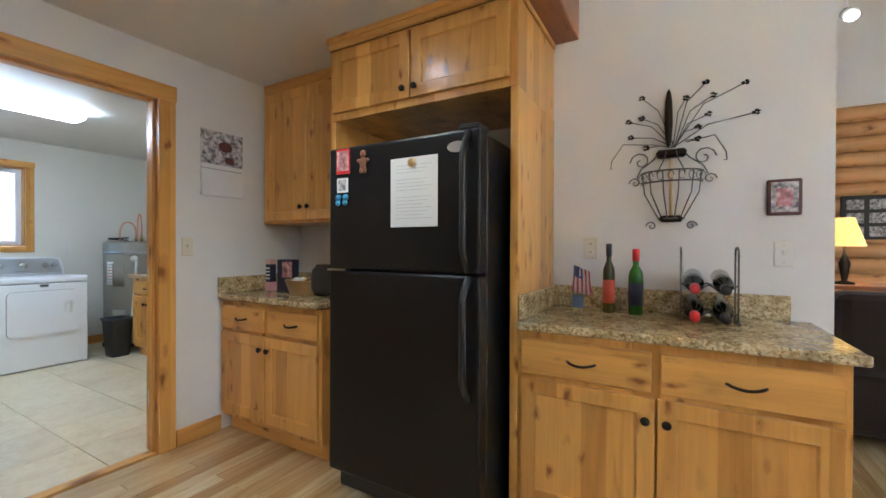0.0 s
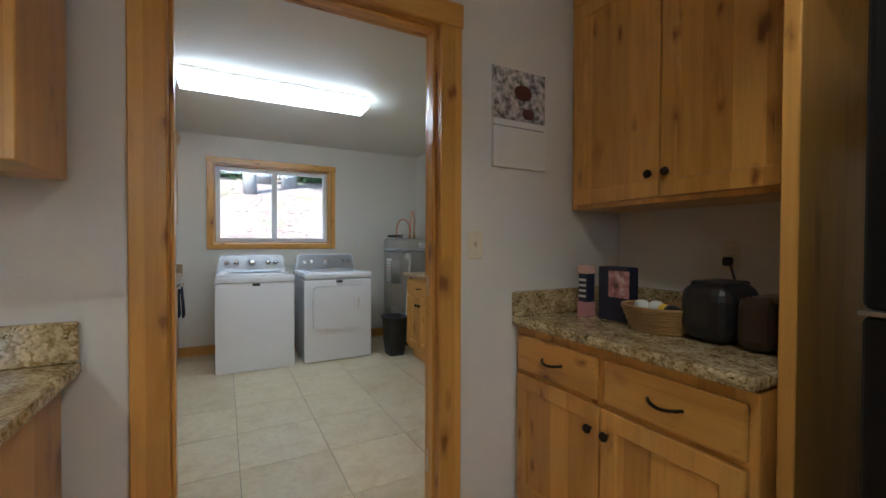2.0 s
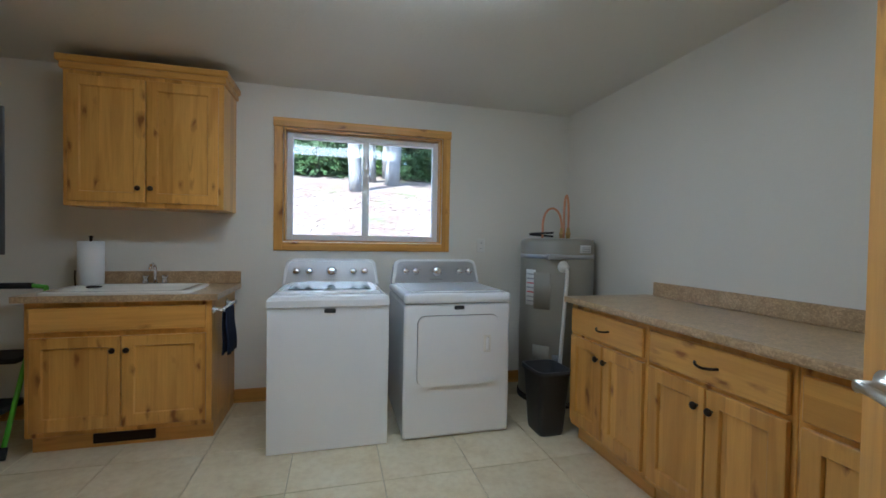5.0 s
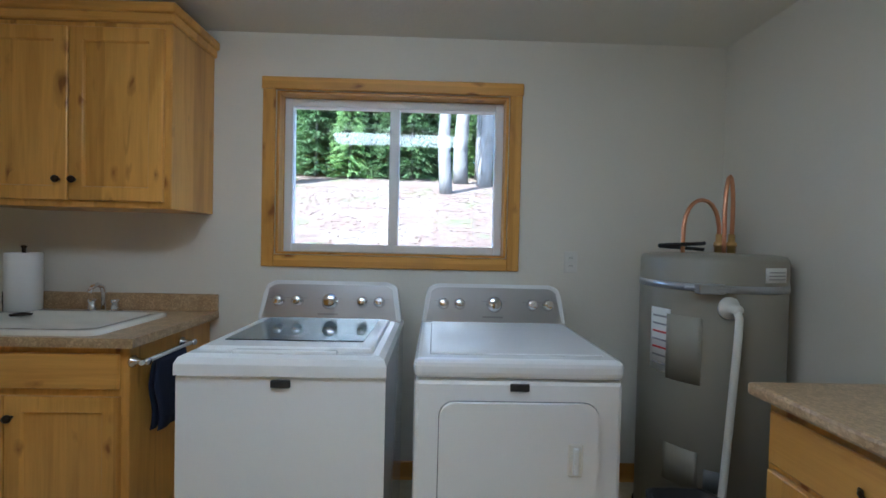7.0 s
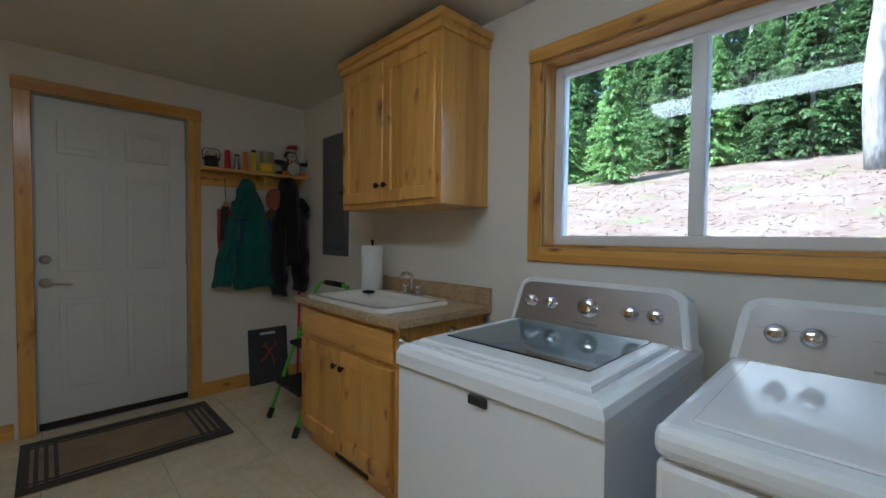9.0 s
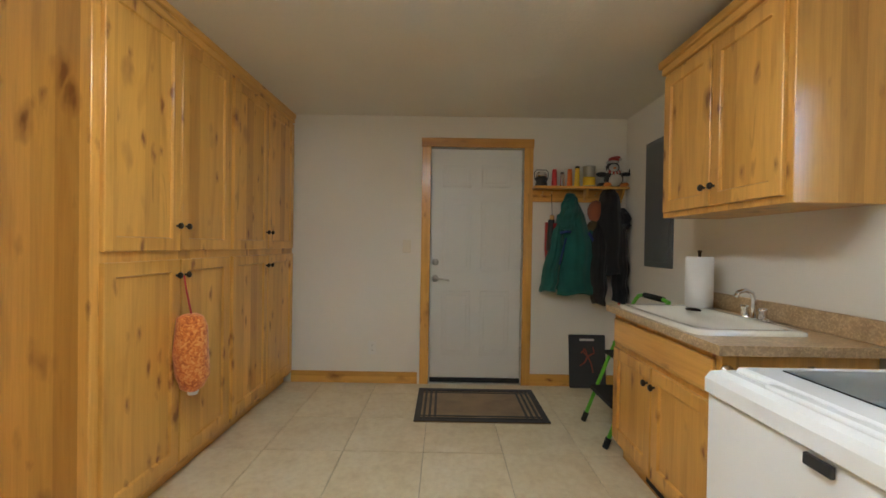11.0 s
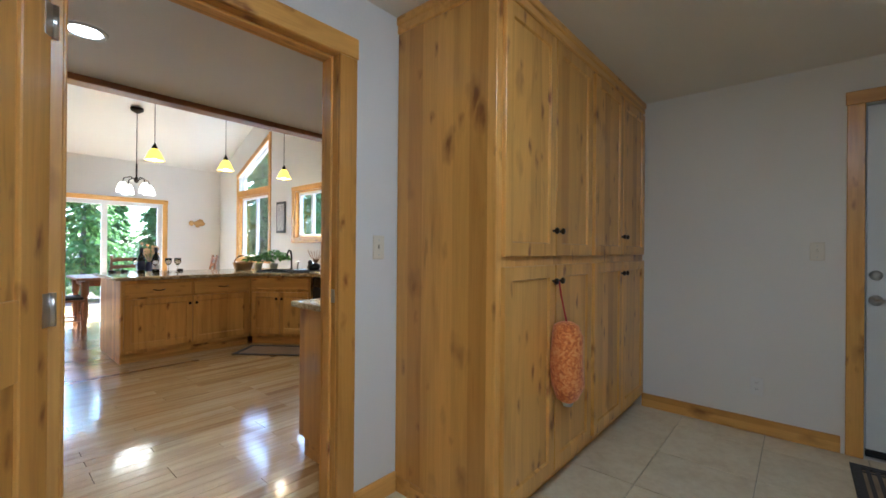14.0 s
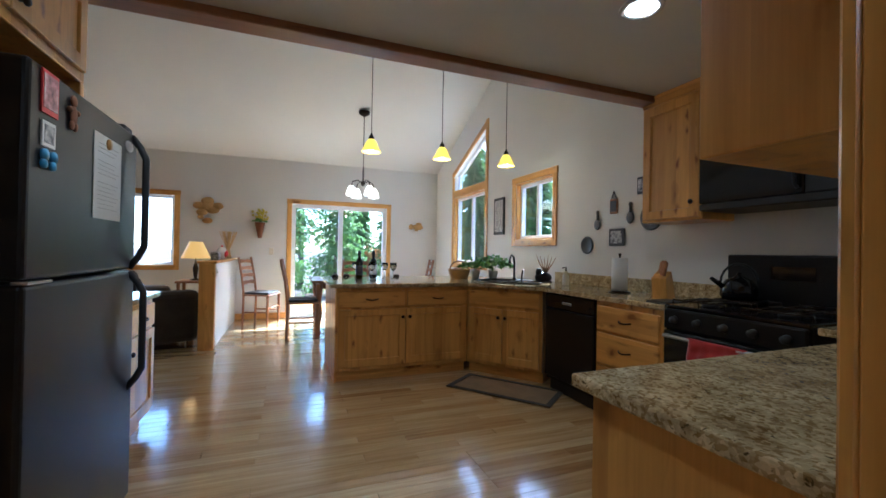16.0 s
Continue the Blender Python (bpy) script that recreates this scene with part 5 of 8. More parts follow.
def torch(at, mat, label, h=0.16, r=0.026, top=None):
    t = thing("torch", at, label, "torch", "torches on the shelf")
    part("barrel", lathe(bmesh.new(), [(r, 0), (r * 0.95, 0.01), (r * 0.8, 0.07), (r * 0.75, h * 0.9)], 16), mat, t)
    part("head", lathe(bmesh.new(), [(r * 0.75, h * 0.88), (r * 0.7, h), (0, h + 0.004)], 16), top or mat, t)
    return t


torch((XS, 4.90, ZSH), RED, "red plastic torch standing on end", 0.15, 0.027)
torch((XS, 4.97, ZSH), CHROME, "small chrome and black torch", 0.125, 0.024, BLACKP)
torch((XS, 5.035, ZSH), ORANGE, "orange plastic torch standing on end", 0.155, 0.026)
torch((XS, 5.10, ZSH), YELLOW, "yellow torch with a black head", 0.18, 0.027, BLACKP)
can = thing("fuel_can", (XS, 5.205, ZSH), "silver and yellow tin can", "can")
part("tin", lathe(bmesh.new(), [(0.052, 0.0), (0.052, 0.17), (0.054, 0.172), (0.054, 0.182), (0.045, 0.182), (0.045, 0.176), (0, 0.176)], 24), NICKEL, can)
part("label", lathe(bmesh.new(), [(0.053, 0.01), (0.0535, 0.01), (0.0535, 0.085), (0.053, 0.085)], 24), YELLOW, can, "yellow band")
solid("glove", ball(ball(bmesh.new(), (XS, 5.32, ZSH + 0.02), 0.05, 0.045, 0.02), (XS + 0.01, 5.36, ZSH + 0.02), 0.03, 0.03, 0.018), BLACKCLOTH, "crumpled black glove on the shelf", "glove")
PLUSH = cloth("black_plush", (0.018, 0.018, 0.02), 120)
PLUSH_W = cloth("cream_plush", (0.70, 0.66, 0.55), 120)
PLUSH_R = cloth("red_plush", (0.52, 0.045, 0.03), 120)
PLUSH_O = cloth("orange_plush", (0.78, 0.25, 0.04), 120)


def stuffed_toy(at):
    """A sitting stuffed bird with a striped scarf and a pointed cap, one mesh of several cloths."""
    bm = bmesh.new()
    lumps = ((0, 0, 0.075, 0.065, 0.085, 0.08, 0), (0.035, 0, 0.065, 0.042, 0.062, 0.058, 1), (0, -0.01, 0.175, 0.052, 0.06, 0.052, 0), (0.034, -0.014, 0.17, 0.026, 0.042, 0.034, 1),
             (0.062, -0.016, 0.163, 0.016, 0.013, 0.009, 3), (0.05, -0.075, 0.018, 0.05, 0.036, 0.02, 3), (0.05, 0.075, 0.018, 0.05, 0.036, 0.02, 3),
             (0.0, -0.105, 0.115, 0.024, 0.052, 0.022, 0), (0.0, 0.115, 0.12, 0.022, 0.055, 0.018, 0), (0.0, 0.155, 0.15, 0.018, 0.022, 0.03, 0),
             (0.0, -0.01, 0.222, 0.05, 0.058, 0.016, 1), (0.0, 0.0, 0.245, 0.042, 0.048, 0.028, 2), (0.0, 0.03, 0.262, 0.022, 0.032, 0.018, 2), (0.012, 0.052, 0.25, 0.014, 0.014, 0.014, 1))
    for x, y, z, a, b, c, k in lumps:
        n0 = len(bm.faces)
        ball(bm, (at[0] + x, at[1] + y, at[2] + z), a, b, c, 14)
        bm.faces.ensure_lookup_table()
        for f in bm.faces[n0:]:
            f.material_index = k
    for j in range(9):
        n0 = len(bm.faces)
        ball(bm, (at[0] + 0.048 - 0.0045 * (j - 4) ** 2 * 0.35, at[1] - 0.062 + 0.014 * j, at[2] + 0.118 + 0.0016 * (j - 4) ** 2), 0.014, 0.010, 0.017, 8)
        bm.faces.ensure_lookup_table()
        for f in bm.faces[n0:]:
            f.material_index = 2 if j % 2 else 1
    ob = solid("plush_toy", bm, PLUSH, "black and cream stuffed bird in a red cap and striped scarf", "soft toy")
    for mt in (PLUSH_W, PLUSH_R, PLUSH_O):
        ob.data.materials.append(mt)
    return ob


stuffed_toy((XS - 0.01, 5.425, ZSH))


# coats: draped, folded shells
def garment(name, at, mat, outline, label, depth=0.085, seed=1):
    """A hanging garment: left and right limits by height, with folds; (z, y0, y1) from top to hem."""
    bm = bmesh.new()
    rng = random.Random(seed)
    ph = [rng.uniform(0, 6.3) for _ in range(6)]
    n = 20
    rows = []
    steps = 26
    for i in range(steps + 1):
        s = i / steps * (len(outline) - 1)
        k = min(int(s), len(outline) - 2)
        f = s - k
        z, y0, y1 = [outline[k][c] * (1 - f) + outline[k + 1][c] * f for c in range(3)]
        ring = []
        for j in range(2 * n):
            u = j / n if j < n else (2 * n - j) / n
            y = y0 + (y1 - y0) * u
            thick = depth * math.sin(math.pi * min(max(u, 0.02), 0.98)) ** 0.5 * min(1.0, 0.35 + 2.2 * i / steps)
            fold = 0.004 * math.sin(9 * u * math.pi + ph[0] + 1.2 * i / steps) + 0.003 * math.sin(21 * u + ph[1] + 0.25 * i) + 0.006 * math.sin(0.9 * i + 5 * u + ph[2])
            x = (0.012 + thick + fold * min(1, 3 * i / steps + 0.3)) if j < n else 0.006
            ring.append(bm.verts.new((at[0] + x, at[1] + y + 0.006 * math.sin(0.7 * i + ph[3]), z + (0.012 * math.sin(7 * u + ph[4]) if i == steps else 0))))
        rows.append(ring)
    for a, b in zip(rows, rows[1:]):
        for j in range(2 * n):
            bm.faces.new((a[j], a[(j + 1) % (2 * n)], b[(j + 1) % (2 * n)], b[j])).smooth = True
    bm.faces.new(rows[0])
    bm.faces.new(rows[-1][::-1])
    return bm


jk = thing("jacket", (XW + 0.03, 5.05, 0.78), "teal green jacket hung on a hook", "jacket")
part("jacket_body", garment("jacket", (XW + 0.02, 5.05), TEAL, [(1.69, -0.03, 0.03), (1.60, -0.07, 0.08), (1.48, -0.10, 0.13), (1.36, -0.11, 0.18), (1.2, -0.12, 0.21), (1.0, -0.13, 0.22), (0.85, -0.12, 0.22), (0.80, -0.11, 0.21)], "", 0.13, 3), TEAL, jk, here=True)
part("sleeve", garment("sleeve", (XW + 0.06, 4.95), TEAL, [(1.50, -0.02, 0.06), (1.36, -0.07, 0.05), (1.12, -0.12, 0.03), (0.92, -0.16, 0.0), (0.83, -0.17, -0.02)], "", 0.085, 5), TEAL, jk, here=True)
part("sleeve", garment("sleeve", (XW + 0.04, 5.25), TEAL, [(1.42, -0.06, 0.0), (1.2, -0.05, 0.03), (0.95, -0.06, 0.035), (0.80, -0.06, 0.03)], "", 0.075, 6), TEAL, jk, here=True)
part("hood", garment("hood", (XW + 0.075, 5.03), TEAL, [(1.68, -0.02, 0.05), (1.60, -0.07, 0.08), (1.48, -0.10, 0.09), (1.36, -0.12, 0.06)], "", 0.085, 8), TEAL, jk, here=True)
PIPING = material("blue_piping", (0.02, 0.04, 0.2), 0.7)
part("trim_band", tube(bmesh.new(), [(XW + 0.17, 4.93, 1.335), (XW + 0.18, 4.98, 1.345), (XW + 0.17, 5.02, 1.345)], 0.012, 8), PIPING, jk, "navy collar band", here=True)
part("trim_band", tube(bmesh.new(), [(XW + 0.165, 4.985, 1.29), (XW + 0.16, 4.96, 1.18), (XW + 0.155, 4.935, 1.06)], 0.008, 8), PIPING, jk, "navy sleeve piping", here=True)
part("trim_band", tube(bmesh.new(), [(XW + 0.14, 5.19, 1.34), (XW + 0.12, 5.23, 1.28), (XW + 0.10, 5.26, 1.24)], 0.012, 8), PIPING, jk, "navy collar band", here=True)
part("zip", tube(bmesh.new(), [(XW + 0.125, 5.06, 1.38), (XW + 0.13, 5.07, 1.1), (XW + 0.13, 5.07, 0.82)], 0.005, 6), BLACKP, jk, here=True)
bj = thing("jacket", (XW + 0.03, 5.40, 0.70), "black fleece jacket hung on a hook", "jacket")
part("jacket_body", garment("jacket", (XW + 0.02, 5.40), BLACKCLOTH, [(1.76, -0.03, 0.03), (1.68, -0.09, 0.07), (1.55, -0.13, 0.10), (1.35, -0.15, 0.13), (1.15, -0.15, 0.14), (0.98, -0.13, 0.14)], "", 0.15, 11), BLACKCLOTH, bj, here=True)
part("sleeve", garment("sleeve", (XW + 0.07, 5.30), BLACKCLOTH, [(1.45, -0.04, 0.07), (1.2, -0.09, 0.07), (0.9, -0.09, 0.07), (0.72, -0.06, 0.06)], "", 0.10, 12), BLACKCLOTH, bj, here=True)
part("sleeve", garment("sleeve", (XW + 0.07, 5.48), BLACKCLOTH, [(1.45, -0.07, 0.05), (1.15, -0.08, 0.07), (0.9, -0.07, 0.075), (0.74, -0.06, 0.07)], "", 0.10, 13), BLACKCLOTH, bj, here=True)
part("cuff", garment("cuff", (XW + 0.10, 5.50), BLACKCLOTH, [(1.56, -0.04, 0.0), (1.50, -0.05, 0.045), (1.42, -0.04, 0.05), (1.38, -0.02, 0.04)], "", 0.08, 14), BLACKCLOTH, bj, "turned-up collar", here=True)
cp = thing("cap", (XW + 0.06, 5.27, 1.35), "orange-brown baseball cap hung on a hook", "cap")
CAPM = cloth("rust_cotton", (0.42, 0.12, 0.05))
part("crown", ball(bmesh.new(), (XW + 0.07, 5.27, 1.53), 0.06, 0.075, 0.10), CAPM, cp, here=True)
part("peak", ball(bmesh.new(), (XW + 0.085, 5.265, 1.40), 0.02, 0.075, 0.055), cloth("olive_cotton", (0.12, 0.08, 0.03)), cp, here=True)
um = thing("umbrella", (XW + 0.05, 4.88, 1.0), "folded red and black umbrella hung on a hook", "umbrella")
part("canopy", tube(bmesh.new(), [(XW + 0.05, 4.90, 1.42), (XW + 0.05, 4.87, 1.2), (XW + 0.05, 4.86, 1.0)], 0.07, 10, taper=0.015), REDCLOTH, um, here=True)
part("sleeve", tube(bmesh.new(), [(XW + 0.09, 4.875, 1.45), (XW + 0.09, 4.86, 1.18)], 0.028, 10), BLACKP, um, here=True)
part("handle", tube(bmesh.new(), [(XW + 0.08, 4.88, 1.44), (XW + 0.08, 4.885, 1.49)], 0.02, 10), WOOD_Z, um, here=True)
part("strap", tube(bmesh.new(), [(XW + 0.08, 4.885, 1.48), (XW + 0.06, 4.88, 1.68)], 0.003, 6), BLACKP, um, here=True)

# rug at the outside door
def rug(name, at, w, d, label, turn=0.0, border=BLACKCLOTH, field=None):
    r = thing(name, pose(at[0], at[1], 0.0, 0, 0, turn), label, "rug")
    part("carpet", boxed(-w / 2, w / 2, -d / 2, d / 2, 0.001, 0.008, bevel=0.002), field, r)
    for s in (-1, 1):
        part("border", boxed(s * w / 2 - 0.045 * (s > 0), s * w / 2 + 0.045 * (s < 0), -d / 2, d / 2, 0.0082, 0.011), border, r)
        part("border", boxed(-w / 2 + 0.045, w / 2 - 0.045, s * d / 2 - 0.045 * (s > 0), s * d / 2 + 0.045 * (s < 0), 0.0082, 0.011), border, r)
    return r


COIR = cloth("tan_coir", (0.32, 0.21, 0.10), 160)
dm = rug("door_mat", (-1.135, 4.225), 0.66, 0.97, "tan coir door mat with dark striped border", 0.0, BLACKCLOTH, COIR)
for s in (-1, 1):
    for o in (0.07, 0.11, 0.15):
        part("stripe", boxed(-0.33, 0.33, s * (0.485 - o) - 0.009, s * (0.485 - o) + 0.009, 0.0082, 0.0105), BLACKCLOTH, dm)
    for o in (0.06, 0.095):
        part("stripe", boxed(s * (0.33 - o) - 0.008, s * (0.33 - o) + 0.008, -0.485, 0.485, 0.0084, 0.0108), BLACKCLOTH, dm)

# bag of bags on the pantry knob
QUILT = cloth("orange_print_cotton", (0.66, 0.17, 0.03), 50)
color(QUILT, ramp(QUILT, noise_tex(QUILT, coords(QUILT, (1, 1, 1), False), 38, 3, 0.6, 1.5), ((0.35, (0.45, 0.10, 0.02)), (0.5, (0.70, 0.21, 0.035)), (0.65, (0.80, 0.38, 0.10)))))
bg = thing("bag_holder", (-0.02, PY + 0.09, 0.45), "orange printed cloth bag holder hung on a pantry knob", "bag")
bm = lathe(bmesh.new(), [(0.03, 0.0), (0.05, 0.015), (0.075, 0.08), (0.08, 0.2), (0.075, 0.33), (0.06, 0.38), (0.03, 0.395), (0, 0.397)], 24)
for v in bm.verts:
    v.co.x += 0.02 * v.co.z / 0.4 + 0.006 * math.sin(40 * v.co.z + 5 * v.co.y)
    v.co.y += 0.005 * math.sin(31 * v.co.z + 3 * math.atan2(v.co.y, v.co.x))
part("sack", bm, QUILT, bg)
part("mouth", lathe(bmesh.new(), [(0.0, -0.025), (0.022, -0.02), (0.03, 0.005)], 16), PAPER, bg, "white plastic bag end")
part("loop", tube(bmesh.new(), [(0.02, 0, 0.39), (0.01, -0.03, 0.50), (0.0, -0.05, 0.585), (-0.01, -0.045, 0.52), (0.015, 0, 0.39)], 0.004, 6), REDCLOTH, bg)

# calendar on the kitchen wall
ca = thing("calendar", (2.13, YK, 1.52), "wall calendar with a photo above white pages", "calendar")
part("picture", boxed(1.995, 2.285, YK - 0.006, YK - 0.002, 1.735, 1.955), GREYPHOTO, ca, here=True)
part("blossom_print", ball(ball(bmesh.new(), (2.16, YK - 0.006, 1.86), 0.05, 0.0012, 0.035), (2.19, YK - 0.006, 1.77), 0.035, 0.0012, 0.025), material("dark_print", (0.1, 0.03, 0.03), 0.6), ca, here=True)
part("page", boxed(1.995, 2.285, YK - 0.016, YK - 0.002, 1.525, 1.73), PAPER, ca, here=True)
part("heading", boxed(1.99, 2.27, YK - 0.0172, YK - 0.0162, 1.698, 1.703), INK, ca, here=True)

# ---- kitchen things ----
def bottle(name, at, mat, label, h=0.30, r=0.037, tag=None, cap=None):
    b = thing(name, at if isinstance(at, Matrix) else pose(*at), label, "bottle")
    part("glass", lathe(bmesh.new(), [(r * 0.9, 0), (r, 0.006), (r, h * 0.58), (r * 0.9, h * 0.65), (r * 0.42, h * 0.75), (r * 0.38, h * 0.96), (r * 0.45, h * 0.965), (r * 0.45, h), (0, h)], 20), mat, b)
    if tag:
        part("label", lathe(bmesh.new(), [(r * 1.01, h * 0.14), (r * 1.025, h * 0.14), (r * 1.025, h * 0.48), (r * 1.01, h * 0.48)], 20), tag, b)
    part("capsule", lathe(bmesh.new(), [(r * 0.44, h * 0.82), (r * 0.5, h * 0.82), (r * 0.5, h + 0.002), (0, h + 0.003)], 14), cap or BLACKP, b)
    return b


DARKGLASS = material("dark_wine_glass", (0.012, 0.014, 0.006), 0.06)
GREENGLASS = material("green_bottle_glass", (0.035, 0.12, 0.012), 0.06)
OLIVEGLASS = material("olive_bottle_glass", (0.05, 0.045, 0.008), 0.06)
ORANGELABEL = material("orange_label", (0.50, 0.085, 0.03), 0.6)
NAVYLABEL = material("navy_label", (0.02, 0.025, 0.06), 0.6)
bottle("wine_bottle", (2.64, -0.515, CT), OLIVEGLASS, "olive wine bottle with an orange label", 0.335, 0.028, ORANGELABEL)
bottle("wine_bottle", (2.645, -0.635, CT), GREENGLASS, "green wine bottle with a dark label and red cap", 0.31, 0.033, NAVYLABEL, RED)
fg = thing("flag_stand", (2.60, -0.375, CT), "small striped flag in a clear bottle", "flag")
part("holder", lathe(bmesh.new(), [(0.026, 0), (0.028, 0.01), (0.028, 0.10), (0.012, 0.13), (0.012, 0.15), (0, 0.15)], 16), GLASS_G, fg)
part("base_label", lathe(bmesh.new(), [(0.0286, 0.02), (0.0292, 0.02), (0.0292, 0.08), (0.0286, 0.08)], 16), material("blue_grey_label", (0.10, 0.13, 0.22), 0.6), fg)
part("staff", tube(bmesh.new(), [(0, 0, 0.10), (-0.03, -0.015, 0.235)], 0.002, 6), BRASS, fg)


def flag_strip(j0, j1, i0, i1, off):
    """A strip of the hanging cloth, j across its stripes and i down its fly."""
    bm = bmesh.new()
    grid = []
    for i in range(7):
        s = i0 + (i1 - i0) * i / 6
        grid.append([bm.verts.new((-0.034 - off + 0.006 * math.sin(5 * s + 9 * j), 0.012 - 0.075 * j - 0.012 * s + 0.02 * s * (1 - j), 0.232 - 0.03 * j - 0.13 * s + 0.012 * j * s)) for j in (j0, 0.5 * (j0 + j1), j1)])
    for a, b in zip(grid, grid[1:]):
        for k in range(2):
            bm.faces.new((a[k], a[k + 1], b[k + 1], b[k])).smooth = True
    return bm


FLAG_W = cloth("white_flag_cotton", (0.68, 0.66, 0.66), 300)
FLAG_R = cloth("red_flag_cotton", (0.45, 0.07, 0.09), 300)
FLAG_B = cloth("navy_flag_cotton", (0.06, 0.08, 0.22), 300)
for k in range(9):
    part("stripe", flag_strip(k / 9, (k + 1) / 9, 0.0, 1.0, 0.0), FLAG_W if k % 2 else FLAG_R, fg).modifiers.new("thick", "SOLIDIFY").thickness = 0.0008
part("canton", flag_strip(0.0, 0.56, 0.0, 0.42, 0.002), FLAG_B, fg).modifiers.new("thick", "SOLIDIFY").thickness = 0.0008
# wine rack
wr = thing("wine_rack", (2.60, -0.92, CT), "wrought-iron wine rack holding four bottles", "wine rack")
WIRE = material("grey_wrought_iron", (0.16, 0.15, 0.14), 0.45, 0.8)
for y in (-0.82, -1.025):
    for x in (2.55, 2.66):
        part("upright", tube(bmesh.new(), [(x, y, CT), (x, y, CT + 0.29)], 0.004, 6), WIRE, wr, here=True)
    part("arch", tube(bmesh.new(), [(2.55 + 0.055 - 0.055 * math.cos(math.pi * k / 8), y, CT + 0.29 + 0.03 * math.sin(math.pi * k / 8)) for k in range(9)], 0.004, 6), WIRE, wr, here=True)
    part("foot", tube(bmesh.new(), [(2.50, y, CT + 0.012), (2.52, y, CT + 0.004), (2.69, y, CT + 0.004), (2.71, y, CT + 0.012)], 0.004, 6), WIRE, wr, here=True)
for z in (0.028, 0.143):
    for x in (2.55, 2.66):
        part("cradle", tube(bmesh.new(), [(x, -0.82 - 0.205 * k / 16, CT + z + 0.018 * math.cos(4 * math.pi * k / 16)) for k in range(17)], 0.004, 6), WIRE, wr, here=True)
for z in (0.07, 0.185):
    for y, cap in ((-0.87, RED), (-0.975, BLACKP)):
        m = Matrix.Translation((2.74, y, CT + z - 0.0)) @ Matrix.Rotation(radians(-97), 4, "Y")
        bottle("wine_bottle", m, DARKGLASS, "dark wine bottle lying in the iron rack", 0.30, 0.037, None, cap)
# iron wall basket
ib = thing("wall_basket", (2.78, -0.748, 1.30), "wrought-iron wall basket with leafy twigs", "wall decoration")
X = XW2 - 0.008
ci = -0.748


def wire(pts, r=0.0035, name="wire"):
    part(name, tube(bmesh.new(), [(X - (p[2] if len(p) > 2 else 0), ci - p[0], p[1]) for p in pts], r, 6), WIRE, ib, here=True)


def basket_ring(z, w, d, r=0.004):
    wire([(w * math.cos(math.pi * k / 12), z, d * math.sin(math.pi * k / 12)) for k in range(13)], r, "hoop")


basket_ring(1.56, 0.135, 0.11)
basket_ring(1.51, 0.13, 0.105)
basket_ring(1.335, 0.055, 0.045)
for k in range(1, 12, 2):
    a = math.pi * k / 12
    wire([(0.13 * math.cos(a), 1.56, 0.105 * math.sin(a)), (0.12 * math.cos(a), 1.46, 0.095 * math.sin(a)), (0.055 * math.cos(a), 1.335, 0.045 * math.sin(a))], 0.003, "rib")
for k in range(9):
    a = math.pi * (k + 0.5) / 9
    wire([(0.133 * math.cos(a) + 0.012 * math.cos(t), 1.535 + 0.02 * math.sin(t), 0.11 * math.sin(a)) for t in [j * 0.7 for j in range(9)]], 0.002, "curl")
for s in (-1, 1):
    for cx, cz, r0 in ((0.135, 1.625, 0.05), (0.16, 1.52, 0.028), (0.085, 1.30, 0.025)):
        wire([(s * (cx + r0 * (1 - t / 14) * math.cos(t * 0.65)), cz + r0 * (1 - t / 14) * math.sin(t * 0.65), 0.01) for t in range(13)], 0.003, "scroll")
part("cup", boxed(X - 0.05, X - 0.002, ci - 0.065, ci + 0.065, 1.63, 1.67, bevel=0.012), IRON, ib, here=True)
part("foot_cup", boxed(X - 0.04, X - 0.002, ci - 0.05, ci + 0.05, 1.318, 1.35, bevel=0.01), IRON, ib, here=True)
part("candle", tube(bmesh.new(), [(X - 0.035, ci, 1.35), (X - 0.035, ci, 1.62)], 0.009, 10), material("ivory_wax", (0.7, 0.55, 0.3), 0.6), ib, here=True)
part("tall_leaf", ball(bmesh.new(), (X - 0.03, ci + 0.012, 1.82), 0.012, 0.018, 0.145), IRON, ib, here=True)
_rt = random.Random(6)
for ex, ez in ((-0.13, 1.94), (-0.19, 1.83), (-0.18, 1.75), (-0.13, 1.84), (-0.11, 1.69), (0.14, 1.97), (0.06, 1.91), (0.17, 1.905), (0.29, 1.94), (0.33, 1.80), (0.15, 1.82), (0.11, 1.765), (0.11, 1.71)):
    wire([(0.02 * _rt.random(), 1.68, 0.02), (ex * 0.45, 1.70 + (ez - 1.70) * 0.7, 0.03), (ex, ez, 0.02)], 0.0025, "twig")
    star = bmesh.new()
    for q in range(5):
        a = 2 * math.pi * q / 5 + _rt.random()
        ball(star, (X - 0.025, ci - ex + 0.009 * math.cos(a), ez + 0.009 * math.sin(a)), 0.003, 0.008, 0.005, 6)
    part("leaf", star, IRON, ib, here=True)
for s in (-1, 1):
    wire([(s * 0.05, 1.66, 0.03), (s * 0.075, 1.62, 0.06), (s * 0.13, 1.58, 0.05), (s * 0.15, 1.545, 0.02)], 0.0035, "shoulder")
    wire([(s * 0.02, 1.66, 0.05), (s * 0.03, 1.61, 0.09), (s * 0.06, 1.545, 0.105)], 0.003, "shoulder")
for s, e in ((1, 0.22), (-1, -0.27)):
    wire([(s * 0.06, 1.70, 0.02), (e * 0.8, 1.72, 0.02), (e, 1.64, 0.02), (e * 1.02, 1.60, 0.02), (e * 0.97, 1.60, 0.02)], 0.0025, "tendril")
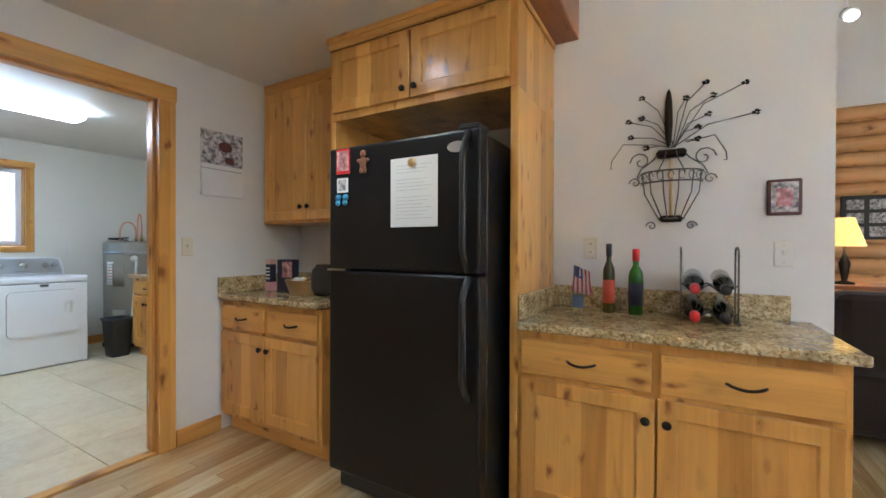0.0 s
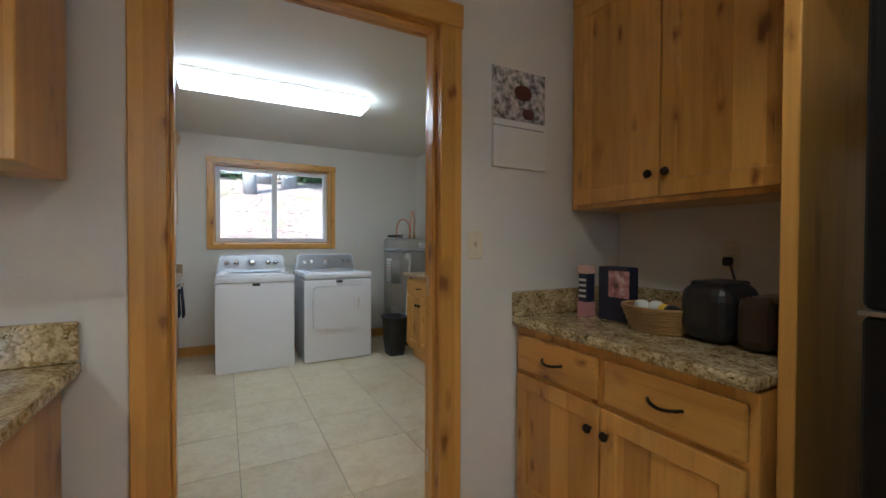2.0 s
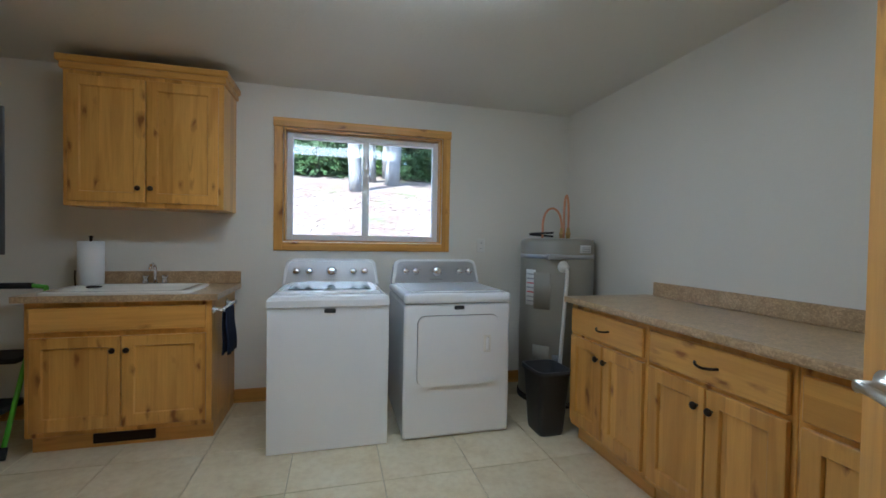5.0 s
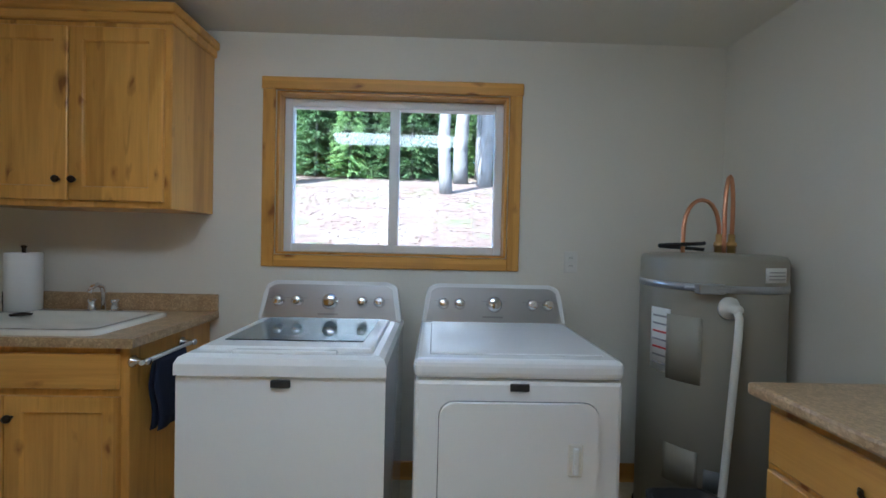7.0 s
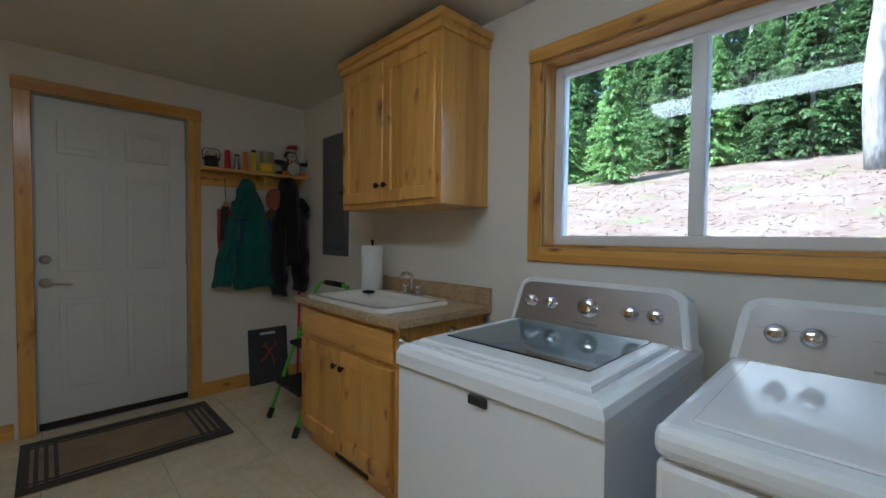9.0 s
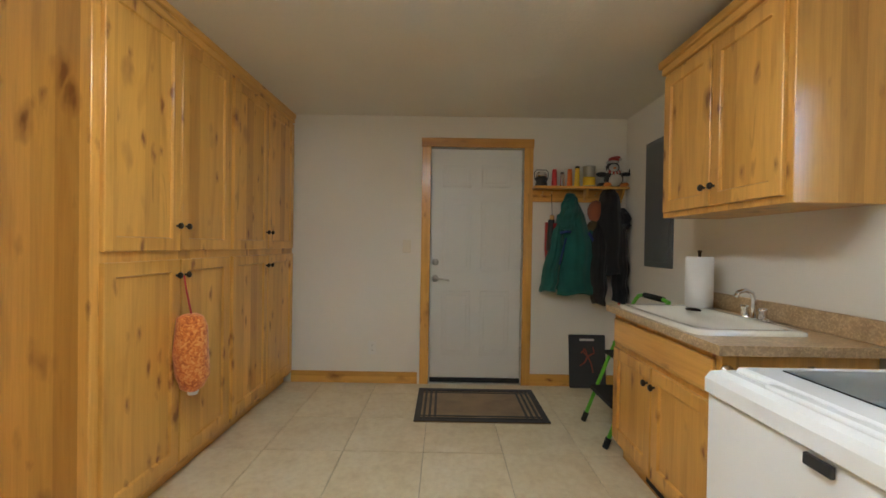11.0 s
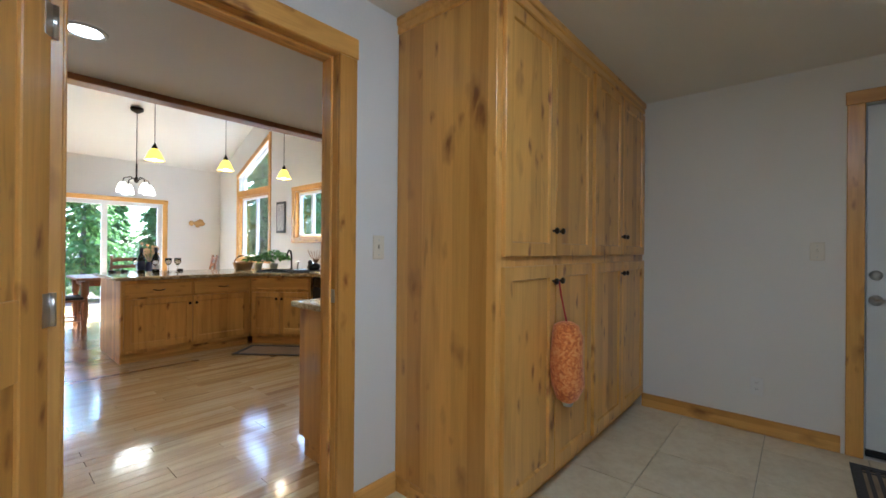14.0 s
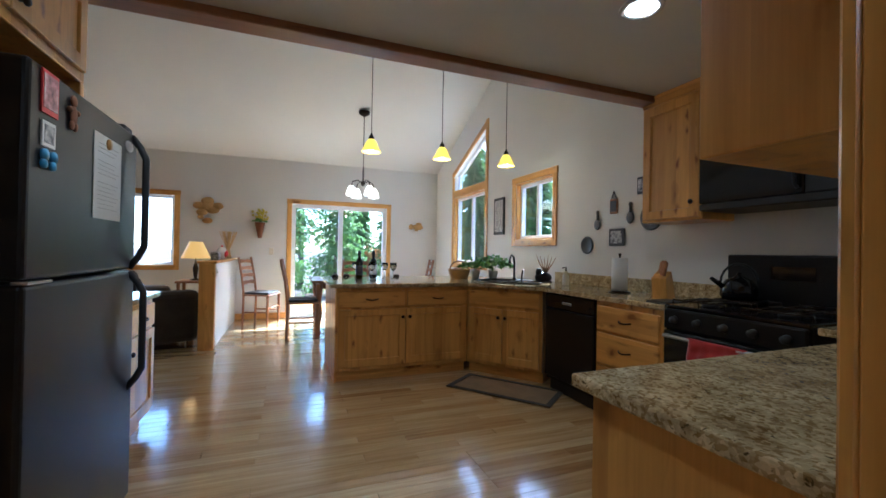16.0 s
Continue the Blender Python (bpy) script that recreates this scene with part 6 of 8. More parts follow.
ib.location.y -= 0.03
pf = thing("picture", (XW2 - 0.01, -1.21, 1.345), "small dark framed picture in red and grey", "picture")
part("frame", boxed(XW2 - 0.02, XW2 - 0.001, -1.271, -1.151, 1.338, 1.495, bevel=0.004), material("dark_stained_frame", (0.09, 0.03, 0.025), 0.5), pf, here=True)
part("print", boxed(XW2 - 0.0225, XW2 - 0.0203, -1.258, -1.164, 1.351, 1.482), GREYPHOTO, pf, here=True)
part("print_panel", boxed(XW2 - 0.0240, XW2 - 0.0226, -1.24, -1.18, 1.375, 1.455), PHOTO, pf, here=True)
# coffee corner
bx = thing("packet", (2.46, 1.60, CT), "dark printed carton with a pink flower picture", "carton")
part("carton", boxed(2.42, 2.49, 1.51, 1.655, CT, CT + 0.225, bevel=0.003), NAVYLABEL, bx, here=True)
part("picture", boxed(2.4185, 2.4196, 1.50, 1.60, CT + 0.10, CT + 0.21), PHOTO, bx, here=True)
bx = thing("packet", (2.44, 1.72, CT), "narrow striped packet, black and pink", "carton")
part("carton", boxed(2.39, 2.44, 1.69, 1.74, CT, CT + 0.225, bevel=0.003), NAVYLABEL, bx, here=True)
part("base_band", boxed(2.388, 2.442, 1.688, 1.742, CT + 0.002, CT + 0.065), material("pink_card", (0.7, 0.35, 0.35), 0.6), bx, here=True)
part("top_band", boxed(2.388, 2.442, 1.688, 1.742, CT + 0.19, CT + 0.2255), material("pink_card_pale", (0.75, 0.5, 0.45), 0.6), bx, here=True)
for k in range(4):
    part("text_bar", boxed(2.3885, 2.3898, 1.695, 1.735, CT + 0.085 + 0.024 * k, CT + 0.095 + 0.024 * k), PAPER, bx, here=True)
wk = cloth("wicker", (0.50, 0.30, 0.10), 90)
bk = thing("basket", (2.42, 1.37, CT), "round wicker basket with packets in it", "basket")
for k in range(9):
    z = CT + 0.006 + 0.0105 * k
    r = 0.10 + 0.035 * (k / 8)
    part("weave", tube(bmesh.new(), [(2.42 + (r + 0.003 * (-1) ** (j + k)) * 0.85 * math.cos(j * 2 * math.pi / 32), 1.37 + (r + 0.003 * (-1) ** (j + k)) * math.sin(j * 2 * math.pi / 32), z) for j in range(32)], 0.0062, 6, True), wk, bk, here=True)
part("bottom", lathe(bmesh.new(), [(0.075, 0), (0.075, 0.006)], 20, (2.42, 1.37, CT)), wk, bk, here=True)
for y, z, mt, r in ((1.43, 0.105, PAPER, 0.028), (1.37, 0.11, PAPER, 0.026), (1.34, 0.10, YELLOW, 0.026), (1.31, 0.10, CUSHION, 0.028)):
    solid("sachet", ball(bmesh.new(), (2.40, y, CT + z - 0.02), r, r * 1.1, r * 0.9), mt, "small packet lying in the basket", "packet", "packets in the basket")
cm = thing("coffee_maker", (2.45, 1.12, CT), "black and steel coffee maker with its lid down", "coffee maker")
part("body", boxed(2.35, 2.58, 1.10, 1.27, CT, CT + 0.195, bevel=0.055, seg=4), BLACKP, cm, here=True)
part("carafe", boxed(2.36, 2.56, 0.99, 1.095, CT + 0.004, CT + 0.165, bevel=0.03, seg=3), material("smoked_carafe", (0.05, 0.035, 0.025), 0.06), cm, "dark smoked glass carafe", here=True)
part("lid", boxed(2.38, 2.55, 1.13, 1.24, CT + 0.183, CT + 0.20, bevel=0.008), BLACKP, cm, here=True)
part("cord", tube(bmesh.new(), [(2.58, 1.18, CT + 0.15), (2.68, 1.25, CT + 0.2), (2.75, 1.30, CT + 0.25), (XW2 - 0.02, 1.32, 1.125)], 0.004, 6), RUBBER, cm, here=True)
part("plug", boxed(XW2 - 0.04, XW2 - 0.01, 1.305, 1.335, 1.11, 1.145, bevel=0.005), RUBBER, cm, here=True)
fr_ = thing("picture", pose(0.12, 1.60, CT, -8, 0, 12), "small dark framed photo standing on the worktop", "photo")
part("frame", boxed(-0.06, 0.06, -0.006, 0.006, 0, 0.16, bevel=0.003), BLACKP, fr_)
part("print", boxed(-0.045, 0.045, -0.0078, -0.0062, 0.015, 0.145), GREYPHOTO, fr_)

# range
rg = thing("range", (-1.17, 0.57, 0), "black gas range with a red towel on its door", "stove")
part("body", boxed(XK + 0.01, -0.88, 0.185, 0.945, 0.03, 0.86, bevel=0.004), BLACK, rg, here=True)
part("cooktop", boxed(XK + 0.01, -0.86, 0.185, 0.945, 0.861, 0.885, bevel=0.006), BLACKG, rg, here=True)
part("backguard", boxed(XK + 0.008, XK + 0.08, 0.185, 0.945, 0.885, 1.20, bevel=0.012, seg=2), BLACK, rg, here=True)
part("display", boxed(XK + 0.081, XK + 0.083, 0.45, 0.68, 1.05, 1.13), BLACKG, rg, here=True)
od2 = part("oven_door", boxed(-0.878, -0.845, 0.195, 0.935, 0.20, 0.73, bevel=0.006), BLACKG, rg, here=True)
part("handle", tube(bmesh.new(), [(-0.85, 0.23, 0.70), (-0.80, 0.235, 0.705), (-0.80, 0.895, 0.705), (-0.85, 0.90, 0.70)], 0.011, 10), STEEL, od2, here=True)
part("drawer", boxed(-0.878, -0.848, 0.195, 0.935, 0.06, 0.19, bevel=0.006), BLACK, rg, here=True)
part("control_panel", boxed(-0.88, -0.85, 0.19, 0.94, 0.74, 0.86, bevel=0.008), BLACK, rg, here=True)
for k in range(5):
    part("dial", round_x(bmesh.new(), (-0.85, 0.27 + 0.148 * k, 0.80), [(0.024, 0), (0.022, 0.006), (0.019, 0.03), (0, 0.031)], 16), BLACKP, rg, here=True)
for gx, gy in ((-1.03, 0.36), (-1.03, 0.77), (-1.30, 0.36), (-1.30, 0.77)):
    gr = bmesh.new()
    for o in (-0.09, 0, 0.09):
        tube(gr, [(gx - 0.11, gy + o, 0.915), (gx + 0.11, gy + o, 0.915)], 0.006, 6)
    for o in (-0.11, 0.11):
        tube(gr, [(gx + o, gy - 0.16, 0.887), (gx + o, gy - 0.16, 0.912), (gx + o, gy + 0.16, 0.912), (gx + o, gy + 0.16, 0.887)], 0.006, 6)
    part("grate", gr, IRON, rg, here=True)
    part("burner", lathe(bmesh.new(), [(0.045, 0), (0.045, 0.012), (0.03, 0.018), (0, 0.02)], 18, (gx, gy, 0.885)), BLACKP, rg, here=True)
bm = garment("towel", (0, 0), REDCLOTH, [(0.72, 0.40, 0.72), (0.62, 0.40, 0.72), (0.50, 0.40, 0.72), (0.42, 0.40, 0.72)], "", 0.014, 20)
for v in bm.verts:
    v.co.x -= 0.803
solid("dish_towel", bm, REDCLOTH, "red dish towel hung over the oven handle", "towel")
kt = thing("kettle", (-1.28, 0.36, 0.922), "black enamel kettle on the range", "kettle")
part("pot", lathe(bmesh.new(), [(0.085, 0), (0.10, 0.02), (0.098, 0.07), (0.07, 0.12), (0.03, 0.135), (0.03, 0.14), (0.012, 0.145), (0.012, 0.165), (0, 0.168)], 24), BLACKG, kt)
part("spout", tube(bmesh.new(), [(0.06, -0.05, 0.07), (0.10, -0.08, 0.11), (0.12, -0.095, 0.13)], 0.018, 10, taper=0.01), BLACKG, kt)
part("bail", tube(bmesh.new(), [(-0.05 * math.cos(math.pi * k / 10) * 1.6, 0.05 * math.cos(math.pi * k / 10) * 1.2, 0.10 + 0.12 * math.sin(math.pi * k / 10)) for k in range(11)], 0.007, 8), BLACKP, kt)
mw = thing("microwave", (-1.33, 0.575, 1.475), "black microwave mounted above the range", "microwave")
part("case", boxed(XK + 0.005, -1.16, 0.195, 0.955, 1.475, 1.885, bevel=0.005), BLACK, mw, here=True)
dr = part("door", boxed(-1.158, -1.135, 0.197, 0.77, 1.52, 1.88, bevel=0.006), BLACKG, mw, here=True)
part("handle", tube(bmesh.new(), [(-1.135, 0.745, 1.55), (-1.105, 0.745, 1.57), (-1.105, 0.745, 1.83), (-1.135, 0.745, 1.85)], 0.009, 8), BLACKP, dr, here=True)
part("control_panel", boxed(-1.158, -1.137, 0.775, 0.953, 1.52, 1.88, bevel=0.005), BLACKP, mw, here=True)
part("vent", boxed(-1.158, -1.14, 0.197, 0.953, 1.478, 1.515, bevel=0.003), BLACKP, mw, here=True)
# dishwasher
dw = thing("dishwasher", (-1.2, -0.79, 0), "black built-in dishwasher with a steel latch", "dishwasher")
part("tub", boxed(XK + 0.02, -0.905, -1.085, -0.455, 0.09, 0.835), BLACK, dw, here=True)
dd = part("door", boxed(-0.903, -0.875, -1.08, -0.46, 0.12, 0.70, bevel=0.006), BLACK, dw, here=True)
cpn = part("control_panel", boxed(-0.903, -0.87, -1.08, -0.46, 0.705, 0.832, bevel=0.008), BLACKG, dw, here=True)
part("latch", boxed(-0.869, -0.862, -0.83, -0.71, 0.755, 0.775, bevel=0.003), STEEL, cpn, here=True)
part("kick", boxed(-0.96, -0.94, -1.08, -0.46, 0.0, 0.11), BLACKP, dw, here=True)
# sink corner
ks = thing("kitchen_sink", pose(-0.98, -1.83, CT, 0, 0, _a), "dark composite drop-in kitchen sink", "sink")
sb = bmesh.new()
for x0, x1, y0, y1 in ((-0.36, 0.36, -0.24, -0.215), (-0.36, 0.36, 0.17, 0.24), (-0.36, -0.335, -0.215, 0.17), (0.335, 0.36, -0.215, 0.17), (-0.02, 0.02, -0.215, 0.17)):
    box(sb, x0, x1, y0, y1, 0.0, 0.014, bevel=0.004)
part("rim", sb, BLACKP, ks)
part("bowl", boxed(-0.335, 0.335, -0.215, 0.17, 0.0005, 0.003), BLACKG, ks)
kf = thing("kitchen_tap", pose(-1.08, -1.98, CT, 0, 0, _a), "dark arched kitchen tap", "tap")
part("spout", tube(bmesh.new(), [(0, 0, 0), (0, 0, 0.2), (0, -0.03, 0.27), (0, -0.09, 0.29), (0, -0.14, 0.25), (0, -0.15, 0.2)], 0.012, 10), IRON, kf)
part("base", lathe(bmesh.new(), [(0.028, 0), (0.028, 0.012), (0.016, 0.03), (0.013, 0.05)], 16), IRON, kf)
part("lever", tube(bmesh.new(), [(0.09, 0, 0), (0.09, 0, 0.07), (0.11, -0.02, 0.13)], 0.01, 8), IRON, kf)


# plants
def leafy(name, at, label, n, reach, h, mat, seed, pot=None):
    p = thing(name, at, label, "plant")
    if pot:
        part("pot", lathe(bmesh.new(), [(0.045, 0), (0.06, 0.09), (0.063, 0.1), (0.055, 0.1), (0.05, 0.02), (0, 0.02)], 18), pot, p)
    rng = random.Random(seed)
    verts, faces = [], []
    for _ in range(n):
        a, q = rng.uniform(0, 6.3), rng.random() ** 0.5
        cx, cy, cz = reach * q * math.cos(a), reach * q * math.sin(a), 0.1 + h * (1 - 0.6 * q * q) * rng.uniform(0.4, 1.0)
        b, l, w = a + rng.uniform(-0.8, 0.8), rng.uniform(0.05, 0.09), rng.uniform(0.018, 0.032)
        i = len(verts)
        verts += [(cx, cy, cz), (cx + 0.5 * l * math.cos(b) - w * math.sin(b), cy + 0.5 * l * math.sin(b) + w * math.cos(b), cz + 0.012),
                  (cx + l * math.cos(b), cy + l * math.sin(b), cz - 0.025), (cx + 0.5 * l * math.cos(b) + w * math.sin(b), cy + 0.5 * l * math.sin(b) - w * math.cos(b), cz + 0.012)]
        faces.append((i, i + 1, i + 2, i + 3))
    me = bpy.data.meshes.new("foliage")
    me.from_pydata(verts, [], faces)
    me.materials.append(mat)
    f = new("foliage", me)
    f.parent = p
    st = bmesh.new()
    for _ in range(9):
        a = rng.uniform(0, 6.3)
        tube(st, [(0, 0, 0.08), (reach * 0.3 * math.cos(a), reach * 0.3 * math.sin(a), 0.1 + h * 0.5), (reach * 0.7 * math.cos(a), reach * 0.7 * math.sin(a), 0.1 + h * 0.6)], 0.003, 5)
    part("stems", st, mat, p)
    return p


HOUSELEAF = material("bright_green_leaf", (0.10, 0.26, 0.03), 0.45)
leafy("potted_plant", (-0.95, -2.25, CT), "bushy green house plant behind the sink", 150, 0.2, 0.2, HOUSELEAF, 3, PORCELAIN)
leafy("potted_plant", (-0.78, -2.38, CT), "trailing green house plant behind the sink", 90, 0.15, 0.16, HOUSELEAF, 5, PORCELAIN)
hb = thing("handled_basket", (-0.57, -2.38, CT), "brown wicker basket with a hoop handle", "basket")
for k in range(8):
    part("weave", tube(bmesh.new(), [((0.10 + 0.03 * k / 7) * math.cos(j * 2 * math.pi / 24), (0.09 + 0.02 * k / 7) * math.sin(j * 2 * math.pi / 24), 0.008 + 0.014 * k) for j in range(24)], 0.008, 6, True), wk, hb)
part("hoop", tube(bmesh.new(), [(0.12 * math.cos(math.pi * k / 12), 0, 0.1 + 0.11 * math.sin(math.pi * k / 12)) for k in range(13)], 0.008, 6), CHAIRWOOD, hb)
part("filling", ball(bmesh.new(), (0, 0, 0.09), 0.10, 0.09, 0.04), CHAIRWOOD, hb)
pk = thing("sculpture", (-1.22, -1.62, CT), "dark bird-like ornament with dried feathers", "ornament")
part("ornament", ball(ball(bmesh.new(), (0, 0, 0.06), 0.10, 0.07, 0.06), (0.07, 0.02, 0.12), 0.035, 0.03, 0.04), BLACKP, pk)
for k in range(6):
    part("feather", tube(bmesh.new(), [(-0.03, 0, 0.1), (-0.03 + 0.03 * k - 0.05, 0.04, 0.2), (-0.09 + 0.05 * k, 0.1, 0.28 + 0.01 * (k % 3))], 0.009, 6, taper=0.002), material("dried_grass", (0.32, 0.2, 0.12), 0.9), pk)
sp = thing("soap_bottle", (-1.25, -1.28, CT), "brown soap dispenser with a pump", "soap dispenser")
part("flask", lathe(bmesh.new(), [(0.03, 0), (0.034, 0.01), (0.034, 0.10), (0.015, 0.125), (0.015, 0.14), (0, 0.14)], 16), PORCELAIN, sp)
part("pump", tube(bmesh.new(), [(0, 0, 0.13), (0, 0, 0.18), (0.04, 0, 0.175)], 0.007, 8), BLACKP, sp)
towel_roll((-1.22, -0.55, CT))
kn = thing("knife_block", pose(-1.18, -0.10, CT, 0, 0, 20), "slanted wooden knife block with dark knives", "knife block")
bm = prism(bmesh.new(), [(-0.10, 0), (0.06, 0), (0.08, 0.15), (-0.02, 0.20)], -0.05, 0.05, bevel=0.004)
for v in bm.verts:
    v.co = Vector((v.co.x, v.co.z, v.co.y))
part("block", bm, WOOD_Z, kn)
for k in range(5):
    part("knife", tube(bmesh.new(), [(0.0 + 0.016 * k, -0.03 + 0.015 * k, 0.17), (-0.05 + 0.016 * k, -0.03 + 0.015 * k, 0.26 + 0.012 * (k % 2))], 0.010, 6), CHAIRWOOD, kn)
bd = solid("cutting_board", boxed(-1.12, -0.93, -0.02, 0.15, CT, CT + 0.012, bevel=0.004), BLACKP, "thin dark cutting board on the worktop", "cutting board")
# bottles and glasses on the peninsula
bottle("wine_bottle", (0.60, -2.42, CT), DARKGLASS, "dark wine bottle on the peninsula", 0.31, 0.038, NAVYLABEL)
bottle("wine_bottle", (0.42, -2.55, CT), DARKGLASS, "dark wine bottle with a pale label", 0.31, 0.038, PAPER)


def goblet(at):
    g = thing("wine_glass", at, "clear stemmed wine glass", "glass", "glasses on the peninsula")
    part("bowl", lathe(bmesh.new(), [(0.035, 0), (0.034, 0.003), (0.005, 0.008), (0.004, 0.085), (0.02, 0.10), (0.038, 0.13), (0.036, 0.18), (0.0345, 0.18), (0.036, 0.13), (0.018, 0.104), (0, 0.10)], 20), GLASS_G, g)
    return g


for p in ((0.62, -2.55), (0.47, -2.38), (0.30, -2.50), (0.22, -2.42)):
    goblet((p[0], p[1], CT))
for p in ((0.82, -2.75), (0.10, -2.75), (0.68, -2.85)):
    solid("candle_holder", lathe(bmesh.new(), [(0.035, 0), (0.04, 0.01), (0.03, 0.03), (0.025, 0.03), (0, 0.015)], 16, (p[0], p[1], CT)), IRON, "small dark candle holder on the peninsula", "candle holder", "candle holders")
rug("kitchen_mat", (-0.51, -1.16), 0.95, 0.46, "brown kitchen mat with a black border", _a, BLACKCLOTH, COIR)

# wall plates and pictures on the gable wall
PEWTER = material("dark_pewter", (0.09, 0.09, 0.10), 0.4, 0.6)


def disc_x(at, r, name, label, mat):
    solid(name, round_x(bmesh.new(), at, [(0, 0), (r, 0.004), (r, 0.010), (r * 0.8, 0.012), (r * 0.72, 0.006), (0, 0.008)], 24), mat, label, "wall decoration", "plates on the wall")


disc_x((XK, -1.28, 1.28), 0.09, "wall_plate", "round pewter plate hung on the wall", PEWTER)
disc_x((XK, -0.50, 1.51), 0.115, "wall_plate", "large round pewter plate with a white rim mark", PEWTER)
for (y, z, w, h), lb in (((-0.92, 1.64, 0.10, 0.14), "small wooden plaque with a dark picture"), ((-0.88, 1.35, 0.19, 0.16), "dark square cast trivet"), ((-0.59, 1.79, 0.12, 0.15), "dark square cast plaque")):
    q = thing("wall_plaque", (XK, y, z - h / 2), lb, "wall decoration", "plates on the wall")
    part("plaque", boxed(XK, XK + 0.014, y - w / 2, y + w / 2, z - h / 2, z + h / 2, bevel=0.006), CHAIRWOOD if y == -0.92 else PEWTER, q, here=True)
    part("relief", boxed(XK + 0.0142, XK + 0.018, y - w * 0.36, y + w * 0.36, z - h * 0.36, z + h * 0.36, bevel=0.003), PEWTER if y == -0.92 else GREYPHOTO, q, here=True)
part("hanger", tube(bmesh.new(), [(XK + 0.008, -0.95, 1.71), (XK + 0.008, -0.92, 1.78), (XK + 0.008, -0.89, 1.71)], 0.006, 6), PEWTER, bpy.data.objects["wall_plaque"], here=True)
for y, z in ((-1.13, 1.50), (-0.72, 1.54)):
    bm = ball(bmesh.new(), (XK + 0.012, y, z - 0.02), 0.01, 0.045, 0.055)
    tube(bm, [(XK + 0.01, y, z + 0.03), (XK + 0.01, y, z + 0.09)], 0.012, 8)
    ball(bm, (XK + 0.01, y, z + 0.10), 0.008, 0.022, 0.02)
    solid("wall_spoon", bm, PEWTER, "small pewter ladle-shaped ornament", "wall decoration", "plates on the wall")
pc = thing("picture", (XK, -3.12, 1.45), "tall black framed picture between the windows", "picture")
part("frame", boxed(XK, XK + 0.02, -3.27, -2.97, 1.45, 1.98, bevel=0.004), BLACKP, pc, here=True)
part("print", boxed(XK + 0.0203, XK + 0.022, -3.235, -3.005, 1.49, 1.94), GREYPHOTO, pc, here=True)

# ---- lamps ----
AMBER = glow("amber_glass_shade", (1.0, 0.60, 0.05), 0.22, (0.8, 0.5, 0.1))
FROST = glow("frosted_glass_shade", (1.0, 0.85, 0.6), 0.6)
HOT = glow("lamp_glow", (1.0, 0.9, 0.7), 2.0)


def roof_z(y):
    return ROOF0 + PITCH * (y - YS) if y < RIDGE else ROOFT - PITCH * (y - RIDGE)


for x in (0.56, -0.21, -1.0):
    y = -2.07
    p = thing("pendant_lamp", (x, y, 2.19), "amber glass pendant lamp on a long cord, lit", "pendant lamp", "pendants over the peninsula")
    part("shade", lathe(bmesh.new(), [(0.098, 0.0), (0.095, 0.012), (0.075, 0.05), (0.055, 0.10), (0.03, 0.13), (0.026, 0.125), (0.05, 0.095), (0.07, 0.048), (0.09, 0.01), (0.098, 0.0)], 24), AMBER, p)
    part("bulb", ball(bmesh.new(), (0, 0, 0.035), 0.03, 0.03, 0.04, 12), HOT, p)
    part("socket", lathe(bmesh.new(), [(0.03, 0.122), (0.028, 0.15), (0.012, 0.18), (0.004, 0.20)], 14), IRON, p)
    part("cord", tube(bmesh.new(), [(0, 0, 0.19), (0, 0, roof_z(y) - 2.19)], 0.004, 6), IRON, p)
    part("canopy", lathe(bmesh.new(), [(0.06, -0.03), (0.06, 0.0)], 16, (0, 0, roof_z(y) - 2.19)), IRON, p)
    point_lamp("pendant_bulb", (x, y, 2.15), 0.35, WARM)
ch = thing("chandelier", (0.24, -4.40, 2.0), "iron chandelier with four frosted shades, lit", "chandelier")
zt = roof_z(-4.40) - 2.0
part("stem", tube(bmesh.new(), [(0, 0, 0.22), (0, 0, 0.5)], 0.012, 8), IRON, ch)
part("chain", tube(bmesh.new(), [(0, 0, 0.5), (0, 0, zt)], 0.006, 6), IRON, ch)
part("canopy", lathe(bmesh.new(), [(0.02, -0.07), (0.085, -0.03), (0.09, 0.01)], 18, (0, 0, zt - 0.01)), IRON, ch)
part("hub", ball(bmesh.new(), (0, 0, 0.25), 0.035, 0.035, 0.05, 12), IRON, ch)
for k in range(4):
    a = radians(20 + 90 * k)
    c, s = math.cos(a), math.sin(a)
    arm = part("arm", tube(bmesh.new(), [(0, 0, 0.24), (0.09 * c, 0.09 * s, 0.29), (0.18 * c, 0.18 * s, 0.26), (0.20 * c, 0.20 * s, 0.20)], 0.008, 8), IRON, ch)
    part("shade", lathe(bmesh.new(), [(0.08, 0.04), (0.078, 0.07), (0.06, 0.14), (0.03, 0.19), (0.025, 0.19), (0.055, 0.13), (0.072, 0.07), (0.08, 0.04)], 20, (0.2 * c, 0.2 * s, 0)), FROST, arm)
    part("bulb", ball(bmesh.new(), (0.2 * c, 0.2 * s, 0.09), 0.025, 0.025, 0.035, 10), HOT, arm)
point_lamp("chandelier_bulbs", (0.24, -4.40, 1.98), 0.6, WARM)
